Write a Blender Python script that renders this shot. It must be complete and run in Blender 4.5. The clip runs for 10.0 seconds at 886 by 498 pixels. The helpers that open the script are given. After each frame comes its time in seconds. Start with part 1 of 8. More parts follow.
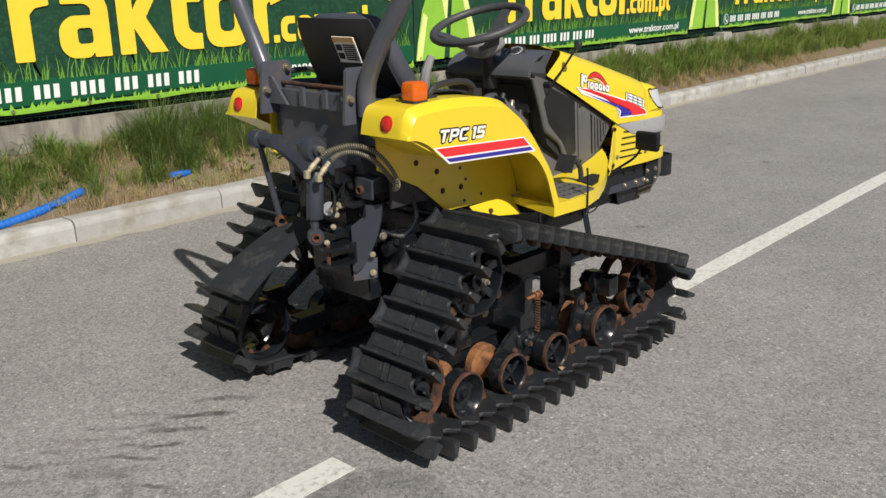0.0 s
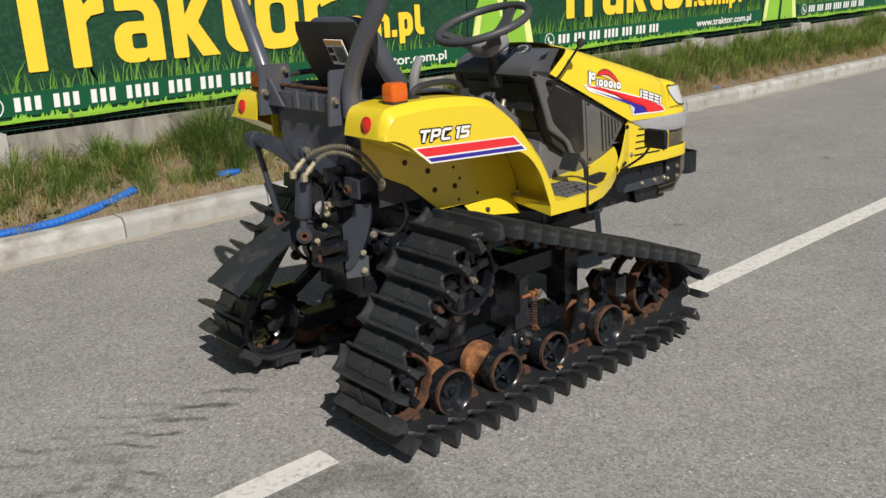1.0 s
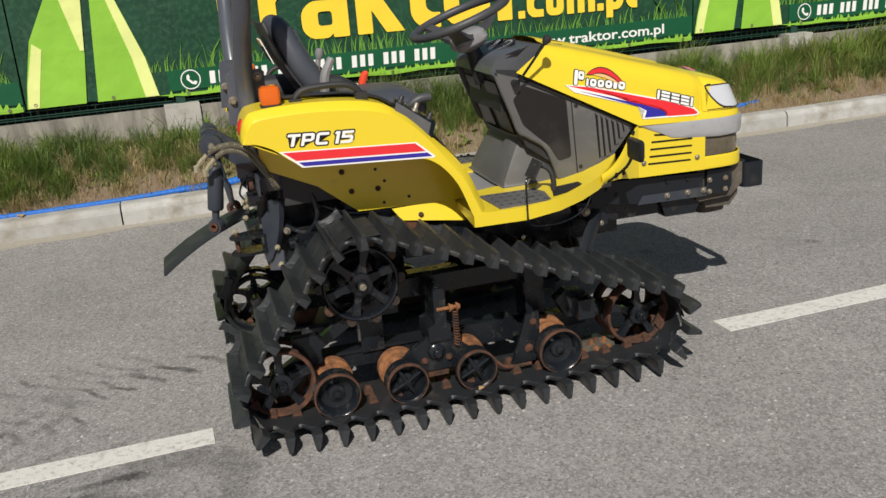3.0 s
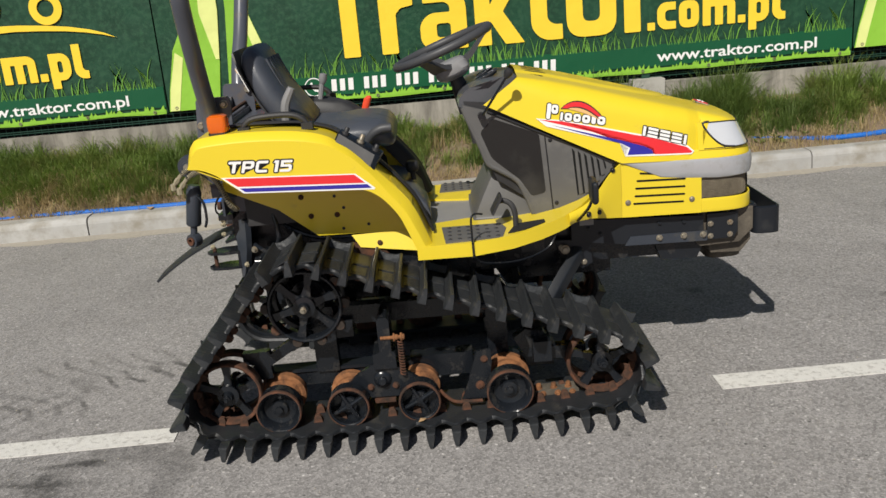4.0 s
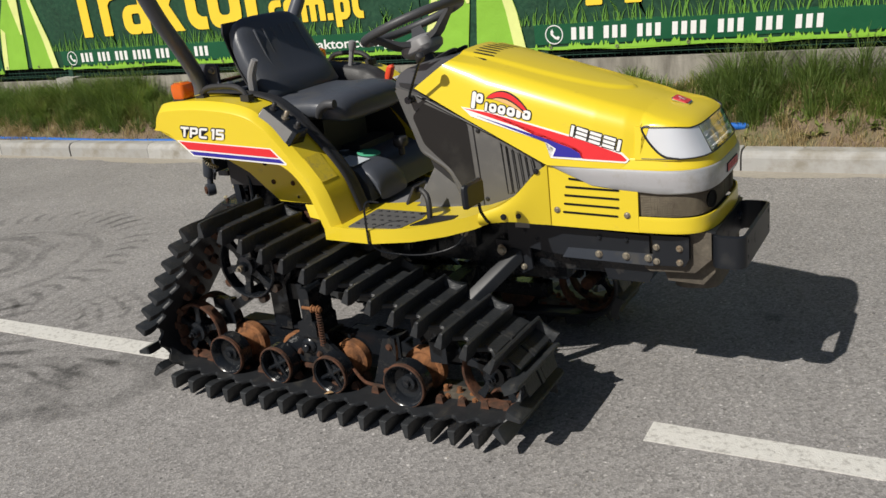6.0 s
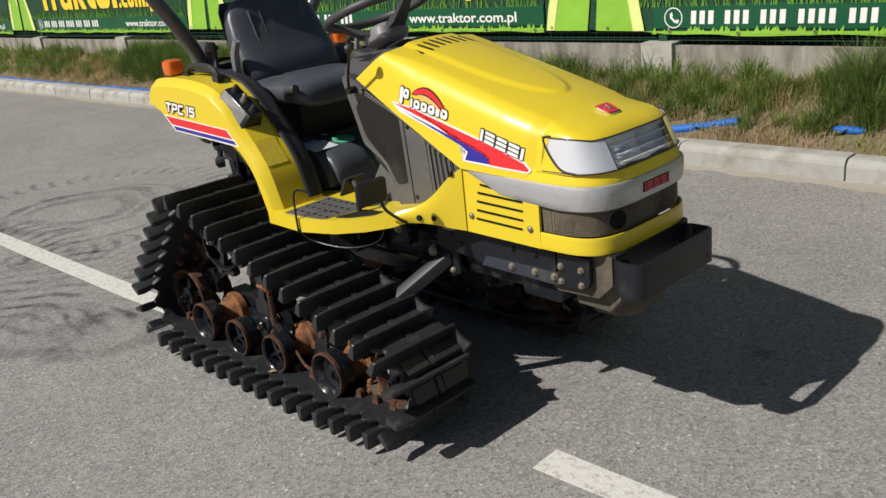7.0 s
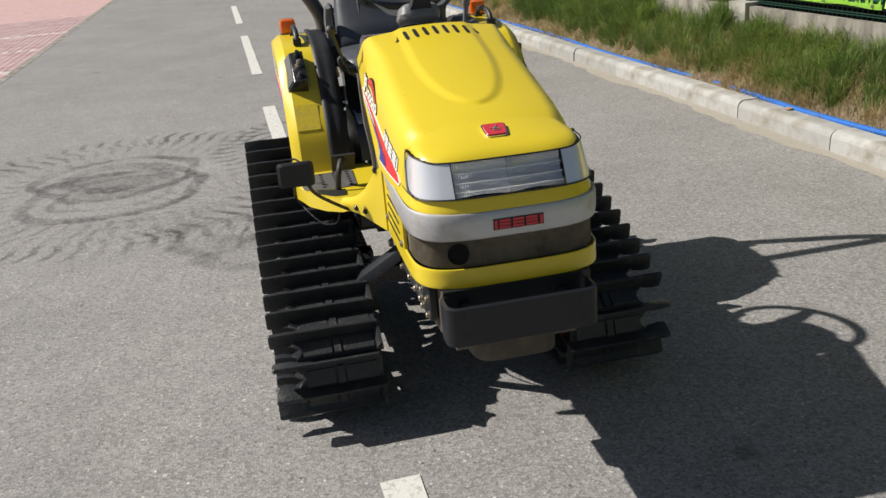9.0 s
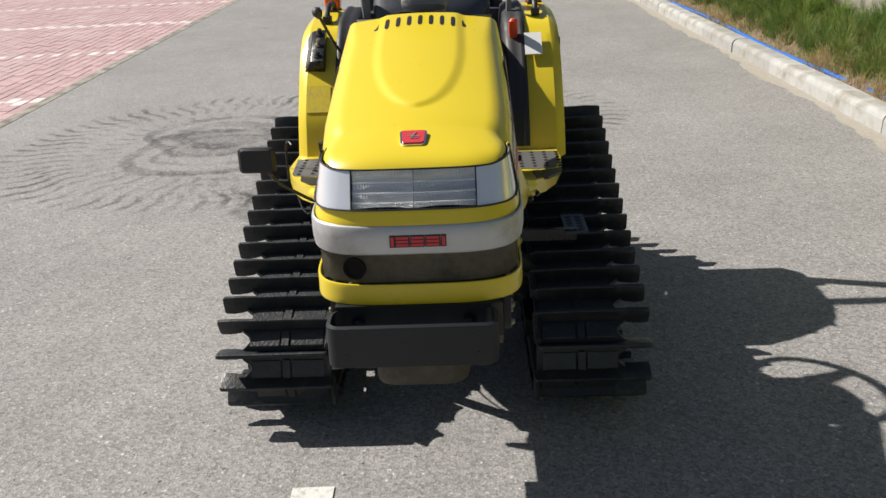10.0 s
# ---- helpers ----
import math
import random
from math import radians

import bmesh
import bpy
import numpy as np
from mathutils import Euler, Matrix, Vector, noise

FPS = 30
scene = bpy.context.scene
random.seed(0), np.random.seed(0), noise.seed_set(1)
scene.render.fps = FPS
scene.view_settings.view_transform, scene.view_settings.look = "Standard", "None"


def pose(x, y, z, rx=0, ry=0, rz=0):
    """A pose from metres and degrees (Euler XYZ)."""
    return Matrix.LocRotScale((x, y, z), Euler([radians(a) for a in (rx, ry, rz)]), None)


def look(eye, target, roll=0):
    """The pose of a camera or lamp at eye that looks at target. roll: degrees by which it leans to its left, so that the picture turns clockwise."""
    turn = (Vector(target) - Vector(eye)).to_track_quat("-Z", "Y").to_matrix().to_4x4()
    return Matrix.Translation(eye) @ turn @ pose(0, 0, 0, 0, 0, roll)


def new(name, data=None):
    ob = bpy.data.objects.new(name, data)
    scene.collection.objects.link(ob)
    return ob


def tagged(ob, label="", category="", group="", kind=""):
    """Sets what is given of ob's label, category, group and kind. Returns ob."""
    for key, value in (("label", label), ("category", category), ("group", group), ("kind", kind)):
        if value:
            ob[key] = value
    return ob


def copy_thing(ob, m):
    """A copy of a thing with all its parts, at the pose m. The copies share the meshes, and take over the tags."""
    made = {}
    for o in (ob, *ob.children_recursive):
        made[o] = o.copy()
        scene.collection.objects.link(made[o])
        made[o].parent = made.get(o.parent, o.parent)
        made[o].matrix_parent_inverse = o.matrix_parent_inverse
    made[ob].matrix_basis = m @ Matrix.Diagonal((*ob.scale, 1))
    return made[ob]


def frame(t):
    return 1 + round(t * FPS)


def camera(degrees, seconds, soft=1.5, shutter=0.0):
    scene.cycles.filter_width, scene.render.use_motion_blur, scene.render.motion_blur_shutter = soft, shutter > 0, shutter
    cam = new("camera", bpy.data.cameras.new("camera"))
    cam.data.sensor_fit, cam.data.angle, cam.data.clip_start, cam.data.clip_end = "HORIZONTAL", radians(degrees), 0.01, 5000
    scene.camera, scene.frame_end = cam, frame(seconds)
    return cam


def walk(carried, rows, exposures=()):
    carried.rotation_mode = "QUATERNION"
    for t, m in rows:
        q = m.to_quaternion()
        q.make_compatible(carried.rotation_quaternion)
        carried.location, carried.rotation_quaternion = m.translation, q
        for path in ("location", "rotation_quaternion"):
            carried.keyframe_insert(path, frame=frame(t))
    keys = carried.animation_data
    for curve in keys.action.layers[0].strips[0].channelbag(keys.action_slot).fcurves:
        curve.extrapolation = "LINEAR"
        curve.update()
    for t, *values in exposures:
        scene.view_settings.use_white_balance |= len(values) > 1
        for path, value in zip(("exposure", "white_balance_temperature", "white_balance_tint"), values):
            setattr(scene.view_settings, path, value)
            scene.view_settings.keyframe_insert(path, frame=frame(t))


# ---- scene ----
cam = camera(52.7, 10.0)
PATH = [
    (0, (-2.184, -1.883, 1.376), (-0.771, -0.591, 0.8), -1.2),
    (0.5, (-2.137, -1.931, 1.374), (-0.747, -0.611, 0.804), -2.1),
    (1, (-1.977, -2.132, 1.381), (-0.708, -0.698, 0.804), -2.7),
    (1.5, (-1.752, -2.339, 1.402), (-0.665, -0.772, 0.798), -4.2),
    (2, (-1.417, -2.419, 1.377), (-0.51, -0.752, 0.744), -6.1),
    (2.5, (-1.037, -2.617, 1.384), (-0.298, -0.871, 0.748), -5.6),
    (2.7, (-0.878, -2.705, 1.4), (-0.206, -0.928, 0.773), -4.9),
    (3.8, (0.102, -2.852, 1.429), (0.229, -0.944, 0.844), -5.2),
    (4, (0.298, -2.902, 1.453), (0.328, -0.988, 0.871), -5.1),
    (4.5, (0.711, -2.872, 1.45), (0.5, -0.973, 0.858), -4.6),
    (5, (1.13, -2.765, 1.463), (0.636, -0.925, 0.852), -5.4),
    (5.5, (1.605, -2.645, 1.484), (0.856, -0.9, 0.856), -6.0),
    (5.7, (1.756, -2.545, 1.47), (0.923, -0.842, 0.834), -6.1),
    (6.8, (2.566, -1.874, 1.44), (1.286, -0.482, 0.789), -6.6),
    (7, (2.68, -1.75, 1.431), (1.329, -0.431, 0.77), -5.9),
    (7.5, (2.929, -1.407, 1.44), (1.422, -0.28, 0.763), -4.9),
    (8, (3.228, -1.063, 1.466), (1.568, -0.178, 0.788), -5.2),
    (8.5, (3.335, -0.709, 1.441), (1.565, -0.074, 0.759), -4.9),
    (9, (3.336, -0.332, 1.441), (1.506, 0.068, 0.74), -4.7),
    (9.5, (3.346, 0.069, 1.458), (1.487, 0.228, 0.736), -3.6),
    (10, (3.228, 0.34, 1.443), (1.369, 0.317, 0.704), -2.6),
]
walk(cam, [(t, look(eye, target, roll)) for t, eye, target, roll in PATH], exposures=[(0, 0.03), (1, -0.04), (4, -0.08), (6, -0.08), (7, -0.04), (8, 0.02), (8.5, 0.09), (9.3, 0.28), (10, 0.42)])

# ---- sky, sun ----
world = bpy.data.worlds.new("world")
scene.world = world
world.use_nodes = True
wn = world.node_tree.nodes
sky = wn.new("ShaderNodeTexSky")
sky.sky_type, sky.sun_disc = "NISHITA", False
sky.sun_elevation, sky.sun_rotation = radians(44.3), radians(201)
sky.air_density, sky.dust_density = 1.0, 1.2
world.node_tree.links.new(sky.outputs[0], wn["Background"].inputs[0])
wn["Background"].inputs[1].default_value = 0.044
sun = new("sun", bpy.data.lights.new("sun", "SUN"))
sun.data.energy, sun.data.angle, sun.data.color = 5.0, radians(0.53), (1.0, 0.95, 0.87)
sun.matrix_world = look((-7.5, -19.0, 20.0), (-0.0, -0.0, 0.0))


# ---- materials ----
def material(name, color, rough=0.5, metal=0.0, vary=0.12, scale=18.0, bump=0.0, bump_scale=120.0, dirt=None, dirt_amount=0.0,
             dirt_scale=5.0, coat=0.0, transmission=0.0, random_amount=0.0, ior=1.45, bump_dist=0.004):
    m = bpy.data.materials.new(name)
    m.use_nodes = True
    n, l = m.node_tree.nodes, m.node_tree.links
    b = n["Principled BSDF"]
    b.inputs["Roughness"].default_value, b.inputs["Metallic"].default_value = rough, metal
    b.inputs["Coat Weight"].default_value, b.inputs["Coat Roughness"].default_value = coat, 0.12
    b.inputs["Transmission Weight"].default_value, b.inputs["IOR"].default_value = transmission, ior
    co = n.new("ShaderNodeTexCoord")
    noise_a = n.new("ShaderNodeTexNoise")
    noise_a.inputs["Scale"].default_value, noise_a.inputs["Detail"].default_value = scale, 6
    l.new(co.outputs["Object"], noise_a.inputs["Vector"])
    ramp = n.new("ShaderNodeMapRange")
    ramp.inputs["To Min"].default_value, ramp.inputs["To Max"].default_value = 1 - vary, 1 + vary
    l.new(noise_a.outputs["Fac"], ramp.inputs["Value"])
    mix = n.new("ShaderNodeMix")
    mix.data_type, mix.blend_type = "RGBA", "MULTIPLY"
    mix.inputs["Factor"].default_value = 1.0
    mix.inputs["A"].default_value = (*color, 1)
    l.new(ramp.outputs[0], mix.inputs["B"])
    out = mix.outputs["Result"]
    if random_amount:
        info = n.new("ShaderNodeObjectInfo")
        r2 = n.new("ShaderNodeMapRange")
        r2.inputs["To Min"].default_value, r2.inputs["To Max"].default_value = 1 - random_amount, 1 + random_amount
        l.new(info.outputs["Random"], r2.inputs["Value"])
        m2 = n.new("ShaderNodeMix")
        m2.data_type, m2.blend_type = "RGBA", "MULTIPLY"
        m2.inputs["Factor"].default_value = 1.0
        l.new(out, m2.inputs["A"]), l.new(r2.outputs[0], m2.inputs["B"])
        out = m2.outputs["Result"]
    if dirt:
        noise_b = n.new("ShaderNodeTexNoise")
        noise_b.inputs["Scale"].default_value, noise_b.inputs["Detail"].default_value = dirt_scale, 9
        noise_b.inputs["Roughness"].default_value = 0.65
        l.new(co.outputs["Object"], noise_b.inputs["Vector"])
        r3 = n.new("ShaderNodeMapRange")
        r3.inputs["From Min"].default_value, r3.inputs["From Max"].default_value = 0.62 - 0.35 * dirt_amount, 0.78 - 0.2 * dirt_amount
        l.new(noise_b.outputs["Fac"], r3.inputs["Value"])
        m3 = n.new("ShaderNodeMix")
        m3.data_type = "RGBA"
        l.new(r3.outputs[0], m3.inputs["Factor"]), l.new(out, m3.inputs["A"])
        m3.inputs["B"].default_value = (*dirt, 1)
        out = m3.outputs["Result"]
        r4 = n.new("ShaderNodeMapRange")
        r4.inputs["To Min"].default_value, r4.inputs["To Max"].default_value = rough, min(1.0, rough + 0.35)
        l.new(r3.outputs[0], r4.inputs["Value"]), l.new(r4.outputs[0], b.inputs["Roughness"])
    l.new(out, b.inputs["Base Color"])
    if bump:
        noise_c = n.new("ShaderNodeTexNoise")
        noise_c.inputs["Scale"].default_value, noise_c.inputs["Detail"].default_value = bump_scale, 5
        l.new(co.outputs["Object"], noise_c.inputs["Vector"])
        bp = n.new("ShaderNodeBump")
        bp.inputs["Strength"].default_value, bp.inputs["Distance"].default_value = bump, bump_dist
        l.new(noise_c.outputs["Fac"], bp.inputs["Height"]), l.new(bp.outputs[0], b.inputs["Normal"])
    return m


YELLOW = material("yellow_paint", (0.74, 0.570, 0.026), 0.36, vary=0.025, scale=5, coat=0.4, dirt=(0.60, 0.46, 0.05), dirt_amount=-0.05, dirt_scale=14)
RUBBER = material("black_rubber", (0.0240, 0.0265, 0.0295), 0.42, vary=0.4, scale=30, bump=0.5, bump_scale=110, dirt=(0.068, 0.066, 0.060), dirt_amount=0.20, dirt_scale=18, random_amount=0.2)
RUBBER_DUSTY = material("dusty_rubber", (0.0175, 0.0195, 0.0225), 0.48, vary=0.3, scale=30, bump=0.3, dirt=(0.050, 0.046, 0.038), dirt_amount=0.2, dirt_scale=8)
FLAP = material("flap_rubber", (0.021, 0.024, 0.028), 0.55, vary=0.3, scale=14, bump=0.25, dirt=(0.07, 0.068, 0.062), dirt_amount=0.3, dirt_scale=9)
RUST = material("rust", (0.125, 0.050, 0.026), 0.88, vary=0.45, scale=45, bump=0.5, bump_scale=160, dirt=(0.035, 0.023, 0.017), dirt_amount=0.75, dirt_scale=22)
RUST_PALE = material("pale_rust", (0.27, 0.115, 0.045), 0.9, vary=0.4, scale=40, bump=0.5, dirt=(0.075, 0.036, 0.020), dirt_amount=0.55, dirt_scale=25)
GRIMY = material("grimy_steel", (0.030, 0.022, 0.017), 0.6, vary=0.4, scale=40, bump=0.3, dirt=(0.13, 0.055, 0.028), dirt_amount=0.35, dirt_scale=30)
BLACK = material("black_paint", (0.0095, 0.0115, 0.0150), 0.22, vary=0.25, scale=20, bump=0.08, dirt=(0.046, 0.042, 0.037), dirt_amount=0.22, dirt_scale=18, random_amount=0.12)
SLATE = material("slate_paint", (0.036, 0.043, 0.056), 0.36, vary=0.15, scale=16, dirt=(0.07, 0.065, 0.055), dirt_amount=0.18, dirt_scale=12)
ROPS = material("grey_bar_paint", (0.075, 0.082, 0.102), 0.34, vary=0.12, scale=12, dirt=(0.12, 0.09, 0.06), dirt_amount=0.2, dirt_scale=14, coat=0.2)
PLASTIC = material("grey_plastic", (0.102, 0.101, 0.100), 0.50, vary=0.12, scale=14, bump=0.06, bump_scale=300, dirt=(0.15, 0.145, 0.135), dirt_amount=0.18, dirt_scale=7)
DARKPLASTIC = material("dark_plastic", (0.026, 0.026, 0.028), 0.5, vary=0.2, scale=14, bump=0.08, bump_scale=250, dirt=(0.05, 0.05, 0.05), dirt_amount=0.2)
COWL = material("cowl_plastic", (0.090, 0.094, 0.104), 0.28, vary=0.12, scale=14, bump=0.05, bump_scale=250, dirt=(0.08, 0.08, 0.08), dirt_amount=0.15)
VINYL = material("seat_vinyl", (0.062, 0.069, 0.085), 0.36, vary=0.12, scale=20, bump=0.12, bump_scale=350, dirt=(0.065, 0.067, 0.07), dirt_amount=0.25, dirt_scale=5)
GREYVINYL = material("wheel_grip", (0.055, 0.057, 0.062), 0.48, vary=0.12, scale=20, bump=0.1, bump_scale=400)
SILVER = material("silver_paint", (0.50, 0.51, 0.53), 0.38, metal=0.45, vary=0.04, scale=60, dirt=(0.34, 0.32, 0.28), dirt_amount=0.2, dirt_scale=6)
STEEL = material("zinc_steel", (0.33, 0.30, 0.24), 0.4, metal=0.7, vary=0.25, scale=60, dirt=(0.2, 0.12, 0.06), dirt_amount=0.3, dirt_scale=40)
BRASS = material("pale_fitting", (0.36, 0.32, 0.22), 0.5, metal=0.3, vary=0.25, scale=60)
AMBER = material("amber_lens", (0.85, 0.16, 0.008), 0.18, vary=0.06, scale=60, coat=0.6, transmission=0.25)
REDLENS = material("red_lens", (0.55, 0.02, 0.015), 0.2, vary=0.08, scale=80, coat=0.6)
RED = material("red_film", (0.72, 0.026, 0.034), 0.35, vary=0.03, scale=30, coat=0.3)
BLUE = material("blue_film", (0.026, 0.022, 0.30), 0.35, vary=0.03, scale=30, coat=0.3)
WHITE = material("white_film", (0.80, 0.80, 0.78), 0.4, vary=0.03, scale=30)
# near-black film that puts the shade inside openings into the colour
HOLE_SHADE = material("deep_black", (0.003, 0.003, 0.003), 0.95, vary=0.05)
DARKRED = material("dark_red_film", (0.60, 0.045, 0.06), 0.4, vary=0.05)
BUMPER = material("bumper_paint", (0.0085, 0.0108, 0.0150), 0.46, vary=0.15, scale=16, dirt=(0.024, 0.025, 0.026), dirt_amount=0.10, dirt_scale=12)
FADED = material("faded_sticker", (0.70, 0.54, 0.04), 0.45, vary=0.12, scale=90, dirt=(0.48, 0.38, 0.10), dirt_amount=0.35, dirt_scale=60)
PALEGREY = material("pale_grey_plastic", (0.22, 0.22, 0.225), 0.42, vary=0.1, scale=14)
GAUZE = material("dark_gauze", (0.012, 0.012, 0.012), 0.38, vary=0.2, scale=120, dirt=(0.030, 0.028, 0.026), dirt_amount=0.3, dirt_scale=5)
PALEBLUE = material("pale_blue_film", (0.60, 0.66, 0.72), 0.35, vary=0.12, scale=60)
INK = material("black_ink", (0.015, 0.015, 0.017), 0.5, vary=0.1)
REDKNOB = material("red_plastic", (0.75, 0.075, 0.03), 0.4, vary=0.06, scale=40)
GREENLABEL = material("green_label", (0.10, 0.50, 0.30), 0.5, vary=0.05)
REFLECTOR = material("lamp_reflector", (0.74, 0.76, 0.79), 0.34, metal=0.45, vary=0.06, scale=40)
CLEAR = material("lamp_glass", (0.97, 0.98, 1.0), 0.03, vary=0.01, transmission=1.0, ior=1.3)
SIDELENS = material("milky_lens", (0.80, 0.82, 0.86), 0.22, metal=0.35, vary=0.03, scale=30, coat=0.8)
CHROME = material("chrome_rib", (0.85, 0.87, 0.9), 0.16, metal=1.0, vary=0.05)
RIB = material("glass_rib", (0.85, 0.87, 0.90), 0.25, metal=0.25, vary=0.05, coat=0.5)
CASTING = material("dusty_casting", (0.075, 0.064, 0.050), 0.75, vary=0.3, scale=25, bump=0.3, dirt=(0.15, 0.13, 0.10), dirt_amount=0.4, dirt_scale=14)
MESH = material("wire_mesh", (0.17, 0.145, 0.105), 0.6, metal=0.2, vary=0.3, scale=60, dirt=(0.09, 0.075, 0.055), dirt_amount=0.4, dirt_scale=9)
CONCRETE = material("concrete", (0.31, 0.29, 0.25), 0.9, vary=0.4, scale=9, bump=0.6, bump_scale=90, dirt=(0.11, 0.10, 0.085), dirt_amount=0.55, dirt_scale=7, random_amount=0.10)
BLOCK = material("pale_block", (0.40, 0.385, 0.35), 0.9, vary=0.14, scale=9, bump=0.4, bump_scale=130, dirt=(0.25, 0.235, 0.20), dirt_amount=0.3, dirt_scale=6)
KERB = material("kerb_concrete", (0.390, 0.385, 0.370), 0.9, vary=0.22, scale=6, bump=0.4, bump_scale=220, dirt=(0.27, 0.25, 0.21), dirt_amount=0.45, dirt_scale=5, random_amount=0.12)
LINE = material("road_marking", (0.62, 0.61, 0.575), 0.85, vary=0.12, scale=25, bump=0.5, bump_scale=170, dirt=(0.30, 0.285, 0.26), dirt_amount=0.30, dirt_scale=45)
PAVER = material("red_paver", (0.47, 0.32, 0.322), 0.9, vary=0.2, scale=14, bump=0.3, bump_scale=140, dirt=(0.52, 0.40, 0.40), dirt_amount=0.5, dirt_scale=2, random_amount=0.12)
PAVERLINE = material("white_paver", (0.66, 0.58, 0.56), 0.9, vary=0.15, scale=14, random_amount=0.1)


def paved():
    m = material("block_paving", (0.42, 0.24, 0.225), 0.9, vary=0.2, scale=3)
    n, l = m.node_tree.nodes, m.node_tree.links
    tex = n.new("ShaderNodeTexBrick")
    tex.offset = 0.5
    for key, val in (("Color1", (0.54, 0.35, 0.34, 1)), ("Color2", (0.48, 0.30, 0.29, 1)), ("Mortar", (0.55, 0.45, 0.42, 1)), ("Scale", 1.0), ("Mortar Size", 0.004), ("Brick Width", 0.2), ("Row Height", 0.1)):
        tex.inputs[key].default_value = val
    co = n.new("ShaderNodeTexCoord")
    l.new(co.outputs["Object"], tex.inputs["Vector"])
    l.new(tex.outputs["Color"], n["Principled BSDF"].inputs["Base Color"])
    return m


PAVED = paved()
BANNER_DARK = material("printed_hill", (0.010, 0.050, 0.026), 0.40, vary=0.6, scale=5, bump=0.7, bump_scale=1.7, bump_dist=0.035, dirt=(0.016, 0.078, 0.034), dirt_amount=0.45, dirt_scale=28)
BAND = material("printed_band", (0.006, 0.085, 0.035), 0.4, vary=0.12, scale=3, bump=0.7, bump_scale=1.7, bump_dist=0.035)
LIME = material("printed_lime", (0.25, 0.50, 0.050), 0.36, vary=0.2, scale=3, bump=0.7, bump_scale=1.7, bump_dist=0.06)
LIME_PALE = material("printed_pale_lime", (0.72, 0.78, 0.28), 0.36, vary=0.15, scale=3, bump=0.7, bump_scale=1.7, bump_dist=0.06)
BLADE = material("printed_blades", (0.13, 0.30, 0.045), 0.42, vary=0.6, scale=6)
GOLD = material("printed_yellow", (0.90, 0.62, 0.045), 0.4, vary=0.05, scale=5, bump=0.7, bump_scale=1.7, bump_dist=0.035)
HOSE = material("blue_hose", (0.012, 0.13, 0.50), 0.6, vary=0.12, scale=20, dirt=(0.05, 0.15, 0.34), dirt_amount=0.25, dirt_scale=15)
BACKING = material("black_net", (0.008, 0.010, 0.009), 0.85, vary=0.3, scale=30)
FENCE = material("green_fence", (0.012, 0.05, 0.033), 0.5, vary=0.15, scale=20)
GRASS = material("grass_blades", (0.195, 0.285, 0.055), 0.6, vary=0.55, scale=2.5, dirt=(0.24, 0.22, 0.08), dirt_amount=0.45, dirt_scale=5)
GRASS_DEEP = material("deep_grass_blades", (0.140, 0.215, 0.050), 0.55, vary=0.5, scale=3.5, dirt=(0.13, 0.17, 0.045), dirt_amount=0.4, dirt_scale=7)
STRAW = material("dry_straw", (0.46, 0.36, 0.19), 0.8, vary=0.35, scale=5)
SOIL = material("verge_soil", (0.17, 0.125, 0.085), 0.95, vary=0.35, scale=14, bump=0.9, bump_scale=55, dirt=(0.12, 0.13, 0.05), dirt_amount=0.35, dirt_scale=5)
SAND = material("washed_sand", (0.325, 0.298, 0.250), 0.95, vary=0.2, scale=40, bump=0.4, bump_scale=200)
EARTH = material("far_ground", (0.07, 0.08, 0.035), 0.95, vary=0.3, scale=0.8)
CLOUT = material("dry_leaf", (0.42, 0.27, 0.14), 0.8, vary=0.2, scale=40)
SKIN = material("warm_print", (0.75, 0.45, 0.18), 0.5, vary=0.1)


def translucent(m, share):
    """Thin leaves let part of the light through."""
    n, l = m.node_tree.nodes, m.node_tree.links
    b = n["Principled BSDF"]
    t, mix, out = n.new("ShaderNodeBsdfTranslucent"), n.new("ShaderNodeMixShader"), n["Material Output"]
    mix.inputs[0].default_value = share
    if b.inputs["Base Color"].is_linked:
        l.new(b.inputs["Base Color"].links[0].from_socket, t.inputs["Color"])
    else:
        t.inputs["Color"].default_value = b.inputs["Base Color"].default_value
    l.new(b.outputs[0], mix.inputs[1]), l.new(t.outputs[0], mix.inputs[2]), l.new(mix.outputs[0], out.inputs["Surface"])


for leaf in (GRASS, GRASS_DEEP, STRAW):
    translucent(leaf, 0.4)


def streaked(m, stretch):
    """Draws the large stains of a material out along the vertical."""
    n, l = m.node_tree.nodes, m.node_tree.links
    co = [k for k in n if k.type == "TEX_COORD"][0]
    mp = n.new("ShaderNodeMapping")
    mp.inputs["Scale"].default_value = (1.0, 1.0, stretch)
    l.new(co.outputs["Object"], mp.inputs["Vector"])
    for k in n:
        if k.type == "TEX_NOISE" and k.inputs["Scale"].default_value < 12:
            l.new(mp.outputs[0], k.inputs["Vector"])


streaked(CONCRETE, 0.22)


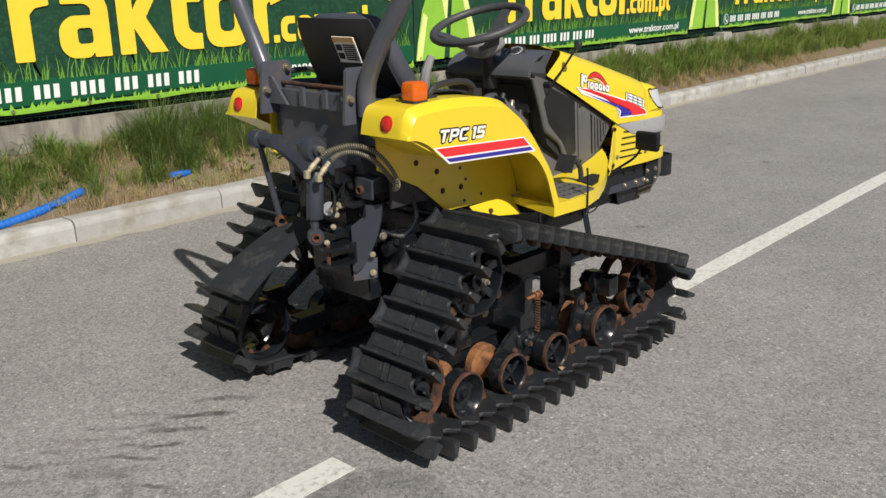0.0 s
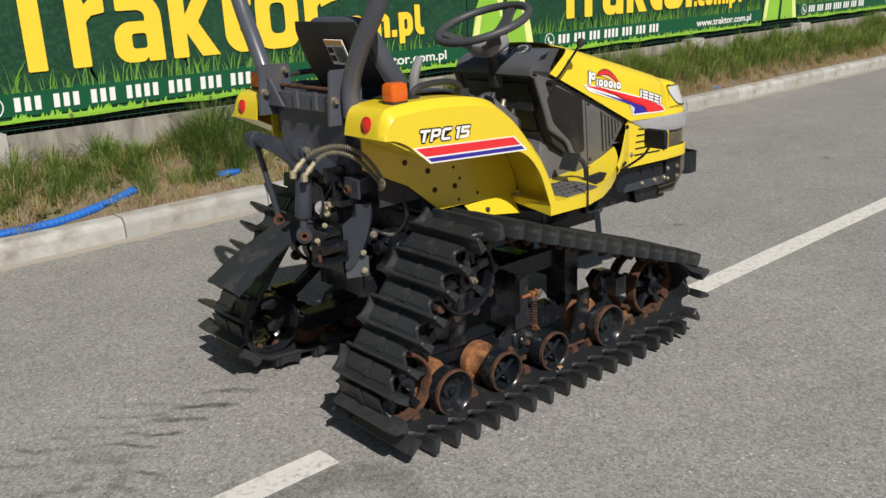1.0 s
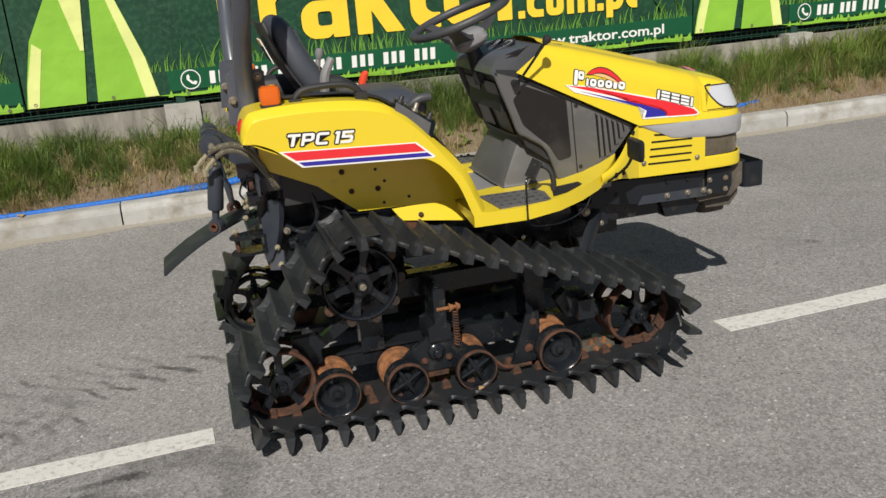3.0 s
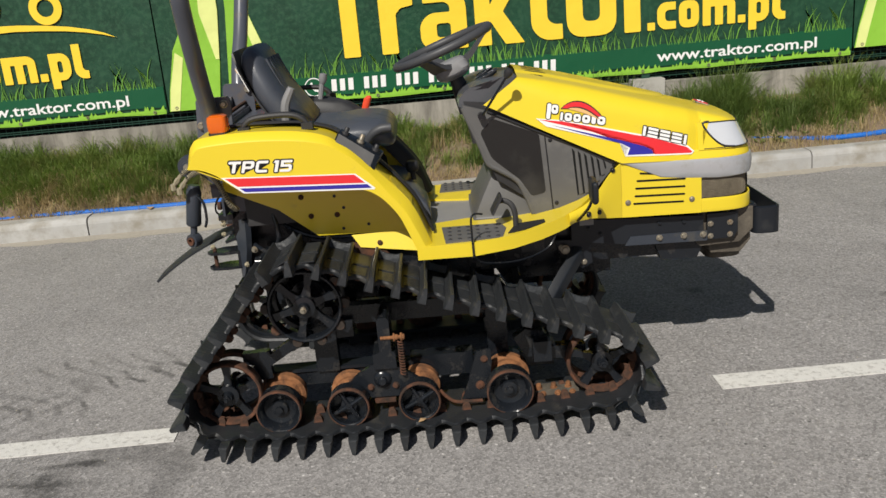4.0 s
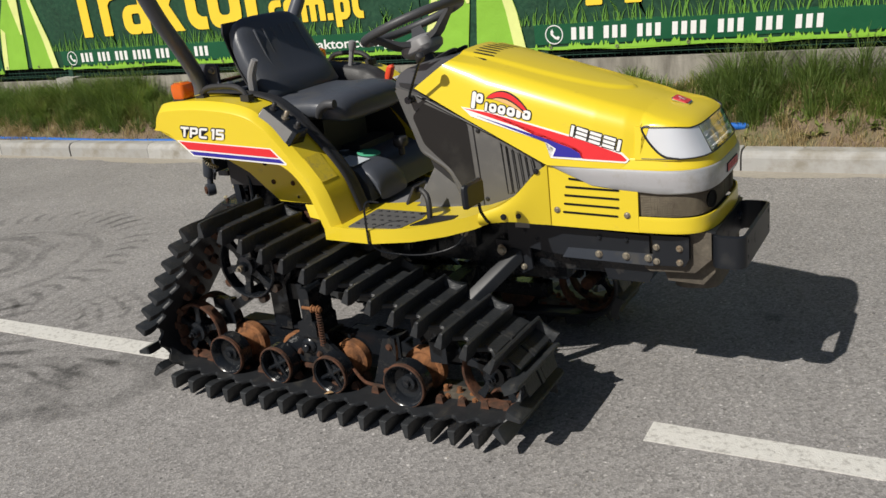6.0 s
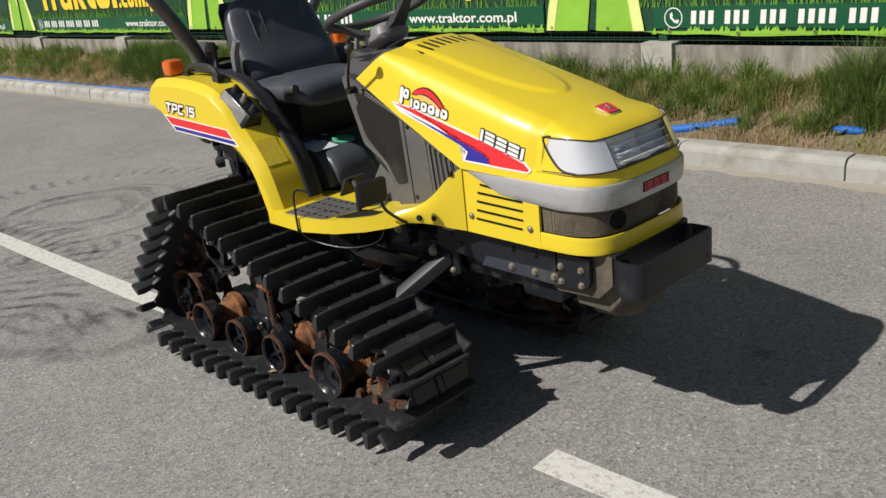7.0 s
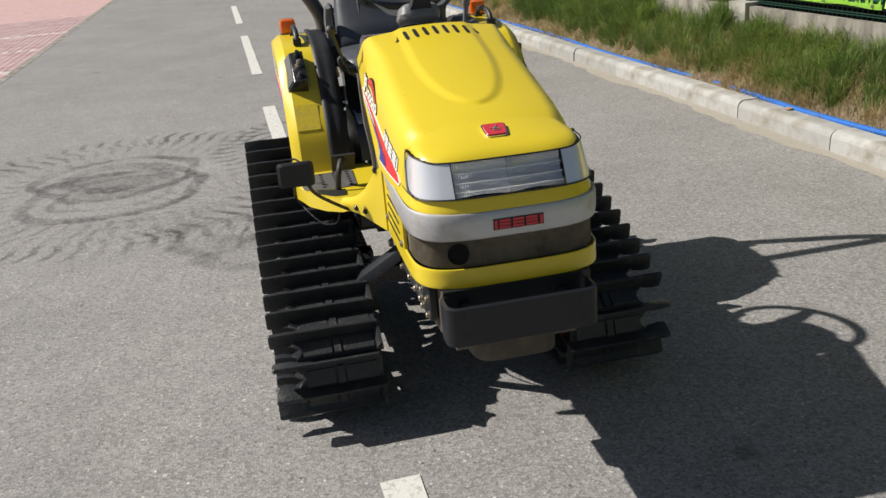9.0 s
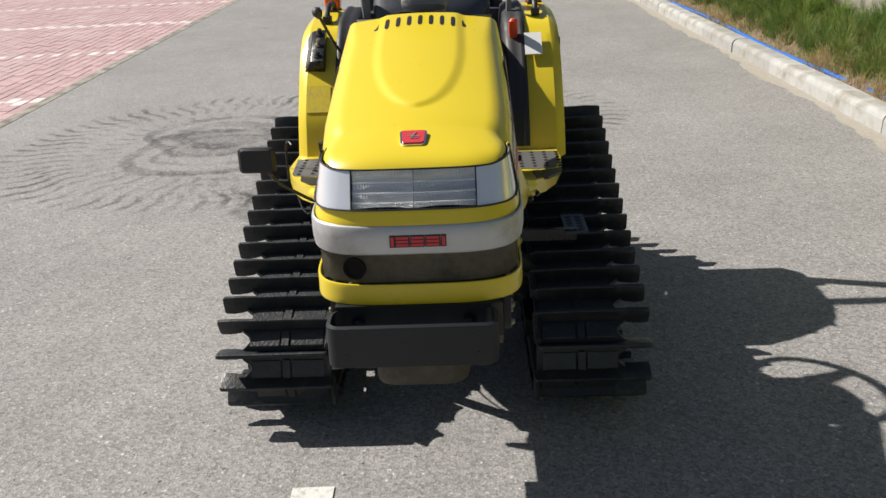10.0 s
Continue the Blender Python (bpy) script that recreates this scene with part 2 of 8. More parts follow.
def asphalt():
    m = bpy.data.materials.new("asphalt")
    m.use_nodes = True
    n, l = m.node_tree.nodes, m.node_tree.links
    b = n["Principled BSDF"]
    b.inputs["Roughness"].default_value = 0.88
    co = n.new("ShaderNodeTexCoord")

    def noise_tex(scale, detail=4.0, rough=0.55, offset=None):
        t = n.new("ShaderNodeTexNoise")
        t.inputs["Scale"].default_value, t.inputs["Detail"].default_value, t.inputs["Roughness"].default_value = scale, detail, rough
        l.new(offset or co.outputs["Object"], t.inputs["Vector"])
        return t.outputs["Fac"]

    def mapped(v, a, b2, c, d):
        r = n.new("ShaderNodeMapRange")
        for key, val in zip(("From Min", "From Max", "To Min", "To Max"), (a, b2, c, d)):
            r.inputs[key].default_value = val
        l.new(v, r.inputs["Value"])
        return r.outputs[0]

    def calc(op, a, b2=None):
        t = n.new("ShaderNodeMath")
        t.operation = op
        for i, v in enumerate((a, b2)):
            if v is None:
                continue
            if isinstance(v, (int, float)):
                t.inputs[i].default_value = v
            else:
                l.new(v, t.inputs[i])
        return t.outputs[0]

    vor = n.new("ShaderNodeTexVoronoi")
    vor.inputs["Scale"].default_value = 115
    l.new(co.outputs["Object"], vor.inputs["Vector"])
    grain = mapped(vor.outputs["Color"], 0, 1, 0.60, 1.40)
    fine = mapped(noise_tex(210, 3), 0.3, 0.7, 0.70, 1.30)
    patch = mapped(noise_tex(0.9, 5), 0.3, 0.7, 0.90, 1.10)
    patch2 = mapped(noise_tex(4.5, 6, 0.6), 0.3, 0.7, 0.93, 1.07)
    pale = mapped(noise_tex(62, 2), 0.64, 0.74, 1.0, 1.55)
    chips = n.new("ShaderNodeTexVoronoi")
    chips.inputs["Scale"].default_value = 42
    l.new(co.outputs["Object"], chips.inputs["Vector"])
    chip_tone = n.new("ShaderNodeSeparateColor")
    l.new(chips.outputs["Color"], chip_tone.inputs[0])
    chip_size = mapped(chip_tone.outputs[1], 0, 1, 0.10, 0.26)
    chip = mapped(calc("SUBTRACT", chip_size, chips.outputs["Distance"]), 0.0, 0.05, 0.0, 1.0)
    dark_chip = calc("MULTIPLY", chip, mapped(chip_tone.outputs[0], 0.76, 0.82, 0.0, 0.60))
    pale_chip = calc("MULTIPLY", chip, mapped(chip_tone.outputs[2], 0.78, 0.84, 0.0, 0.70))
    chipped = calc("MULTIPLY", calc("SUBTRACT", 1.0, dark_chip), calc("ADD", 1.0, pale_chip))
    grain = calc("MULTIPLY", grain, chipped)
    value = calc("MULTIPLY", calc("MULTIPLY", grain, fine), calc("MULTIPLY", patch, calc("MULTIPLY", patch2, pale)))
    # scrub marks left by tracked machines turning on the spot: smooth bands, toothed rings and rows of slanted strokes
    sep = n.new("ShaderNodeSeparateXYZ")
    l.new(co.outputs["Object"], sep.inputs[0])
    wob = mapped(noise_tex(2.2, 3), 0.3, 0.7, -0.06, 0.06)
    worn = mapped(noise_tex(3.2, 5, 0.6), 0.36, 0.60, 0.15, 1.0)
    worn_fine = mapped(noise_tex(22, 4, 0.6), 0.32, 0.55, 0.35, 1.0)

    def polar(cx, cy):
        dx, dy = calc("ADD", sep.outputs[0], -cx), calc("ADD", sep.outputs[1], -cy)
        return calc("ADD", calc("SQRT", calc("ADD", calc("MULTIPLY", dx, dx), calc("MULTIPLY", dy, dy))), wob), calc("ARCTAN2", dy, dx)

    def darken(v, mask, amount):
        mask = calc("MINIMUM", calc("MULTIPLY", mask, calc("MULTIPLY", worn, worn_fine)), 1.0)
        amount *= 1.38
        return calc("MULTIPLY", v, calc("SUBTRACT", 1.0, calc("MULTIPLY", mask, amount)))

    for cx, cy, r, w, amount in ((-2.25, -1.13, 0.53, 0.060, 0.50), (-2.65, -1.15, 0.49, 0.060, 0.48), (-2.25, -1.13, 0.36, 0.035, 0.30), (-2.65, -1.15, 0.30, 0.075, 0.38), (-2.45, -1.15, 0.14, 0.26, 0.30),
                                 (-2.9, 0.5, 0.46, 0.05, 0.38), (-2.9, 0.5, 0.32, 0.06, 0.30), (-2.75, 0.5, 0.62, 0.03, 0.26), (-0.82, -0.36, 0.21, 0.075, 0.30), (-1.12, -0.50, 0.24, 0.07, 0.26)):
        rad, _ = polar(cx, cy)
        value = darken(value, mapped(calc("ABSOLUTE", calc("ADD", rad, -r)), w * 0.55, w, 1, 0), amount)
    for cx, cy, r, w, teeth, tilt, amount in ((-2.45, -1.10, 1.26, 0.17, 64.0, 16.0, 0.50), (-2.45, -1.10, 1.05, 0.13, 58.0, -14.0, 0.34), (-2.40, -1.00, 0.86, 0.12, 44.0, 10.0, 0.26), (-2.9, 0.5, 0.95, 0.12, 50.0, 14.0, 0.40), (-1.6, -0.3, 0.55, 0.30, 40.0, 12.0, 0.20)):
        rad, ang = polar(cx, cy)
        off = calc("ADD", rad, -r)
        wave = mapped(calc("SINE", calc("ADD", calc("MULTIPLY", ang, teeth), calc("MULTIPLY", calc("ABSOLUTE", off), tilt))), 0.15, 0.8, 0, 1)
        value = darken(value, calc("MULTIPLY", wave, mapped(calc("ABSOLUTE", off), w * 0.6, w, 1, 0)), amount)
    for cx, cy, heading, long, wide, pitch, amount in ((-0.88, 0.52, 14.0, 0.42, 0.10, 0.115, 0.50), (-1.30, 0.30, 25.0, 0.30, 0.20, 0.10, 0.32), (-0.98, -0.33, 48.0, 0.22, 0.16, 0.13, 0.42), (-1.15, 0.64, 8.0, 0.35, 0.12, 0.10, 0.30)):
        c, s = math.cos(radians(heading)), math.sin(radians(heading))
        dx, dy = calc("ADD", sep.outputs[0], -cx), calc("ADD", sep.outputs[1], -cy)
        u = calc("ADD", calc("MULTIPLY", dx, c), calc("MULTIPLY", dy, s))
        v = calc("ADD", calc("MULTIPLY", dy, c), calc("MULTIPLY", dx, -s))
        wave = mapped(calc("SINE", calc("ADD", calc("MULTIPLY", calc("ADD", u, wob), 2 * math.pi / pitch), calc("MULTIPLY", v, 32.0))), 0.35, 0.9, 0, 1)
        mask = calc("MULTIPLY", mapped(calc("ABSOLUTE", u), long * 0.8, long, 1, 0), mapped(calc("ABSOLUTE", v), wide * 0.7, wide, 1, 0))
        value = darken(value, calc("MULTIPLY", wave, mask), amount)
    # tone falls from 0.98 near this point to 0.90 six metres out
    rad, _ = polar(-1.6, -0.9)
    value = calc("MULTIPLY", value, mapped(rad, 0.5, 6.0, 0.98, 0.90))
    # oil drops
    drops = n.new("ShaderNodeTexVoronoi")
    drops.inputs["Scale"].default_value = 1.3
    l.new(co.outputs["Object"], drops.inputs["Vector"])
    value = calc("MULTIPLY", value, mapped(calc("ADD", drops.outputs["Distance"], mapped(noise_tex(30, 3), 0, 1, -0.02, 0.02)), 0.035, 0.06, 0.6, 1.0))
    mix = n.new("ShaderNodeMix")
    mix.data_type, mix.blend_type = "RGBA", "MULTIPLY"
    mix.inputs["Factor"].default_value = 1.0
    mix.inputs["A"].default_value = (0.264, 0.254, 0.247, 1)
    l.new(value, mix.inputs["B"]), l.new(mix.outputs["Result"], b.inputs["Base Color"])
    bp = n.new("ShaderNodeBump")
    bp.inputs["Strength"].default_value, bp.inputs["Distance"].default_value = 0.4, 0.004
    l.new(calc("ADD", vor.outputs["Distance"], noise_tex(260, 3)), bp.inputs["Height"]), l.new(bp.outputs[0], b.inputs["Normal"])
    return m


ASPHALT = asphalt()


# ---- mesh helpers ----
def finish(name, bm, mat, parent=None, label="", bevel=0.0, smooth=35.0):
    if bevel:
        sharp = [e for e in bm.edges if len(e.link_faces) == 2 and e.calc_face_angle(0) > radians(28)]
        bmesh.ops.bevel(bm, geom=sharp, offset=bevel, segments=2, profile=0.6, affect="EDGES", clamp_overlap=True)
    bmesh.ops.recalc_face_normals(bm, faces=bm.faces)
    me = bpy.data.meshes.new(name)
    bm.to_mesh(me)
    bm.free()
    me.materials.append(mat)
    for p in me.polygons:
        p.use_smooth = True
    me.set_sharp_from_angle(angle=radians(smooth))
    ob = new(name, me)
    if parent:
        ob.parent = parent
    if label:
        ob["label"] = label
    return ob


def part(name, bm, mat, parent, label="", bevel=0.0, smooth=35.0):
    return finish(name, bm, mat, parent, label, bevel, smooth)


def pieces(name, bm, mat, parent, label="", bevel=0.0, smooth=35.0):
    """Links every loose piece of a mesh as an object of its own."""
    done, made = set(), []
    for start in list(bm.verts):
        if start in done:
            continue
        todo, isle = [start], []
        done.add(start)
        while todo:
            v = todo.pop()
            isle.append(v)
            for e in v.link_edges:
                o = e.other_vert(v)
                if o not in done:
                    done.add(o)
                    todo.append(o)
        one = bmesh.new()
        twin = {v: one.verts.new(v.co) for v in isle}
        for f in {f for v in isle for f in v.link_faces}:
            one.faces.new([twin[v] for v in f.verts])
        made.append(finish(name, one, mat, parent, label, bevel, smooth))
    bm.free()
    return made


def box(bm, lo, hi):
    vs = [bm.verts.new((x, y, z)) for x in (lo[0], hi[0]) for y in (lo[1], hi[1]) for z in (lo[2], hi[2])]
    for q in ((0, 1, 3, 2), (4, 6, 7, 5), (0, 4, 5, 1), (2, 3, 7, 6), (0, 2, 6, 4), (1, 5, 7, 3)):
        bm.faces.new([vs[i] for i in q])
    return vs


def thicken(bm, t):
    """Gives an open sheet a thickness, on the side that keeps its outer size."""
    bmesh.ops.recalc_face_normals(bm, faces=bm.faces)
    bm.normal_update()
    best = None
    for sign in (1, -1):
        twin = bm.copy()
        twin.normal_update()
        bmesh.ops.solidify(twin, geom=list(twin.faces), thickness=sign * t)
        co = np.array([v.co[:] for v in twin.verts])
        size = float((co.max(0) - co.min(0)).sum())
        twin.free()
        if best is None or size < best[0] - 1e-7:
            best = (size, sign)
    bmesh.ops.solidify(bm, geom=list(bm.faces), thickness=best[1] * t)


def frame_of(axis):
    axis = Vector(axis).normalized()
    side = axis.cross(Vector((0, 0, 1)) if abs(axis.z) < 0.9 else Vector((1, 0, 0))).normalized()
    return axis, side, axis.cross(side)


def lathe(bm, profile, origin, axis, seg=24, closed=False):
    """Turn (radius, height) points round an axis through origin."""
    a, u, v = frame_of(axis)
    origin = Vector(origin)
    rings = []
    for r, h in profile:
        if r < 1e-6:
            rings.append([bm.verts.new(origin + a * h)])
        else:
            rings.append([bm.verts.new(origin + a * h + (u * math.cos(2 * math.pi * k / seg) + v * math.sin(2 * math.pi * k / seg)) * r) for k in range(seg)])
    pairs = list(zip(rings, rings[1:])) + ([(rings[-1], rings[0])] if closed else [])
    for p, q in pairs:
        for k in range(seg):
            j = (k + 1) % seg
            if len(p) == 1 and len(q) == 1:
                break
            if len(p) == 1:
                bm.faces.new((p[0], q[k], q[j]))
            elif len(q) == 1:
                bm.faces.new((p[k], q[0], p[j]))
            else:
                bm.faces.new((p[k], q[k], q[j], p[j]))


def rod(bm, a, b, r, r2=None, seg=16):
    a, b = Vector(a), Vector(b)
    h = (b - a).length
    r2 = r if r2 is None else r2
    lathe(bm, [(0, 0), (r, 0), (r2, h), (0, h)], a, b - a, seg)


def smooth_path(pts, n=6):
    pts = [Vector(p) for p in pts]
    out = []
    for i in range(len(pts) - 1):
        p0, p1, p2, p3 = pts[max(i - 1, 0)], pts[i], pts[i + 1], pts[min(i + 2, len(pts) - 1)]
        for k in range(n):
            t = k / n
            out.append(0.5 * (2 * p1 + (p2 - p0) * t + (2 * p0 - 5 * p1 + 4 * p2 - p3) * t * t + (3 * p1 - p0 - 3 * p2 + p3) * t ** 3))
    return out + [pts[-1]]


def tube(bm, pts, r, seg=10, radii=None, ends=True):
    pts = [Vector(p) for p in pts]
    rings, side = [], None
    for i, p in enumerate(pts):
        d = (pts[min(i + 1, len(pts) - 1)] - pts[max(i - 1, 0)]).normalized()
        if side is None:
            side = frame_of(d)[1]
        side = (side - d * side.dot(d)).normalized()
        up = d.cross(side)
        rr = radii[i] if radii else r
        rings.append([bm.verts.new(p + (side * math.cos(2 * math.pi * k / seg) + up * math.sin(2 * math.pi * k / seg)) * rr) for k in range(seg)])
    for p, q in zip(rings, rings[1:]):
        for k in range(seg):
            bm.faces.new((p[k], p[(k + 1) % seg], q[(k + 1) % seg], q[k]))
    if ends:
        bm.faces.new(rings[0]), bm.faces.new(rings[-1][::-1])


def prism(bm, outline, y0, y1):
    """A plate: an outline in x and z, between two y."""
    a = [bm.verts.new((x, y0, z)) for x, z in outline]
    b = [bm.verts.new((x, y1, z)) for x, z in outline]
    bm.faces.new(a), bm.faces.new(b[::-1])
    for i in range(len(a)):
        j = (i + 1) % len(a)
        bm.faces.new((a[i], b[i], b[j], a[j]))


def plate(bm, outline, z0, z1):
    """A plate: an outline in x and y, between two z."""
    a = [bm.verts.new((x, y, z0)) for x, y in outline]
    b = [bm.verts.new((x, y, z1)) for x, y in outline]
    bm.faces.new(a), bm.faces.new(b[::-1])
    for i in range(len(a)):
        j = (i + 1) % len(a)
        bm.faces.new((a[i], b[i], b[j], a[j]))


def slab(bm, corners, thick):
    """A thick sheet on four or more corners."""
    c = [Vector(p) for p in corners]
    nrm = (c[1] - c[0]).cross(c[3] - c[0]).normalized() * thick
    a, b = [bm.verts.new(p) for p in c], [bm.verts.new(p + nrm) for p in c]
    bm.faces.new(a), bm.faces.new(b[::-1])
    for i in range(len(c)):
        j = (i + 1) % len(c)
        bm.faces.new((a[i], b[i], b[j], a[j]))


def grid(bm, rows, close_ends=False):
    vs = [[bm.verts.new(p) for p in r] for r in rows]
    for p, q in zip(vs, vs[1:]):
        for k in range(len(p) - 1):
            bm.faces.new((p[k], p[k + 1], q[k + 1], q[k]))
    return vs


def bolt(bm, at, axis, r=0.009, h=0.007):
    a = Vector(axis).normalized()
    lathe(bm, [(0, -0.004), (r * 1.4, -0.004), (r * 1.4, 0.0015), (r, 0.002), (r, h * 0.75), (r * 0.8, h), (0, h)], at, a, 10)


def letters(body, width, height, thick, weight=0.0):
    """A mesh of writing in the built-in font, scaled to a box, lying in x and z and facing -y."""
    cu = bpy.data.curves.new("writing", "FONT")
    cu.body, cu.size, cu.extrude, cu.offset = body, 1.0, 0.01, weight
    tmp = new("writing", cu)
    bpy.context.view_layer.update()
    me = bpy.data.meshes.new_from_object(tmp.evaluated_get(bpy.context.evaluated_depsgraph_get()))
    bpy.data.objects.remove(tmp)
    co = np.empty(len(me.vertices) * 3)
    me.vertices.foreach_get("co", co)
    co = co.reshape(-1, 3)
    lo, hi = co.min(0), co.max(0)
    x = (co[:, 0] - lo[0]) / (hi[0] - lo[0]) * width
    z = (co[:, 1] - lo[1]) / (hi[1] - lo[1]) * height
    y = -(co[:, 2] - lo[2]) / (hi[2] - lo[2]) * thick
    me.vertices.foreach_set("co", np.stack([x, y, z], 1).ravel())
    return me


def lettering(name, body, width, height, thick, mat, parent, m, weight=0.0, label=""):
    me = letters(body, width, height, thick, weight)
    me.materials.clear()
    me.materials.append(mat)
    ob = new(name, me)
    ob.parent = parent
    ob.matrix_basis = m
    if label:
        ob["label"] = label
    return ob


def rounded(pts, r, n=5):
    """A closed outline with its corners rounded; a third number in a point is a radius of its own."""
    out = []
    for i, p in enumerate(pts):
        c, a, b = Vector(p[:2]), Vector(pts[i - 1][:2]), Vector(pts[(i + 1) % len(pts)][:2])
        q = p[2] if len(p) > 2 else r
        u, v = a - c, b - c
        q = min(q, u.length * 0.48, v.length * 0.48)
        if q < 1e-5:
            out.append(tuple(c))
            continue
        s0, s1 = c + u.normalized() * q, c + v.normalized() * q
        for k in range(n + 1):
            t = k / n
            out.append(tuple(s0 * (1 - t) ** 2 + c * 2 * t * (1 - t) + s1 * t * t))
    return out


def glyph_mesh(loops, thick, grow=0.0):
    """A flat mesh from outlines in x and z, the first of each group outside and the rest holes, facing -y."""
    def run(sign):
        cu = bpy.data.curves.new("writing", "CURVE")
        cu.dimensions, cu.fill_mode, cu.extrude, cu.offset = "2D", "BOTH", thick / 2, grow * sign
        for group in loops:
            for i, loop in enumerate(group):
                area = sum(a[0] * b[1] - b[0] * a[1] for a, b in zip(loop, loop[1:] + loop[:1]))
                pts = loop if (area > 0) == (i == 0) else loop[::-1]
                sp = cu.splines.new("POLY")
                sp.points.add(len(pts) - 1)
                for q, (x, z) in zip(sp.points, pts):
                    q.co = (x, z, 0, 1)
                sp.use_cyclic_u = True
        tmp = new("writing", cu)
        bpy.context.view_layer.update()
        me = bpy.data.meshes.new_from_object(tmp.evaluated_get(bpy.context.evaluated_depsgraph_get()))
        bpy.data.objects.remove(tmp)
        co = np.empty(len(me.vertices) * 3)
        me.vertices.foreach_get("co", co)
        return me, co.reshape(-1, 3)

    me, co = run(1)
    if grow:
        other, co2 = run(-1)
        if np.ptp(co2[:, 0]) > np.ptp(co[:, 0]):
            me, co = other, co2
    co = np.stack([co[:, 0], -co[:, 2] - thick / 2, co[:, 1]], 1)
    me.vertices.foreach_set("co", co.ravel())
    me.update()
    return me


# ---- the setting: ground, road, kerb, verge, wall ----
rnd = random.Random(7)
bm = bmesh.new()
plate(bm, [(-400, -400), (400, -400), (400, 400), (-400, 400)], -0.25, -0.06)
tagged(finish("ground", bm, EARTH), "wide flat ground of grass and earth round the road", "ground", kind="structure")

bm = bmesh.new()
plate(bm, [(-120, -2.9), (120, -2.9), (120, 2.9), (-120, 2.9)], -0.05, 0.0)
tagged(finish("road", bm, ASPHALT), "sun-bleached grey asphalt road with tyre scuffs", "road", kind="structure")


def dash(x0, x1):
    bm = bmesh.new()
    n = 14
    far = [(x0 + (x1 - x0) * i / n, 0.0 + rnd.uniform(-0.003, 0.003)) for i in range(n + 1)]
    near = [(x1 - (x1 - x0) * i / n, -0.106 + rnd.uniform(-0.003, 0.003)) for i in range(n + 1)]
    plate(bm, near + far, 0.0005, 0.004)
    return tagged(finish("road_marking", bm, LINE), "worn white dashed centre line painted on the asphalt", "road marking", "centre line dashes", "structure")


for k in range(-5, 5):
    x0 = 1.268 + 5.74 * k
    dash(x0, x0 + 3.83)

# sand washed against the kerb
bm = bmesh.new()
rows = []
for i in range(0, 560):
    x = -14 + i * 0.05
    w = 0.075 + 0.06 * noise.noise((x * 0.9, 3.1, 0)) + 0.045 * noise.noise((x * 5, 0.4, 0)) + 0.03 * noise.noise((x * 17, 0.9, 0))
    rows.append([(x, 2.906, 0.010), (x, 2.895 - max(w, 0.004) * 0.5, 0.0050), (x, 2.893 - max(w, 0.006), 0.001)])
grid(bm, rows)
tagged(finish("sand_strip", bm, SAND), "pale sand washed along the foot of the kerb", "sand", kind="stuff")

kerb = tagged(new("kerb"), "row of pale grey concrete kerb stones along the road", "kerb", kind="structure")


def kerb_stone_mesh():
    bm = bmesh.new()
    prof = [(0, -0.05), (0.004, 0.088), (0.010, 0.104), (0.021, 0.117), (0.036, 0.125), (0.052, 0.127), (0.145, 0.127), (0.15, 0.12), (0.15, -0.05)]
    L = 0.966
    a = [bm.verts.new((0.003, y, z)) for y, z in prof]
    b = [bm.verts.new((L - 0.003, y, z)) for y, z in prof]
    bm.faces.new(a), bm.faces.new(b[::-1])
    for i in range(len(prof)):
        j = (i + 1) % len(prof)
        bm.faces.new((a[i], b[i], b[j], a[j]))
    bmesh.ops.recalc_face_normals(bm, faces=bm.faces)
    me = bpy.data.meshes.new("kerb_stone")
    bm.to_mesh(me)
    bm.free()
    me.materials.append(KERB)
    return me


km = kerb_stone_mesh()
for k in range(-26, 46):
    ob = new("kerb_stone", km)
    ob.parent = kerb
    ob.matrix_basis = pose(0.0 + 0.97 * k, 2.9 + rnd.uniform(-0.004, 0.004), rnd.uniform(-0.004, 0.003), rnd.uniform(-0.5, 0.5), 0, rnd.uniform(-0.2, 0.2))


def verge_height(x, y):
    t = min(max((y - 3.05) / 0.47, 0), 1)
    h = 0.10 + 0.33 * (t ** 0.9)
    if y < 3.6:
        h += 0.03 * noise.noise((x * 1.3, y * 2, 0)) * min(1, t * 3) + 0.018 * noise.noise((x * 6, y * 6, 1))
    return h


bm = bmesh.new()
ys = [3.045 + 0.03 * i for i in range(18)] + [3.60]
grid(bm, [[(x * 0.08 - 24, y, verge_height(x * 0.08 - 24, y)) for y in ys] for x in range(0, 860)])
tagged(finish("verge", bm, SOIL), "sloping bank of dry soil between kerb and wall", "verge", kind="structure")

plinth = tagged(new("wall_plinth"), "low weathered concrete plinth wall below the fence", "wall", kind="structure")
bm = bmesh.new()
box(bm, (0.115, 0.0, 0.12), (2.355, 0.05, 0.605))
panel_me = finish("wall_panel", bm, CONCRETE, plinth, bevel=0.006)
bm = bmesh.new()
box(bm, (-0.115, -0.03, 0.10), (0.115, 0.12, 0.63))
block = finish("post_block", bm, BLOCK, plinth, bevel=0.008)
for k in range(-10, 17):
    for src in (panel_me, block):
        ob = src if k == -10 else new(src.name.split(".")[0], src.data)
        ob.parent = plinth
        ob.matrix_basis = pose(-0.5 + 2.47 * k, 3.52, rnd.uniform(-0.008, 0.008))

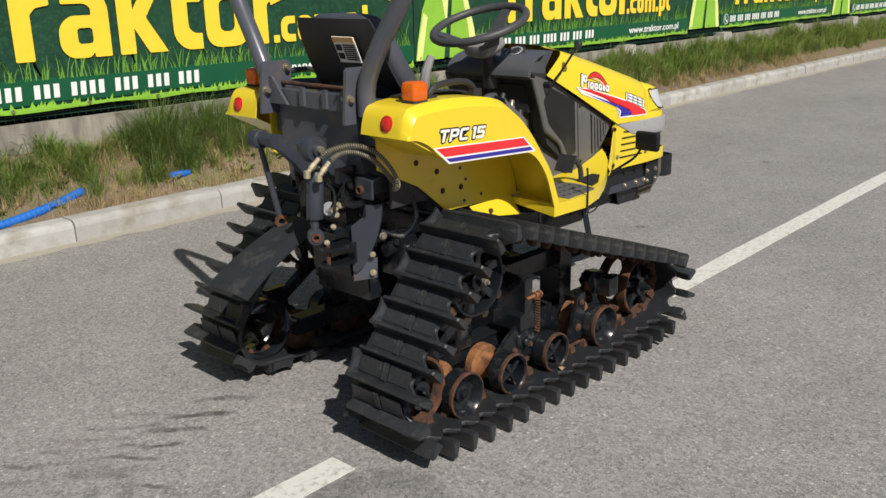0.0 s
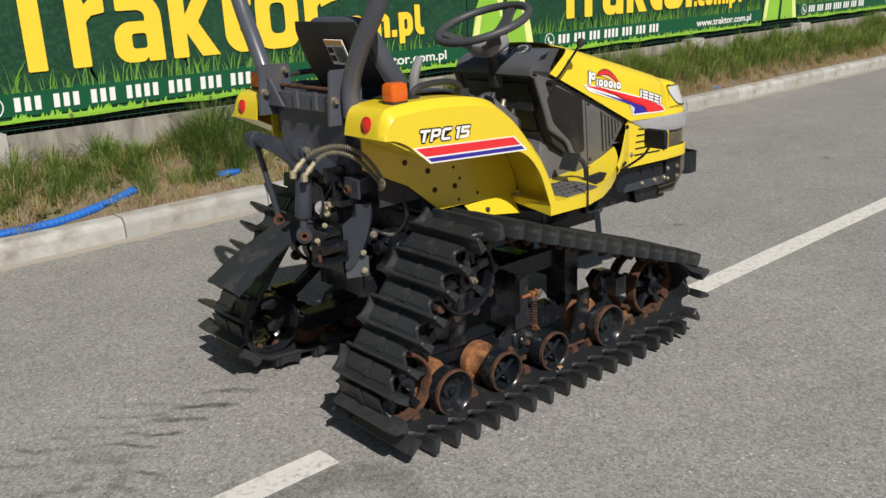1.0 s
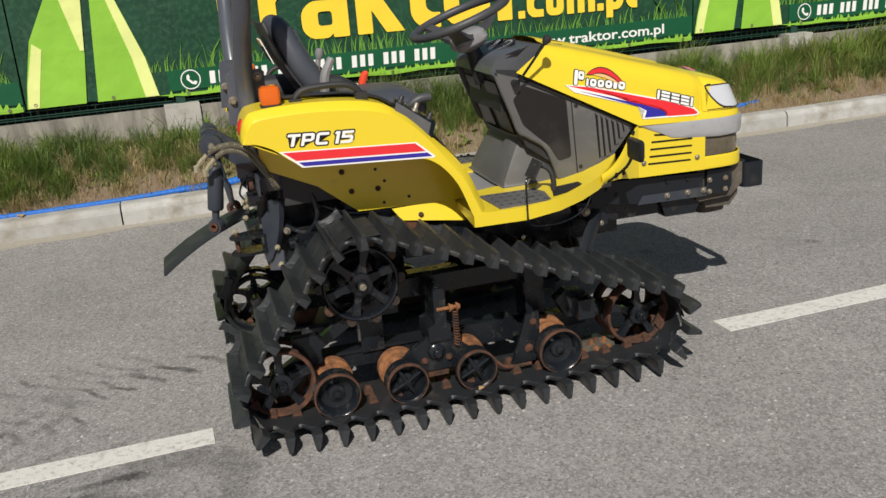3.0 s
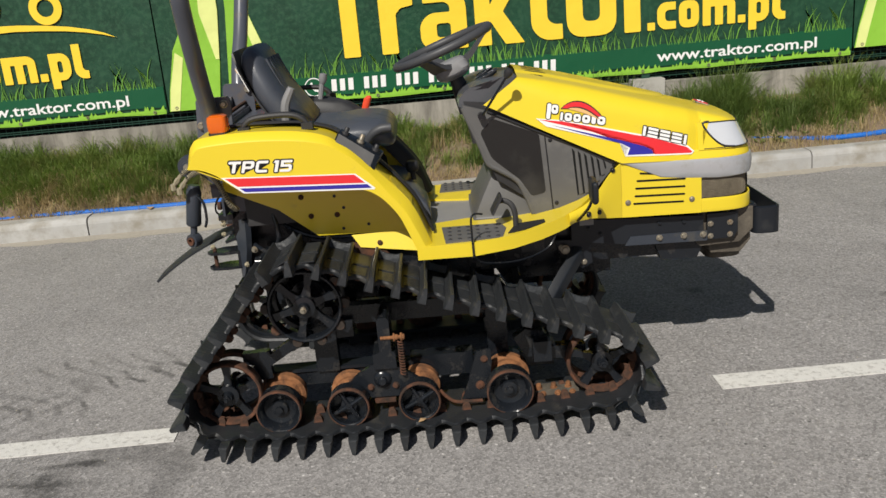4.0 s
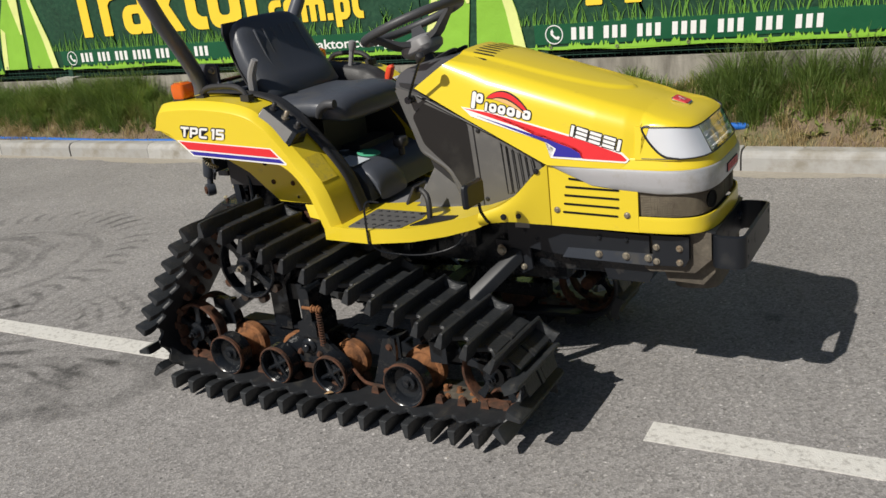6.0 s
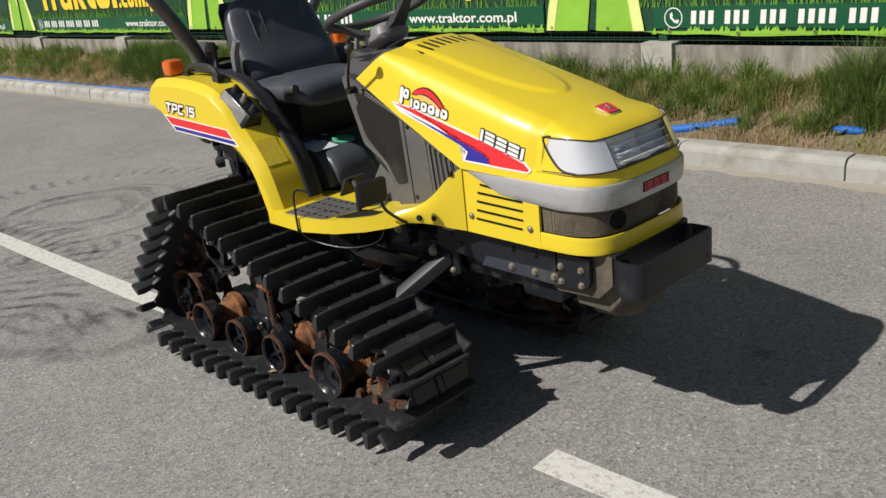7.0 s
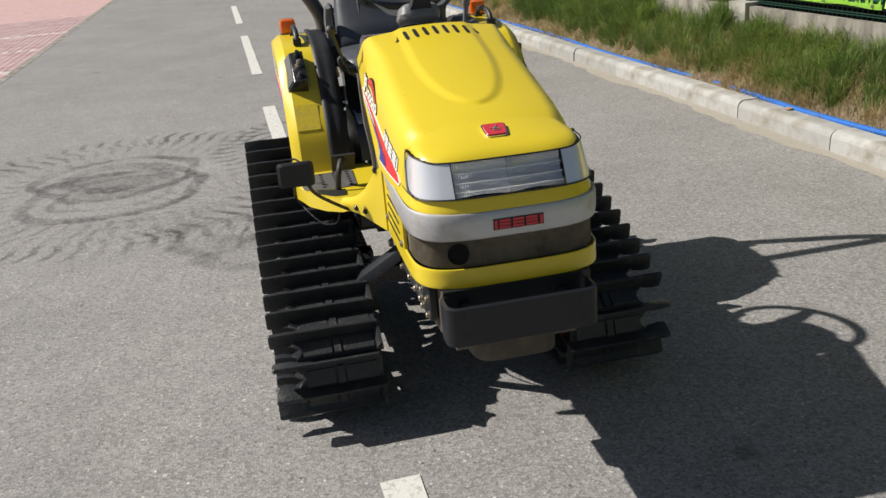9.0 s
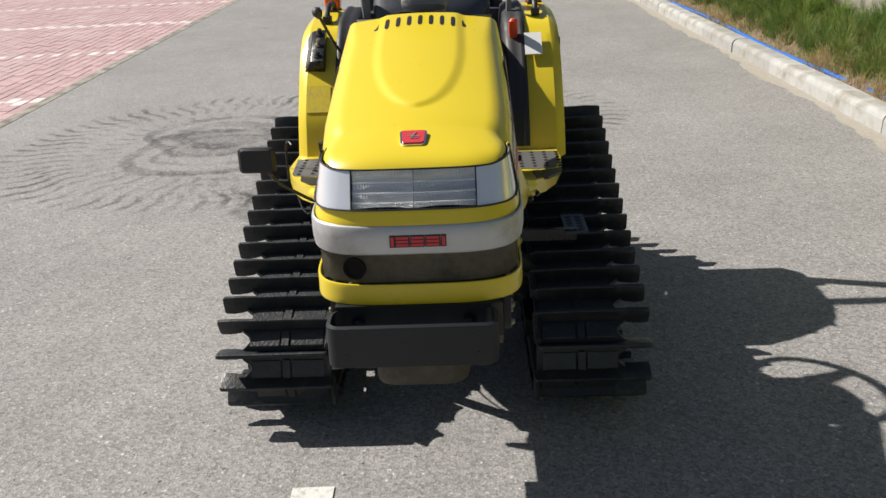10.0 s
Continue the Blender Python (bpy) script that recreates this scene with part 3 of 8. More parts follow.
fence = tagged(new("fence"), "dark green wire mesh fence on posts above the plinth", "fence", kind="structure")
bm = bmesh.new()
box(bm, (-0.03, 0.03, 0.60), (0.03, 0.07, 2.05))
post = finish("post", bm, FENCE, fence, bevel=0.004)
for k in range(-10, 17):
    ob = post if k == -10 else new("post", post.data)
    ob.parent = fence
    ob.matrix_basis = pose(-0.5 + 2.47 * k, 3.55, 0)
bm = bmesh.new()
for z in (0.625, 0.640, 0.672, 0.90, 1.3, 1.7, 1.95):
    box(bm, (-25, 3.602, z), (40, 3.608, z + 0.006))
for i in range(0, 1080):
    x = -14 + i * 0.05
    box(bm, (x, 3.609, 0.61), (x + 0.004, 3.613, 0.75))
tagged(finish("wire_mesh", bm, FENCE, fence), kind="stuff")


# black sheet added behind the wires so the gap below the banners is dark
bm = bmesh.new()
box(bm, (-25, 3.70, 0.10), (40, 3.708, 1.88))
part("shade_net", bm, BACKING, fence, "black backing sheet added behind the fence wires")

# ---- printed banners on the fence ----
def flat(bm, outline, y, thick=0.0025):
    prism(bm, outline, y - thick, y)


def banner():
    root = tagged(new("banner"), "dark green printed vinyl banner with yellow lettering tied to the fence", "banner", "banners on the fence")
    x0, x1, z0, z1 = -1.46, 3.47, 0.640, 1.90
    edge = lambda x: 0.664 + 0.034 * min(max((-0.3 - x) / 0.5, 0), 1) + 0.010 * noise.noise((x * 2.5, 0, 9)) + 0.006 * abs(math.sin((x + 1.4) / 0.478 * math.pi))
    bm = bmesh.new()
    rows = []
    for i in range(0, 101):
        x = x0 + (x1 - x0) * i / 100
        rows.append([(x, 0.0025 * noise.noise((x * 1.6, z * 2.2, 5)), max(z, edge(x)) if j < 2 else z) for j, z in [(j, z0 + (z1 - z0) * j / 20) for j in range(21)]])
    grid(bm, rows)
    thicken(bm, 0.002)
    part("sheet", bm, BANNER_DARK, root, "printed dark hillside")
    bm = bmesh.new()
    n = 50
    top = [(x1 - 0.004 - (x1 - x0 - 0.90) * i / n, 0.852 + 0.006 * math.sin(i * 0.5)) for i in range(n + 1)]
    low = [(x0 + 0.90 + (x1 - x0 - 0.904) * i / n, 0.706 + 0.005 * math.sin(i * 0.7)) for i in range(n + 1)]
    flat(bm, low + top, -0.0050)
    part("band", bm, BAND, root, "plain green printed band")
    bm = bmesh.new()
    r2 = random.Random(11)
    for i in range(170):
        x = r2.uniform(-0.62, 3.42)
        flat(bm, [(x, 0.670 + r2.uniform(0, 0.006)), (x + 0.035, 0.670), (x + 0.02 + r2.uniform(-0.02, 0.02), r2.uniform(0.700, 0.728))], -0.0080 - 0.000006 * i, 0.001)
    rim = [-0.64 + 4.1 * i / 80 for i in range(81)]
    flat(bm, [(x, edge(x) - 0.004) for x in rim] + [(x, 0.690) for x in rim[::-1]], -0.0055, 0.002)
    part("hem", bm, LIME, root, "lime green printed lower edge")
    bm = bmesh.new()
    for i in range(300):
        x = r2.uniform(-0.7, 3.42)
        h = r2.uniform(0.04, 0.13) * (1.7 if r2.random() < 0.25 else 1)
        lean = r2.uniform(-0.07, 0.07) * h * 8
        w = r2.uniform(0.003, 0.007)
        prism(bm, [(x, 0.845), (x + w, 0.845), (x + w * 0.8 + lean * 0.4, 0.845 + h * 0.6), (x + lean, 0.845 + h), (x + lean * 0.35, 0.845 + h * 0.6)], -0.0070 - 0.000008 * i, -0.0055)
    part("printed_grass", bm, BLADE, root, "printed pale grass blades")
    bm = bmesh.new()
    flat(bm, [(-1.455, 0.694), (-1.093, 0.694), (-1.05, 1.0), (-1.012, 1.36), (-1.012, 1.89), (-1.16, 1.89), (-1.234, 1.36), (-1.364, 1.116), (-1.430, 0.84)], -0.0078)
    flat(bm, [(-1.022, 0.694), (-0.631, 0.690), (-0.681, 0.949), (-0.81, 1.33), (-0.87, 1.89), (-0.955, 1.89), (-0.960, 1.36), (-0.985, 1.1)], -0.0078)
    pieces("wave", bm, LIME, root, "lime green printed wave")
    bm = bmesh.new()
    flat(bm, [(-0.719, 0.692), (-0.632, 0.692), (-0.683, 0.949), (-0.812, 1.33), (-0.872, 1.888), (-0.905, 1.888), (-0.866, 1.332), (-0.765, 0.95)], -0.0110)
    flat(bm, [(-1.072, 1.03), (-1.048, 1.03), (-1.014, 1.36), (-1.014, 1.888), (-1.11, 1.888), (-1.143, 1.353)], -0.0110)
    flat(bm, [(-1.447, 0.697), (-1.38, 0.697), (-1.345, 0.86), (-1.30, 1.06), (-1.352, 1.10), (-1.425, 0.84)], -0.0110)
    pieces("wave_highlight", bm, LIME_PALE, root, "pale lime printed stripe")
    # heavy square letters with rounded corners
    S = 0.116
    r_low = rounded([(0, 0), (S, 0), (S, 0.27), (0.155, 0.308), (0.24, 0.322), (0.24, 0.422), (0.165, 0.415), (0.116, 0.375, 0.004), (0.106, 0.42), (0, 0.42)], 0.012)
    word = [(-0.172, [rounded([(0, 0), (S, 0), (S, 0.45), (0.235, 0.45), (0.235, 0.56), (-0.12, 0.56), (-0.12, 0.45), (0, 0.45)], 0.01)]),
            (0.098, [r_low]),
            (0.378, [rounded([(0.33, 0), (0.33, 0.33, 0.10), (0.25, 0.424, 0.05), (0.03, 0.424), (0.03, 0.325), (0.18, 0.325, 0.03), (0.215, 0.30, 0.02), (0.215, 0.255), (0.07, 0.255, 0.07), (0, 0.19, 0.06), (0, 0.06, 0.07), (0.06, 0, 0.07), (0.185, 0, 0.03), (0.215, 0.03), (0.215, 0)], 0.01), rounded([(0.116, 0.085), (0.215, 0.085), (0.215, 0.18), (0.116, 0.18)], 0.025)]),
            (0.766, [rounded([(0, 0), (0.110, 0), (0.110, 0.16), (0.208, 0), (0.344, 0), (0.200, 0.225), (0.33, 0.424), (0.205, 0.424), (0.110, 0.275), (0.110, 0.56), (0, 0.56)], 0.01)]),
            (1.162, [rounded([(0.08, 0, 0.09), (0.22, 0), (0.22, 0.105), (0.16, 0.105, 0.03), (S, 0.14, 0.03), (S, 0.31), (0.22, 0.31), (0.22, 0.41), (S, 0.41), (S, 0.52), (0, 0.52), (0, 0.08, 0.09)], 0.01)]),
            (1.413, [rounded([(0, 0), (0.354, 0), (0.354, 0.424), (0, 0.424)], 0.125), rounded([(S, 0.105), (0.238, 0.105), (0.238, 0.319), (S, 0.319)], 0.05)]),
            (1.822, [r_low])]
    q, h = 0.057, 0.186
    ending = [(1.986, [rounded([(0, 0), (0.054, 0), (0.054, 0.054), (0, 0.054)], 0.006)]),
              (2.057, [rounded([(0.133, 0), (0.133, 0.054), (0.075, 0.054, 0.02), (q, 0.07, 0.015), (q, h - 0.07, 0.015), (0.075, h - 0.054, 0.02), (0.133, h - 0.054), (0.133, h), (0.04, h, 0.05), (0, h - 0.04, 0.05), (0, 0.04, 0.05), (0.04, 0, 0.05)], 0.005)]),
              (2.212, [rounded([(0, 0), (0.143, 0), (0.143, h), (0, h)], 0.06), rounded([(q, 0.054), (0.086, 0.054), (0.086, h - 0.054), (q, h - 0.054)], 0.018)]),
              (2.382, [rounded([(0, 0), (q, 0), (q, h - 0.058), (0.088, h - 0.058), (0.088, 0), (0.145, 0), (0.145, h - 0.058), (0.176, h - 0.058), (0.176, 0), (0.233, 0), (0.233, h - 0.03, 0.05), (0.19, h, 0.04), (0, h)], 0.006)]),
              (2.634, [rounded([(0, 0), (0.054, 0), (0.054, 0.054), (0, 0.054)], 0.006)]),
              (2.710, [rounded([(0, -0.056), (q, -0.056), (q, 0), (0.105, 0, 0.05), (0.146, 0.04, 0.05), (0.146, h - 0.04, 0.05), (0.105, h, 0.05), (0, h)], 0.006), rounded([(q, 0.054), (0.089, 0.054), (0.089, h - 0.054), (q, h - 0.054)], 0.016)]),
              (2.880, [rounded([(0, 0.238), (q, 0.238), (q, 0.075, 0.02), (0.072, 0.054, 0.02), (0.095, 0.054), (0.095, 0), (0.04, 0, 0.05), (0, 0.04, 0.05)], 0.005)])]
    for glyphs, z, label in ((word, 0.957, "large yellow printed letter"), (ending, 0.957, "yellow printed letter of a web ending")):
        for gx, loops in glyphs:
            me = glyph_mesh([loops], 0.0012)
            me.materials.append(GOLD)
            ob = new("letter", me)
            ob.parent, ob.matrix_basis = root, pose(gx, -0.0085, z)
            ob["label"] = label
    # sweeping yellow line with two wheels over the word
    bm = bmesh.new()
    up = [(1.955, 1.282), (2.06, 1.318), (2.20, 1.345), (2.38, 1.358), (2.56, 1.352), (2.74, 1.336), (2.90, 1.314), (3.03, 1.286), (3.13, 1.254), (3.21, 1.216)]
    down = [(3.12, 1.243), (3.00, 1.268), (2.86, 1.288), (2.70, 1.302), (2.52, 1.312), (2.36, 1.308), (2.20, 1.288), (2.06, 1.256), (1.975, 1.225)]
    flat(bm, down[::-1] + up[::-1], -0.0090)
    for cx, r, cz in ((2.312, 0.145, 1.490), (2.763, 0.112, 1.450)):
        lathe(bm, [(r, 0), (r, 0.003), (r - 0.054, 0.003), (r - 0.054, 0)], (cx, -0.0094, cz), (0, -1, 0), 32, closed=True)
    part("emblem", bm, GOLD, root, "yellow printed sweep and rings")
    lettering("web_address", "www.traktor.com.pl", 1.16, 0.098, 0.001, WHITE, root, pose(2.05, -0.0086, 0.712), 0.016, "white printed web address")
    # the phone number as plain bars, with its round sign
    bm = bmesh.new()
    x = -0.29
    for count in (3, 3, 3, 4, 3, 3, 3):
        for i in range(count):
            if x > 1.36:
                break
            flat(bm, [(x, 0.735), (x + 0.036, 0.735), (x + 0.040, 0.818), (x + 0.004, 0.818)], -0.0080, 0.002)
            x += 0.060
        x += 0.052
    lathe(bm, [(0.066, 0), (0.066, 0.002), (0.059, 0.002), (0.059, 0)], (-0.415, -0.0080, 0.775), (0, -1, 0), 32, closed=True)
    prism(bm, [(-0.44, 0.80), (-0.425, 0.812), (-0.418, 0.79), (-0.425, 0.78), (-0.40, 0.757), (-0.39, 0.765), (-0.373, 0.757), (-0.385, 0.738), (-0.41, 0.745), (-0.44, 0.775)], -0.0092, -0.0080)
    pieces("number_bar", bm, WHITE, root)
    # eyelets
    bm = bmesh.new()
    for i in range(11):
        lathe(bm, [(0.012, 0), (0.011, 0.003), (0.006, 0.003), (0.006, 0)], (x0 + 0.06 + i * 0.478, -0.0125, edge(x0 + 0.06 + i * 0.478) + 0.016), (0, -1, 0), 10, closed=True)
    pieces("eyelet", bm, STEEL, root)
    return root


first = banner()
first.matrix_basis = pose(-9.88, 3.578, 0.02)
for k in range(-3, 8):
    if k != -2:
        copy_thing(first, pose(4.94 * k, 3.578, (0.0, 0.012, 0.024)[k % 3]))

# ---- corrugated hose lying behind the kerb ----
def hose(points, r=0.020):
    bm = bmesh.new()
    pts = smooth_path([(x, y, z - 0.013) for x, y, z in points], 40)
    dense, acc = [pts[0]], 0
    for a, b in zip(pts, pts[1:]):
        n = max(1, int((b - a).length / 0.007))
        for i in range(1, n + 1):
            dense.append(a.lerp(b, i / n))
    radii = [r * (1.0 if (i // 2) % 2 else 0.93) for i in range(len(dense))]
    tube(bm, dense, r, 10, radii)
    return tagged(finish("hose", bm, HOSE, smooth=60), "blue corrugated plastic hose lying behind the kerb", "hose", "blue hoses")


hose([(-11, 3.08, 0.13), (-8.0, 3.07, 0.125), (-6, 3.09, 0.14), (-4.5, 3.06, 0.13), (-3.2, 3.09, 0.135), (-2.3, 3.10, 0.14), (-1.6, 3.06, 0.14), (-1.0, 3.07, 0.14), (-0.55, 3.09, 0.15)])
hose([(-0.62, 3.10, 0.145), (-0.3, 3.10, 0.150), (0.0, 3.15, 0.188), (0.22, 3.22, 0.222)], 0.029)
hose([(0.78, 3.22, 0.215), (0.87, 3.2, 0.222), (0.95, 3.22, 0.215)], 0.024)
hose([(2.6, 3.2, 0.20), (3.2, 3.12, 0.17), (3.8, 3.16, 0.19)], 0.02)
hose([(6.6, 3.10, 0.14), (7.6, 3.14, 0.16), (8.4, 3.12, 0.15), (9.6, 3.2, 0.2)], 0.02)

# ---- the tracked tractor ----
tractor = tagged(new("tracked_tractor"), "small yellow crawler tractor on black rubber tracks on the road", "tractor")
tractor.matrix_basis = pose(0, 0.293, 0, 0, 0, -1.35)


def lerp(a, b, t):
    return a + (b - a) * t


def table(x, pts):
    for (a, fa), (b, fb) in zip(pts, pts[1:]):
        if x <= b:
            return lerp(fa, fb, max(0.0, (x - a) / (b - a)))
    return pts[-1][1]


# tracks
WHEELS = [((-0.4073, 0.180), 0.127), ((-0.235, 0.130), 0.090), ((0.535, 0.130), 0.090), ((0.843, 0.190), 0.131), ((-0.116, 0.4645), 0.1734)]


def track_loop(step=0.006):
    pts = []
    tang = []
    for i in range(len(WHEELS)):
        (c1, r1), (c2, r2) = WHEELS[i], WHEELS[(i + 1) % len(WHEELS)]
        d = Vector(c2) - Vector(c1)
        L = d.length
        d /= L
        right = Vector((d.y, -d.x))
        a = (r1 - r2) / L
        tang.append(d * a + right * math.sqrt(1 - a * a))
    for i in range(len(WHEELS)):
        c, r = WHEELS[i]
        n0, n1 = tang[i - 1], tang[i]
        a0, a1 = math.atan2(n0.y, n0.x), math.atan2(n1.y, n1.x)
        while a1 < a0 - 1e-9:
            a1 += 2 * math.pi
        n = max(2, int((a1 - a0) * r / step))
        for k in range(n + 1):
            a = lerp(a0, a1, k / n)
            pts.append((Vector(c) + Vector((math.cos(a), math.sin(a))) * r, Vector((math.cos(a), math.sin(a)))))
        c2, r2 = WHEELS[(i + 1) % len(WHEELS)]
        p, q = Vector(c) + n1 * r, Vector(c2) + n1 * r2
        n = int((q - p).length / step)
        for k in range(1, n):
            t = k / n
            sag = -0.002 * math.sin(t * math.pi) if i == 3 else 0.0
            pts.append((p.lerp(q, t) + n1 * sag, n1.copy()))
    return pts


LOOP = track_loop()
lengths = [0.0]
for (p, _), (q, _) in zip(LOOP, LOOP[1:] + LOOP[:1]):
    lengths.append(lengths[-1] + (q - p).length)
TOTAL = lengths[-1]
PITCHES = round(TOTAL / 0.0846)


def on_loop(s):
    s %= TOTAL
    lo, hi = 0, len(LOOP) - 1
    while lo < hi:
        mid = (lo + hi + 1) // 2
        if lengths[mid] <= s:
            lo = mid
        else:
            hi = mid - 1
    p, n = LOOP[lo]
    q, n2 = LOOP[(lo + 1) % len(LOOP)]
    t = (s - lengths[lo]) / max(1e-6, lengths[lo + 1] - lengths[lo])
    return p.lerp(q, t), n.lerp(n2, t).normalized()


def lug_mesh(s, joined):
    """One tread bar with the raised pads before it; x along the belt, y outwards, z away from the belt."""
    bm = bmesh.new()
    stations = [(0.287, -0.004, 0.026, 0.012), (0.294, 0.0, 0.035, 0.015), (0.36, 0.0, 0.037, 0.014), (0.42, 0.0, 0.038, 0.014), (0.50, 0.0, 0.037, 0.014), (0.535, -0.004, 0.038, 0.018), (0.562, -0.013, 0.039, 0.0205), (0.590, -0.017, 0.038, 0.0215), (0.612, -0.016, 0.037, 0.0200), (0.617, -0.013, 0.033, 0.0165)]
    if not joined:
        stations[0], stations[1] = (0.300, -0.003, 0.030, 0.012), (0.306, 0.0, 0.036, 0.014)
    rows = []
    for y, lo, hi, w in stations:
        w *= 0.80
        top = 0.0046 if y < 0.55 else 0.0055
        knee = lerp(lo, hi, 0.42 if y > 0.55 else 0.30)
        side = w * 0.80 if y > 0.55 else w * 0.58
        rows.append([(-w, s * y, lo), (-side, s * y, knee), (-top - 0.0015, s * y, hi - 0.003), (-top + 0.001, s * y, hi), (top - 0.002, s * y, hi), (top, s * y, hi - 0.003), (side * 0.85, s * y, knee), (w * 0.80, s * y, lo)])
    vs = grid(bm, rows)
    bm.faces.new(vs[0]), bm.faces.new(vs[-1][::-1])
    for r in (vs,):
        for p, q in zip(r, r[1:]):
            bm.faces.new((p[0], q[0], q[-1], p[-1]))
    for a, b, x0, x1, h in ((0.312, 0.404, 0.016, 0.068, 0.0020), (0.411, 0.431, 0.014, 0.070, 0.0050), (0.438, 0.522, 0.016, 0.068, 0.0020)):
        lo, hi = (s * a, s * b) if s > 0 else (s * b, s * a)
        v = box(bm, (x0, lo, -0.002), (x1, hi, h))
        for c in v:
            if c.co.z > 0:
                c.co.x += 0.003 if c.co.x < 0.04 else -0.003
    if joined:
        # rail along the inner edge to the next bar
        pitch = TOTAL / PITCHES
        rail = [[(x, s * y, z) for y, z in ((0.287, -0.006), (0.290, h), (0.299, h), (0.308, 0.003), (0.308, -0.006))] for x, h in ((0.004, 0.030), (0.020, 0.023), (pitch * 0.5, 0.021), (pitch - 0.020, 0.023), (pitch - 0.004, 0.030))]
        vr = grid(bm, rail)
        bm.faces.new(vr[0]), bm.faces.new(vr[-1][::-1])
    bmesh.ops.recalc_face_normals(bm, faces=bm.faces)
    me = bpy.data.meshes.new("lug")
    bm.to_mesh(me)
    bm.free()
    me.materials.append(RUBBER)
    for p in me.polygons:
        p.use_smooth = True
    me.set_sharp_from_angle(angle=radians(24))
    return me


def tooth_mesh(s, y_at):
    bm = bmesh.new()
    for y in (y_at,):
        rows = []
        for z, w, d in ((0.0, 0.016, 0.012), (-0.02, 0.012, 0.009), (-0.028, 0.006, 0.006)):
            rows.append([(-w, s * y - d, z), (w, s * y - d, z), (w, s * y + d, z), (-w, s * y + d, z), (-w, s * y - d, z)])
        vs = grid(bm, rows)
        bm.faces.new(vs[-1][:4])
    bmesh.ops.remove_doubles(bm, verts=bm.verts, dist=0.0001)
    bmesh.ops.recalc_face_normals(bm, faces=bm.faces)
    me = bpy.data.meshes.new("guide_tooth")
    bm.to_mesh(me)
    bm.free()
    me.materials.append(RUST)
    return me


def track(s):
    bm = bmesh.new()
    rows = []
    n = PITCHES * 6
    for i in range(n + 1):
        p, nn = on_loop(TOTAL * i / n)
        scallop = 0.017 * math.cos(2 * math.pi * (i / 6 - 0.3745))
        prof = [(0.296, 0.0), (0.42, 0.0), (0.538 + scallop, 0.0), (0.543 + scallop, -0.006), (0.538 + scallop, -0.015), (0.42, -0.015), (0.30, -0.015), (0.294, -0.006), (0.296, 0.0)]
        rows.append([(p.x + nn.x * h, s * y, p.y + nn.y * h) for y, h in prof])
    grid(bm, rows)
    bmesh.ops.remove_doubles(bm, verts=bm.verts, dist=0.0004)
    belt = part("rubber_track", bm, RUBBER_DUSTY, tractor, "worn black rubber crawler track", smooth=50)
    lugs, teeth = (lug_mesh(s, True), lug_mesh(s, False)), (tooth_mesh(s, 0.385), tooth_mesh(s, 0.455))
    for k in range(PITCHES):
        p, nn = on_loop(TOTAL * (k + 0.3745) / PITCHES)
        t = Vector((nn.y, -nn.x))
        m = Matrix(((t.x, 0, nn.x, p.x), (0, 1, 0, 0), (t.y, 0, nn.y, p.y), (0, 0, 0, 1)))
        ob = new("lug", lugs[k % 2])
        ob.parent, ob.matrix_basis = belt, m
        p, nn = on_loop(TOTAL * (k + 0.8745) / PITCHES)
        t = Vector((nn.y, -nn.x))
        for tooth in teeth:
            ob = new("guide_tooth", tooth)
            ob.parent = belt
            ob.matrix_basis = Matrix(((t.x, 0, nn.x, p.x - nn.x * 0.013), (0, 1, 0, 0), (t.y, 0, nn.y, p.y - nn.y * 0.013), (0, 0, 0, 1)))


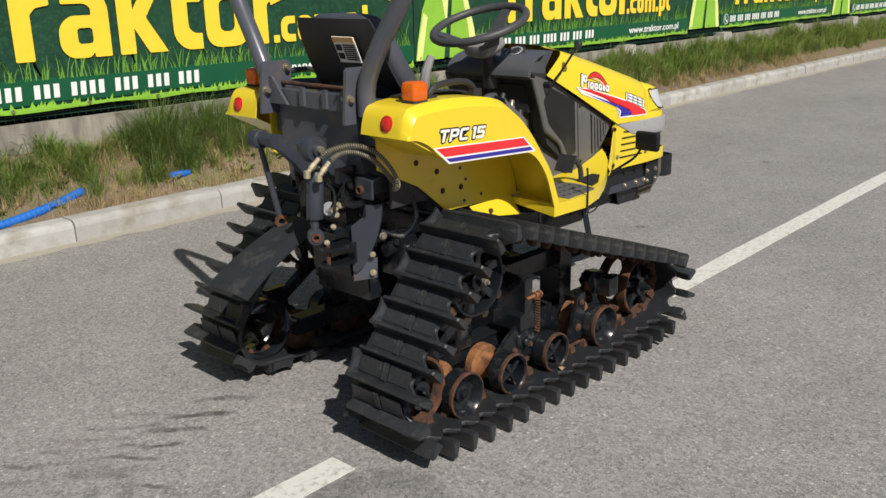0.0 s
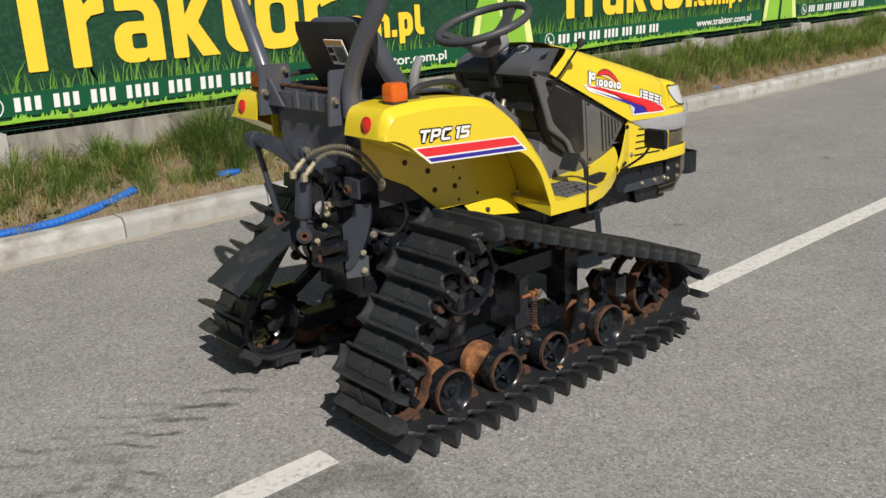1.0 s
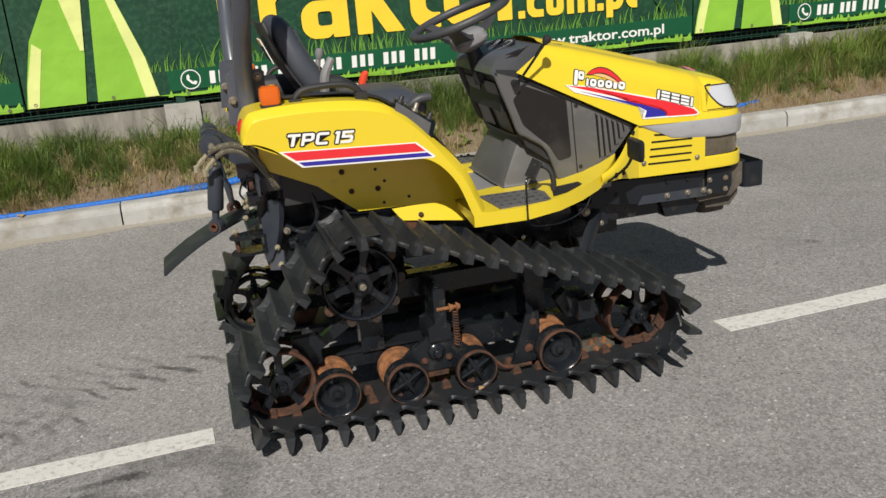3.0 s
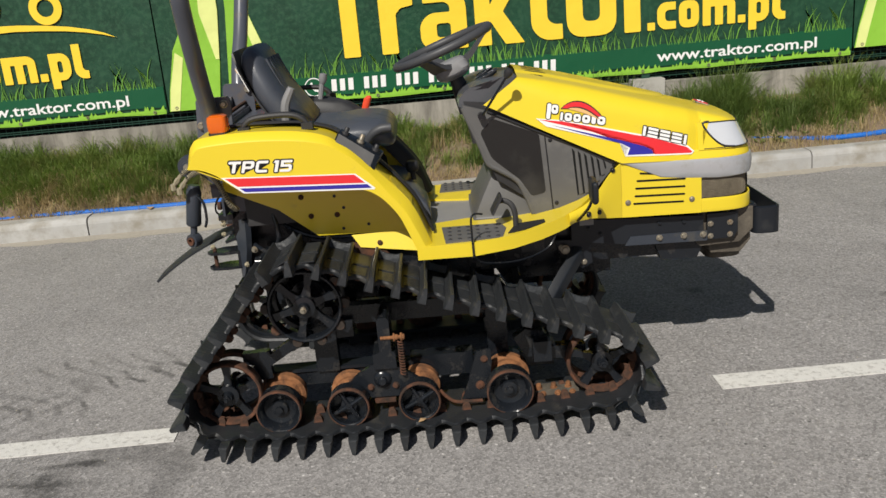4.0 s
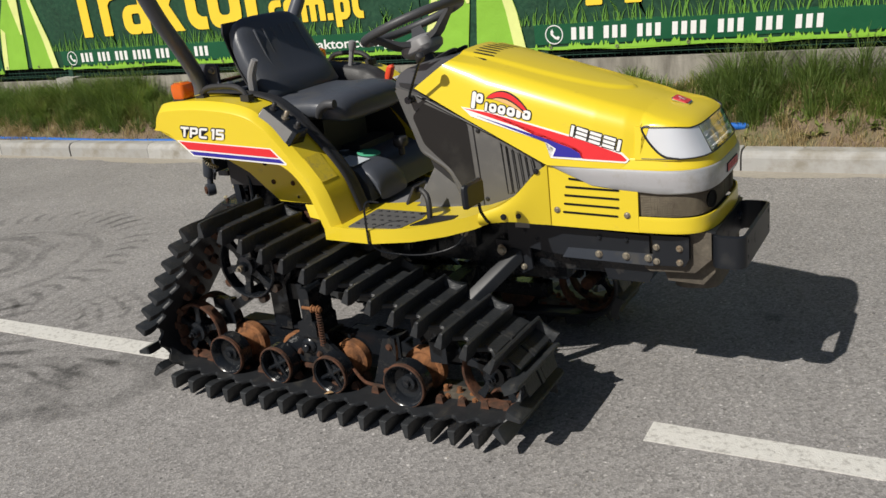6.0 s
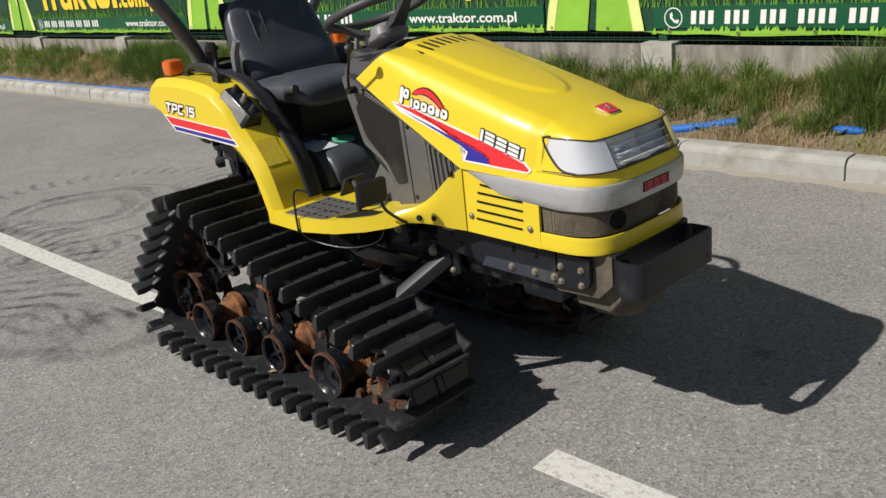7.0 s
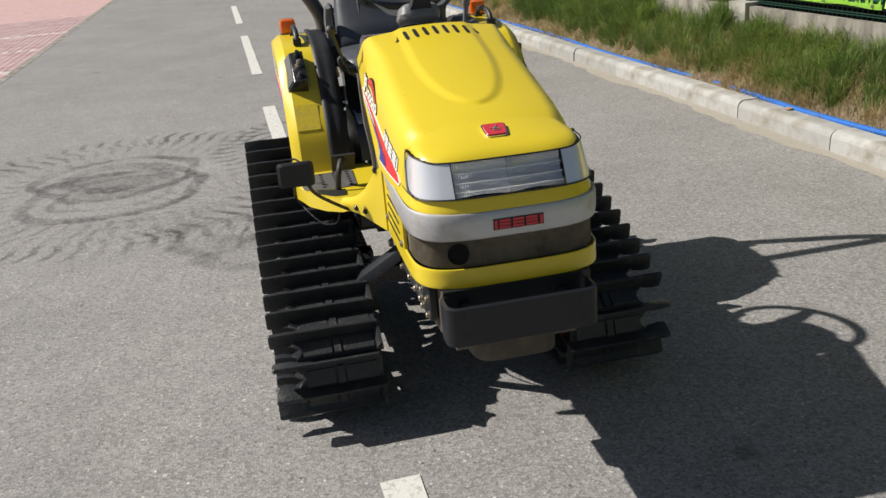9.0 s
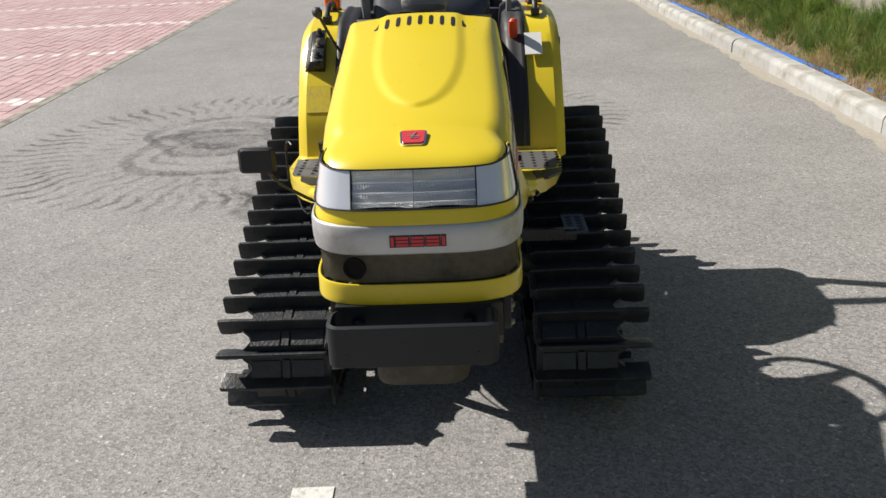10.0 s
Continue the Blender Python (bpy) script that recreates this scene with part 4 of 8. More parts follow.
def roller(x, r, s, spoked):
    z, y = 0.048 + r, s * 0.478
    out = (0, s, 0)
    bm = bmesh.new()
    if spoked:
        lathe(bm, [(r, -0.028), (r, 0.026), (r - 0.006, 0.028), (r - 0.010, 0.024), (r - 0.010, -0.024), (r, -0.028)], (x, y, z), out, 32)
        lathe(bm, [(0, -0.02), (r - 0.008, -0.02), (r - 0.008, -0.026), (0, -0.026)], (x, y, z), out, 24)
        for k in range(4):
            a = k * math.pi / 2 + 0.5
            p = Vector((x + math.cos(a) * (r - 0.012), y + s * 0.004, z + math.sin(a) * (r - 0.012)))
            rod(bm, (x, y + s * 0.008, z), p, 0.0085, 0.0065, 8)
    else:
        lathe(bm, [(r, -0.03), (r, 0.028), (r - 0.005, 0.030), (r - 0.010, 0.026), (r * 0.70, -0.004), (r * 0.45, -0.012), (0, -0.012)], (x, y, z), out, 32)
        lathe(bm, [(r, -0.03), (0, -0.03)], (x, y, z), out, 32)
    w = part("road_wheel", bm, BLACK, tractor, "black steel road wheel with a rusted rim")
    bm = bmesh.new()
    lathe(bm, [(r + 0.001, 0.016), (r + 0.001, 0.0275), (r - 0.002, 0.0303), (r - 0.0050, 0.0295), (r - 0.004, 0.027), (r - 0.002, 0.016)], (x, y, z), out, 32, closed=True)
    part("rim", bm, RUST, w, "rusty rim")
    bm = bmesh.new()
    lathe(bm, [(0, 0.016), (0.011, 0.015), (0.013, 0.004), (0.026, 0.002), (0.028, -0.02)], (x, y, z), out, 18)
    part("hub", bm, BLACK, w)
    bm = bmesh.new()
    lathe(bm, [(0, 0.02), (r - 0.010, 0.02), (r, 0.013), (r, -0.016), (r - 0.010, -0.022), (0, -0.022)], (x, s * 0.362, z), out, 32)
    # left wheels take a darker rust, their shade put into the colour
    part("inner_wheel", bm, RUST_PALE if s < 0 else RUST, w, "rusty inner wheel")
    bm = bmesh.new()
    lathe(bm, [(r * 0.80, 0.0), (r * 0.62, 0.022), (r * 0.60, 0.045), (r * 0.80, 0.068)], (x, s * 0.380, z), out, 28)
    # drums likewise: pale rust on the sunny right, shade painted as darker rust left
    part("drum", bm, RUST_PALE if s < 0 else RUST, w, "rusty drum between the wheels")


def spoked_wheel(name, c, r, y, s, rim_mat, spokes, teeth=0, label=""):
    bm = bmesh.new()
    out = (0, s, 0)
    o = (c[0], s * y, c[1])
    for k in range(spokes):
        a = 2 * math.pi * k / spokes + 0.3
        d = Vector((math.cos(a), 0, math.sin(a)))
        side = Vector((-d.z, 0, d.x))
        pts = []
        for t, w, hh in ((0.03, 0.016, 0.013), (r * 0.55, 0.010, 0.009), (r - 0.010, 0.015, 0.011)):
            cc = Vector(o) + d * t
            pts.append([cc + side * w + Vector((0, hh, 0)), cc - side * w + Vector((0, hh, 0)), cc - side * w - Vector((0, hh, 0)), cc + side * w - Vector((0, hh, 0)), cc + side * w + Vector((0, hh, 0))])
        grid(bm, pts)
    spokes_bm, bm = bm, bmesh.new()
    lathe(bm, [(0, 0.045), (0.016, 0.045), (0.02, 0.03), (0.036, 0.028), (0.040, -0.03), (0, -0.03)], o, out, 24)
    w = part(name, bm, BLACK, tractor, label)
    pieces("spoke", spokes_bm, BLACK, w)
    bm = bmesh.new()
    lathe(bm, [(0.011, 0.040), (0.011, 0.056), (0.007, 0.057), (0.006, 0.066), (0, 0.066)], o, out, 10)
    part("hub_nut", bm, STEEL if teeth else BLACK, w)
    bm = bmesh.new()
    lathe(bm, [(r, -0.02), (r, 0.018), (r - 0.004, 0.023), (r - 0.010, 0.021), (r - 0.013, 0.014), (r - 0.013, -0.018), (r - 0.006, -0.024)], o, out, 48, closed=True)
    part("rim", bm, rim_mat, w)
    if teeth:
        bm = bmesh.new()
        for k in range(teeth):
            a = 2 * math.pi * k / teeth
            d = Vector((math.cos(a), 0, math.sin(a)))
            lathe(bm, [(0, -0.014), (0.016, -0.014), (0.018, 0.0), (0.016, 0.014), (0, 0.014)], Vector(o) + d * (r + 0.007), out, 12)
        pieces("sprocket_tooth", bm, GRIMY, w, "grimy sprocket teeth")
    bm = bmesh.new()
    lathe(bm, [(r, -0.018), (r, 0.018), (r - 0.014, 0.018), (r - 0.014, -0.018)], (c[0], s * (y - 0.095), c[1]), out, 40, closed=True)
    rod(bm, (c[0], s * (y - 0.12), c[1]), (c[0], s * y, c[1]), 0.024)
    part("inner_ring", bm, RUST if rim_mat is RUST else BLACK, w)


def undercarriage(s):
    def plate_at(outline, a, b):
        bm = bmesh.new()
        prism(bm, outline, s * a, s * b)
        return bm

    for x, r, sp in ((-0.237, 0.075, False), (-0.006, 0.069, True), (0.231, 0.069, True), (0.532, 0.077, False)):
        roller(x, r, s, sp)
    # rear idler rim is rust on the right side, black on the left
    spoked_wheel("rear_idler", (-0.404, 0.180), 0.112, 0.44, s, RUST if s < 0 else BLACK, 5, label="spoked rear idler wheel with a rusty rim")
    spoked_wheel("front_idler", (0.845, 0.190), 0.116, 0.44, s, RUST, 5, label="spoked front idler wheel with a rusty rim")
    spoked_wheel("drive_sprocket", (-0.115, 0.4625), 0.124, 0.425, s, BLACK, 6, 10, "black spoked drive sprocket")
    bm = bmesh.new()
    box(bm, (-0.30, min(s * 0.28, s * 0.332), 0.135), (0.70, max(s * 0.28, s * 0.332), 0.190))
    beam = part("track_beam", bm, BLACK, tractor, "black box-section track beam", bevel=0.004)
    part("beam_flange", plate_at([(-0.28, 0.187), (-0.28, 0.197), (0.14, 0.197), (0.14, 0.187)], 0.275, 0.340), BUMPER, beam)
    part("beam_box", plate_at([(0.205, 0.13), (0.205, 0.210), (0.420, 0.210), (0.420, 0.13)], 0.276, 0.338), BLACK, beam, bevel=0.004)
    bm = plate_at([(0.612, 0.058), (0.612, 0.078), (0.640, 0.084), (0.768, 0.084), (0.772, 0.058)], 0.375, 0.425)
    rail = part("slide_rail", bm, CASTING, beam, "dusty slide rail", bevel=0.003)
    bm = bmesh.new()
    for x in (0.635, 0.685, 0.735):
        bolt(bm, (x, s * 0.412, 0.084), (0, 0, 1), 0.009, 0.018), bolt(bm, (x + 0.012, s * 0.426, 0.070), (0, s, 0), 0.008, 0.010)
    pieces("bolt", bm, RUST_PALE, rail, "rusty bolts")
    # rocker between the two middle wheels
    bm = plate_at([(-0.045, 0.115), (-0.035, 0.15), (0.03, 0.205), (0.085, 0.238), (0.140, 0.238), (0.195, 0.205), (0.262, 0.150), (0.268, 0.115), (0.20, 0.125), (0.16, 0.118), (0.07, 0.118), (0.02, 0.128)], 0.425, 0.442)
    rocker = part("rocker", bm, BLACK, tractor, "black rocker arm carrying two wheels", bevel=0.003)
    bm = bmesh.new()
    for x, z in ((0.070, 0.158), (0.154, 0.158)):
        bolt(bm, (x, s * 0.444, z), (0, s, 0), 0.0085, 0.010)
    pieces("bolt", bm, RUST, rocker)
    bm = bmesh.new()
    lathe(bm, [(0.030, -0.02), (0.030, 0.004), (0.024, 0.010), (0.015, 0.012), (0.015, 0.024), (0.011, 0.028), (0, 0.028)], (0.112, s * 0.442, 0.183), (0, s, 0), 20)
    part("pivot_boss", bm, BLACK, rocker, "black pivot boss")
    bm = plate_at([(0.080, 0.098), (0.148, 0.098), (0.15, 0.112), (0.078, 0.112)], 0.425, 0.446)
    part("rocker_foot", bm, RUST, rocker)
    # upright with the tension spring
    bm = plate_at([(0.088, 0.225), (0.164, 0.225), (0.164, 0.278), (0.152, 0.286), (0.152, 0.395), (0.144, 0.405), (0.120, 0.405), (0.112, 0.395), (0.112, 0.286), (0.088, 0.276)], 0.335, 0.455)
    up = part("spring_bracket", bm, BLACK, tractor, bevel=0.004)
    bm = bmesh.new()
    coil = [(0.184 + 0.009 * math.cos(i * 0.9), s * 0.452 + 0.009 * math.sin(i * 0.9), 0.325 - 0.125 * i / 90) for i in range(91)]
    tube(bm, coil, 0.0026, 6)
    part("spring", bm, RUST, up, "rusty coil spring")
    bm = bmesh.new()
    rod(bm, (0.120, s * 0.456, 0.335), (0.194, s * 0.456, 0.335), 0.006, seg=8)
    bolt(bm, (0.166, s * 0.456, 0.335), (1, 0, 0), 0.010, 0.012), bolt(bm, (0.190, s * 0.456, 0.335), (1, 0, 0), 0.010, 0.010)
    part("tension_screw", bm, RUST_PALE, up)
    # plate bracket before the fourth wheel and brackets over the wheels
    bm = plate_at([(0.372, 0.085), (0.380, 0.10), (0.432, 0.256), (0.478, 0.262), (0.480, 0.215), (0.462, 0.10), (0.460, 0.085)], 0.435, 0.448)
    br = part("wheel_bracket", bm, BLACK, tractor, bevel=0.003)
    bm = bmesh.new()
    bolt(bm, (0.455, s * 0.45, 0.228), (0, s, 0)), bolt(bm, (0.436, s * 0.45, 0.135), (0, s, 0), 0.011)
    pieces("bolt", bm, RUST, br)
    # rust-coloured guard strip above the belt
    bm = bmesh.new()
    tube(bm, smooth_path([(0.30, s * 0.455, 0.13), (0.33, s * 0.455, 0.095), (0.36, s * 0.455, 0.082), (0.44, s * 0.455, 0.080)], 5), 0.006, 8)
    part("guard_strip", bm, RUST, tractor)
    # fork to the front idler and arm to the rear idler
    bm = bmesh.new()
    box(bm, (0.66, min(s * 0.37, s * 0.41), 0.19), (0.80, max(s * 0.37, s * 0.41), 0.235))
    box(bm, (0.62, min(s * 0.33, s * 0.46), 0.205), (0.68, max(s * 0.33, s * 0.46), 0.275))
    prism(bm, [(0.56, 0.27), (0.60, 0.30), (0.66, 0.29), (0.70, 0.24), (0.72, 0.20), (0.60, 0.20)], s * 0.36, s * 0.40)
    part("idler_fork", bm, BLACK, tractor, bevel=0.004)
    bm = bmesh.new()
    prism(bm, [(-0.425, 0.165), (-0.405, 0.198), (-0.315, 0.255), (-0.352, 0.262), (-0.352, 0.300), (-0.262, 0.302), (-0.258, 0.290), (-0.13, 0.372), (-0.105, 0.345), (-0.262, 0.248), (-0.258, 0.205), (-0.30, 0.200), (-0.385, 0.150)], s * 0.375, s * 0.405)
    part("rear_arm", bm, BLACK, tractor, bevel=0.004)
    bm = bmesh.new()
    box(bm, (-0.118, min(s * 0.29, s * 0.345), 0.185), (-0.040, max(s * 0.29, s * 0.345), 0.42))
    box(bm, (0.475, min(s * 0.24, s * 0.335), 0.185), (0.545, max(s * 0.24, s * 0.335), 0.40))
    pieces("frame_post", bm, BLACK, tractor, bevel=0.004)
    bm = bmesh.new()
    rod(bm, (-0.115, s * 0.10, 0.4625), (-0.115, s * 0.36, 0.4625), 0.055)
    lathe(bm, [(0, 0), (0.085, 0), (0.085, 0.03), (0.06, 0.06), (0, 0.06)], (-0.115, s * 0.29, 0.4625), (0, s, 0), 24)
    part("axle_tube", bm, BLACK, tractor)
    # brace from the frame forward and outward
    bm = bmesh.new()
    rows = []
    for x, y, z in ((0.680, 0.335, 0.350), (0.82, 0.192, 0.498)):
        rows.append([(x - 0.018, s * y, z + 0.014), (x + 0.018, s * y, z + 0.008), (x + 0.024, s * y, z - 0.030), (x - 0.012, s * y, z - 0.026)])
    vs = [[bm.verts.new(p) for p in row] for row in rows]
    for i in range(4):
        bm.faces.new((vs[0][i], vs[0][i - 1], vs[1][i - 1], vs[1][i]))
    bm.faces.new(vs[0]), bm.faces.new(vs[1][::-1])
    bmesh.ops.recalc_face_normals(bm, faces=bm.faces)
    brace = part("brace", bm, BUMPER, tractor, "slate grey diagonal brace", bevel=0.004)
    bm = bmesh.new()
    prism(bm, [(0.745, 0.535), (0.865, 0.530), (0.872, 0.445), (0.835, 0.425), (0.76, 0.48)], s * 0.176, s * 0.187)
    part("gusset", bm, BUMPER, brace, bevel=0.002)
    bm = bmesh.new()
    bolt(bm, (0.842, s * 0.189, 0.449), (0, s, 0), 0.008, 0.007), bolt(bm, (0.765, s * 0.189, 0.508), (0, s, 0), 0.008, 0.007)
    pieces("bolt", bm, STEEL, brace)


for side in (-1, 1):
    track(side)
    undercarriage(side)

# chassis
bm = bmesh.new()
box(bm, (-0.30, -0.13, 0.37), (0.10, 0.13, 0.74))
gear = part("gear_case", bm, BLACK, tractor, "black cast gear case", bevel=0.02)
bm = bmesh.new()
box(bm, (0.06, -0.16, 0.455), (0.50, 0.16, 0.60)), box(bm, (0.08, -0.26, 0.46), (0.46, 0.26, 0.57))
part("centre_case", bm, BLACK, tractor, bevel=0.012)
bm = bmesh.new()
for s in (-1, 1):
    box(bm, (-0.18, min(s * 0.25, s * 0.30), 0.335), (0.66, max(s * 0.25, s * 0.30), 0.40))
box(bm, (-0.06, -0.33, 0.30), (0.02, 0.33, 0.36)), box(bm, (0.47, -0.33, 0.28), (0.53, 0.33, 0.33))
part("cross_frame", bm, BLACK, tractor, bevel=0.006)
bm = bmesh.new()
box(bm, (0.48, -0.15, 0.44), (1.12, 0.15, 0.64)), box(bm, (0.62, -0.10, 0.38), (0.95, 0.10, 0.46))
part("engine", bm, BLACK, tractor, bevel=0.015)
bm = bmesh.new()
for s in (-1, 1):
    prism(bm, [(0.80, 0.605), (1.26, 0.585), (1.26, 0.515), (1.10, 0.512), (0.98, 0.505), (0.80, 0.53)], s * 0.188, s * 0.20)
rail = pieces("frame_rail", bm, BUMPER, tractor, "slate painted front frame rail", bevel=0.003)[0]
bm = bmesh.new()
for s in (-1, 1):
    for x, z in ((1.107, 0.571), (1.191, 0.568), (0.90, 0.55), (0.86, 0.575)):
        bolt(bm, (x, s * 0.202, z), (0, s, 0), 0.0055, 0.006)
pieces("bolt", bm, BUMPER, rail)
bm = bmesh.new()
for s in (-1, 1):
    for x, z in ((1.105, 0.519), (1.19, 0.519), (1.258, 0.518)):
        bolt(bm, (x, s * 0.206, z), (0, s, 0), 0.0085, 0.009)
pieces("bolt", bm, STEEL, rail, "zinc bolts")
bm = bmesh.new()
for s in (-1, 1):
    prism(bm, [(1.005, 0.531), (1.272, 0.530), (1.272, 0.494), (0.985, 0.500)], s * 0.200, s * 0.205)
pieces("rail_strip", bm, SLATE, rail, bevel=0.001)
bm = bmesh.new()
prism(bm, [(0.829, 0.586), (0.878, 0.586), (0.879, 0.606), (0.830, 0.605)], -0.2005, -0.2020)
part("type_plate", bm, PALEGREY, rail, "small grey type plate")
bm = bmesh.new()
prism(bm, [(1.09, 0.51), (1.268, 0.51), (1.264, 0.462), (1.245, 0.424), (1.118, 0.426), (1.105, 0.465)], -0.17, 0.17)
part("oil_pan", bm, BLACK, tractor, bevel=0.012)
bm = bmesh.new()
prism(bm, [(1.24, 0.590), (1.40, 0.602), (1.437, 0.600), (1.437, 0.520), (1.390, 0.475), (1.255, 0.470), (1.24, 0.480)], -0.186, 0.186)
part("front_casting", bm, CASTING, tractor, "dusty dark front casting", bevel=0.012)
bm = bmesh.new()
plate(bm, rounded([(1.30, -0.118), (1.432, -0.104), (1.432, 0.100), (1.30, 0.114)], 0.050), 0.396, 0.470)
prism(bm, [(1.285, 0.478), (1.437, 0.530), (1.440, 0.470), (1.405, 0.428), (1.300, 0.432)], -0.155, 0.155)
part("front_shoe", bm, CASTING, tractor, "dusty brown lower casting", bevel=0.010)
bm = bmesh.new()
for s in (-1, 1):
    prism(bm, [(1.272, 0.590), (1.378, 0.590), (1.378, 0.522), (1.364, 0.499), (1.272, 0.497)], s * 0.19, s * 0.206)
cheek = pieces("bumper_bracket", bm, BUMPER, tractor, "slate painted bolted bracket plate", bevel=0.004)[0]
bm = bmesh.new()
for s in (-1, 1):
    for x, z in ((1.283, 0.554), (1.283, 0.510), (1.351, 0.554), (1.351, 0.511)):
        bolt(bm, (x, s * 0.207, z), (0, s, 0), 0.0075, 0.008)
pieces("bolt", bm, STEEL, cheek, "zinc bolts")


def ring_path(x0, x1, w, r, n=6):
    out = []
    for cx, cy, a0 in ((x1 - r, w - r, 0), (x0 + r, w - r, 90), (x0 + r, -w + r, 180), (x1 - r, -w + r, 270)):
        for k in range(n + 1):
            a = radians(a0 + 90 * k / n)
            out.append((cx + r * math.cos(a), cy + r * math.sin(a)))
    return out


bm = bmesh.new()
outer, inner = ring_path(1.437, 1.533, 0.186, 0.030), ring_path(1.446, 1.524, 0.177, 0.022)
lo, hi = 0.500, 0.596
rings = [[bm.verts.new((x, y - 0.012, z)) for x, y in path] for path, z in ((outer, lo), (outer, hi - 0.003), (inner, hi), (inner, lo + 0.003))]
rings = rings + [rings[0]]
for p, q in zip(rings, rings[1:]):
    for k in range(len(p)):
        j = (k + 1) % len(p)
        bm.faces.new((p[k], p[j], q[j], q[k]))
bumper = part("bumper", bm, BUMPER, tractor, "slate grey welded steel loop bumper", smooth=30)
bm = bmesh.new()
box(bm, (1.437, -0.185, 0.597), (1.449, 0.160, 0.606)), box(bm, (1.36, -0.184, 0.600), (1.437, 0.180, 0.605))
part("bumper_shelf", bm, BUMPER, bumper)
bm = bmesh.new()
for y in (-0.135, 0.11):
    bolt(bm, (1.447, y, 0.562), (1, 0, 0), 0.012, 0.010)
for y in (-0.155, 0.13):
    for z in (0.575, 0.525):
        lathe(bm, [(0, 0.0), (0.007, 0.001), (0.007, -0.002)], (1.533, y, z), (1, 0, 0), 10)
pieces("bolt", bm, BUMPER, bumper)

# ---- bonnet and nose ----
TOP = [(0.645, 1.114), (0.74, 1.094), (0.83, 1.070), (0.92, 1.044), (1.02, 1.015), (1.11, 0.988), (1.21, 0.960), (1.25, 0.947)]
LOW = [(0.525, 1.035), (0.972, 0.803), (1.25, 0.79)]


def side_lean(x, z):
    """The bonnet's sides lean inwards and draw together towards the nose."""
    return 0.033 * (1.10 - x) - 0.13 * max(0.0, z - 0.803)


def bonnet_row(s, n=34):
    xt, xb = lerp(0.645, 1.25, s), lerp(0.525, 1.25, s)
    zt, zb = table(xt, TOP), table(xb, LOW)
    w = table(xb, [(0.525, 0.233), (0.70, 0.241), (1.10, 0.242), (1.20, 0.236), (1.25, 0.2255)])
    r = min(lerp(0.026, 0.062, min(1.0, s * 4)), (zt - zb) * 0.62)
    half = [(w, zb + (zt - r - zb) * k / 6) for k in range(6)]
    half += [(w - r + r * math.cos(a), zt - r + r * math.sin(a)) for a in [radians(90 * k / 7) for k in range(8)]]
    flat_w = w - r
    half += [(flat_w * (1 - k / n), zt + 0.013 * (1 - (1 - k / n) ** 2)) for k in range(1, n + 1)]
    row = []
    for y, z in half:
        x = xb + (xt - xb) * min(1.0, (z - zb) / (zt - zb))
        # raised tongue on the top
        edge = 0.128 * math.sqrt(max(0.0, 1 - max(0.0, (x - 0.85) / 0.320) ** 2.2)) + 0.012 if x < 1.170 else -1
        if z > zt - 0.012 and edge > 0:
            t = min(1.0, max(0.0, (edge - y) / 0.034))
            z += 0.0066 * t * t * (3 - 2 * t)
        row.append((x, y * (1 + side_lean(x, z) / w), z))
    return [(x, -y, z) for x, y, z in row] + [(x, y, z) for x, y, z in row[-2::-1]]


bm = bmesh.new()
grid(bm, [bonnet_row(k / 110) for k in range(111)])


def nose_curve(inset_side, inset_front, n=40, xc=1.20, back=()):
    w, xf = 0.237 - inset_side, 1.448 - inset_front
    pts = [(b, -w) for b in back]
    for k in range(n + 1):
        a = -math.pi / 2 + math.pi * k / n
        s, c = math.sin(a), max(0.0, math.cos(a))
        pts.append((xc + (xf - xc) * c ** 0.5, w * math.copysign(abs(s) ** 0.5, s)))
    return pts + [(b, w) for b in reversed(back)]


LAMP_TOP_Z = 0.902


def lamp_top(y):
    t = min(1.0, max(0.0, (abs(y) - 0.165) / 0.055))
    return LAMP_TOP_Z + 0.009 * t * t * (3 - 2 * t)


section = [p for p in bonnet_row(1.0) if p[2] >= LAMP_TOP_Z + 0.007]
curve = nose_curve(0.033, 0.052, 60, xc=1.245)


def resample(pts, n):
    pts = [Vector(p) for p in pts]
    d = [0.0]
    for a, b in zip(pts, pts[1:]):
        d.append(d[-1] + (b - a).length)
    out = []
    for k in range(n + 1):
        s, i = d[-1] * k / n, 0
        while i < len(pts) - 2 and d[i + 1] < s:
            i += 1
        out.append(pts[i].lerp(pts[i + 1], (s - d[i]) / max(1e-9, d[i + 1] - d[i])))
    return out


sec = resample(section, 60)
front = resample([(x, y, lamp_top(y)) for x, y in curve], 60)
rows = []
for k in range(25):
    u = 1 - (1 - k / 24) ** 1.5
    row = []
    for a, b in zip(sec, front):
        p = a.lerp(b, u)
        p.z = a.z + (b.z - a.z) * (0.76 * u + 0.24 * u ** 9)
        row.append(p)
    rows.append(row)
grid(bm, rows)
bmesh.ops.remove_doubles(bm, verts=bm.verts, dist=0.0015)
bonnet = part("bonnet", bm, YELLOW, tractor, "glossy yellow bonnet with a raised tongue", smooth=42)
# cooling slots along the rear edge, not cut: black strips carry their shade

def bonnet_top(x, y):
    k = 1 + side_lean(x, table(x, TOP)) / 0.241
    y = abs(y) / k
    t = min(1.0, max(0.0, (0.140 - y) / 0.034))
    return table(x, TOP) + 0.013 * (1 - (y / 0.179) ** 2) + 0.0066 * t * t * (3 - 2 * t)


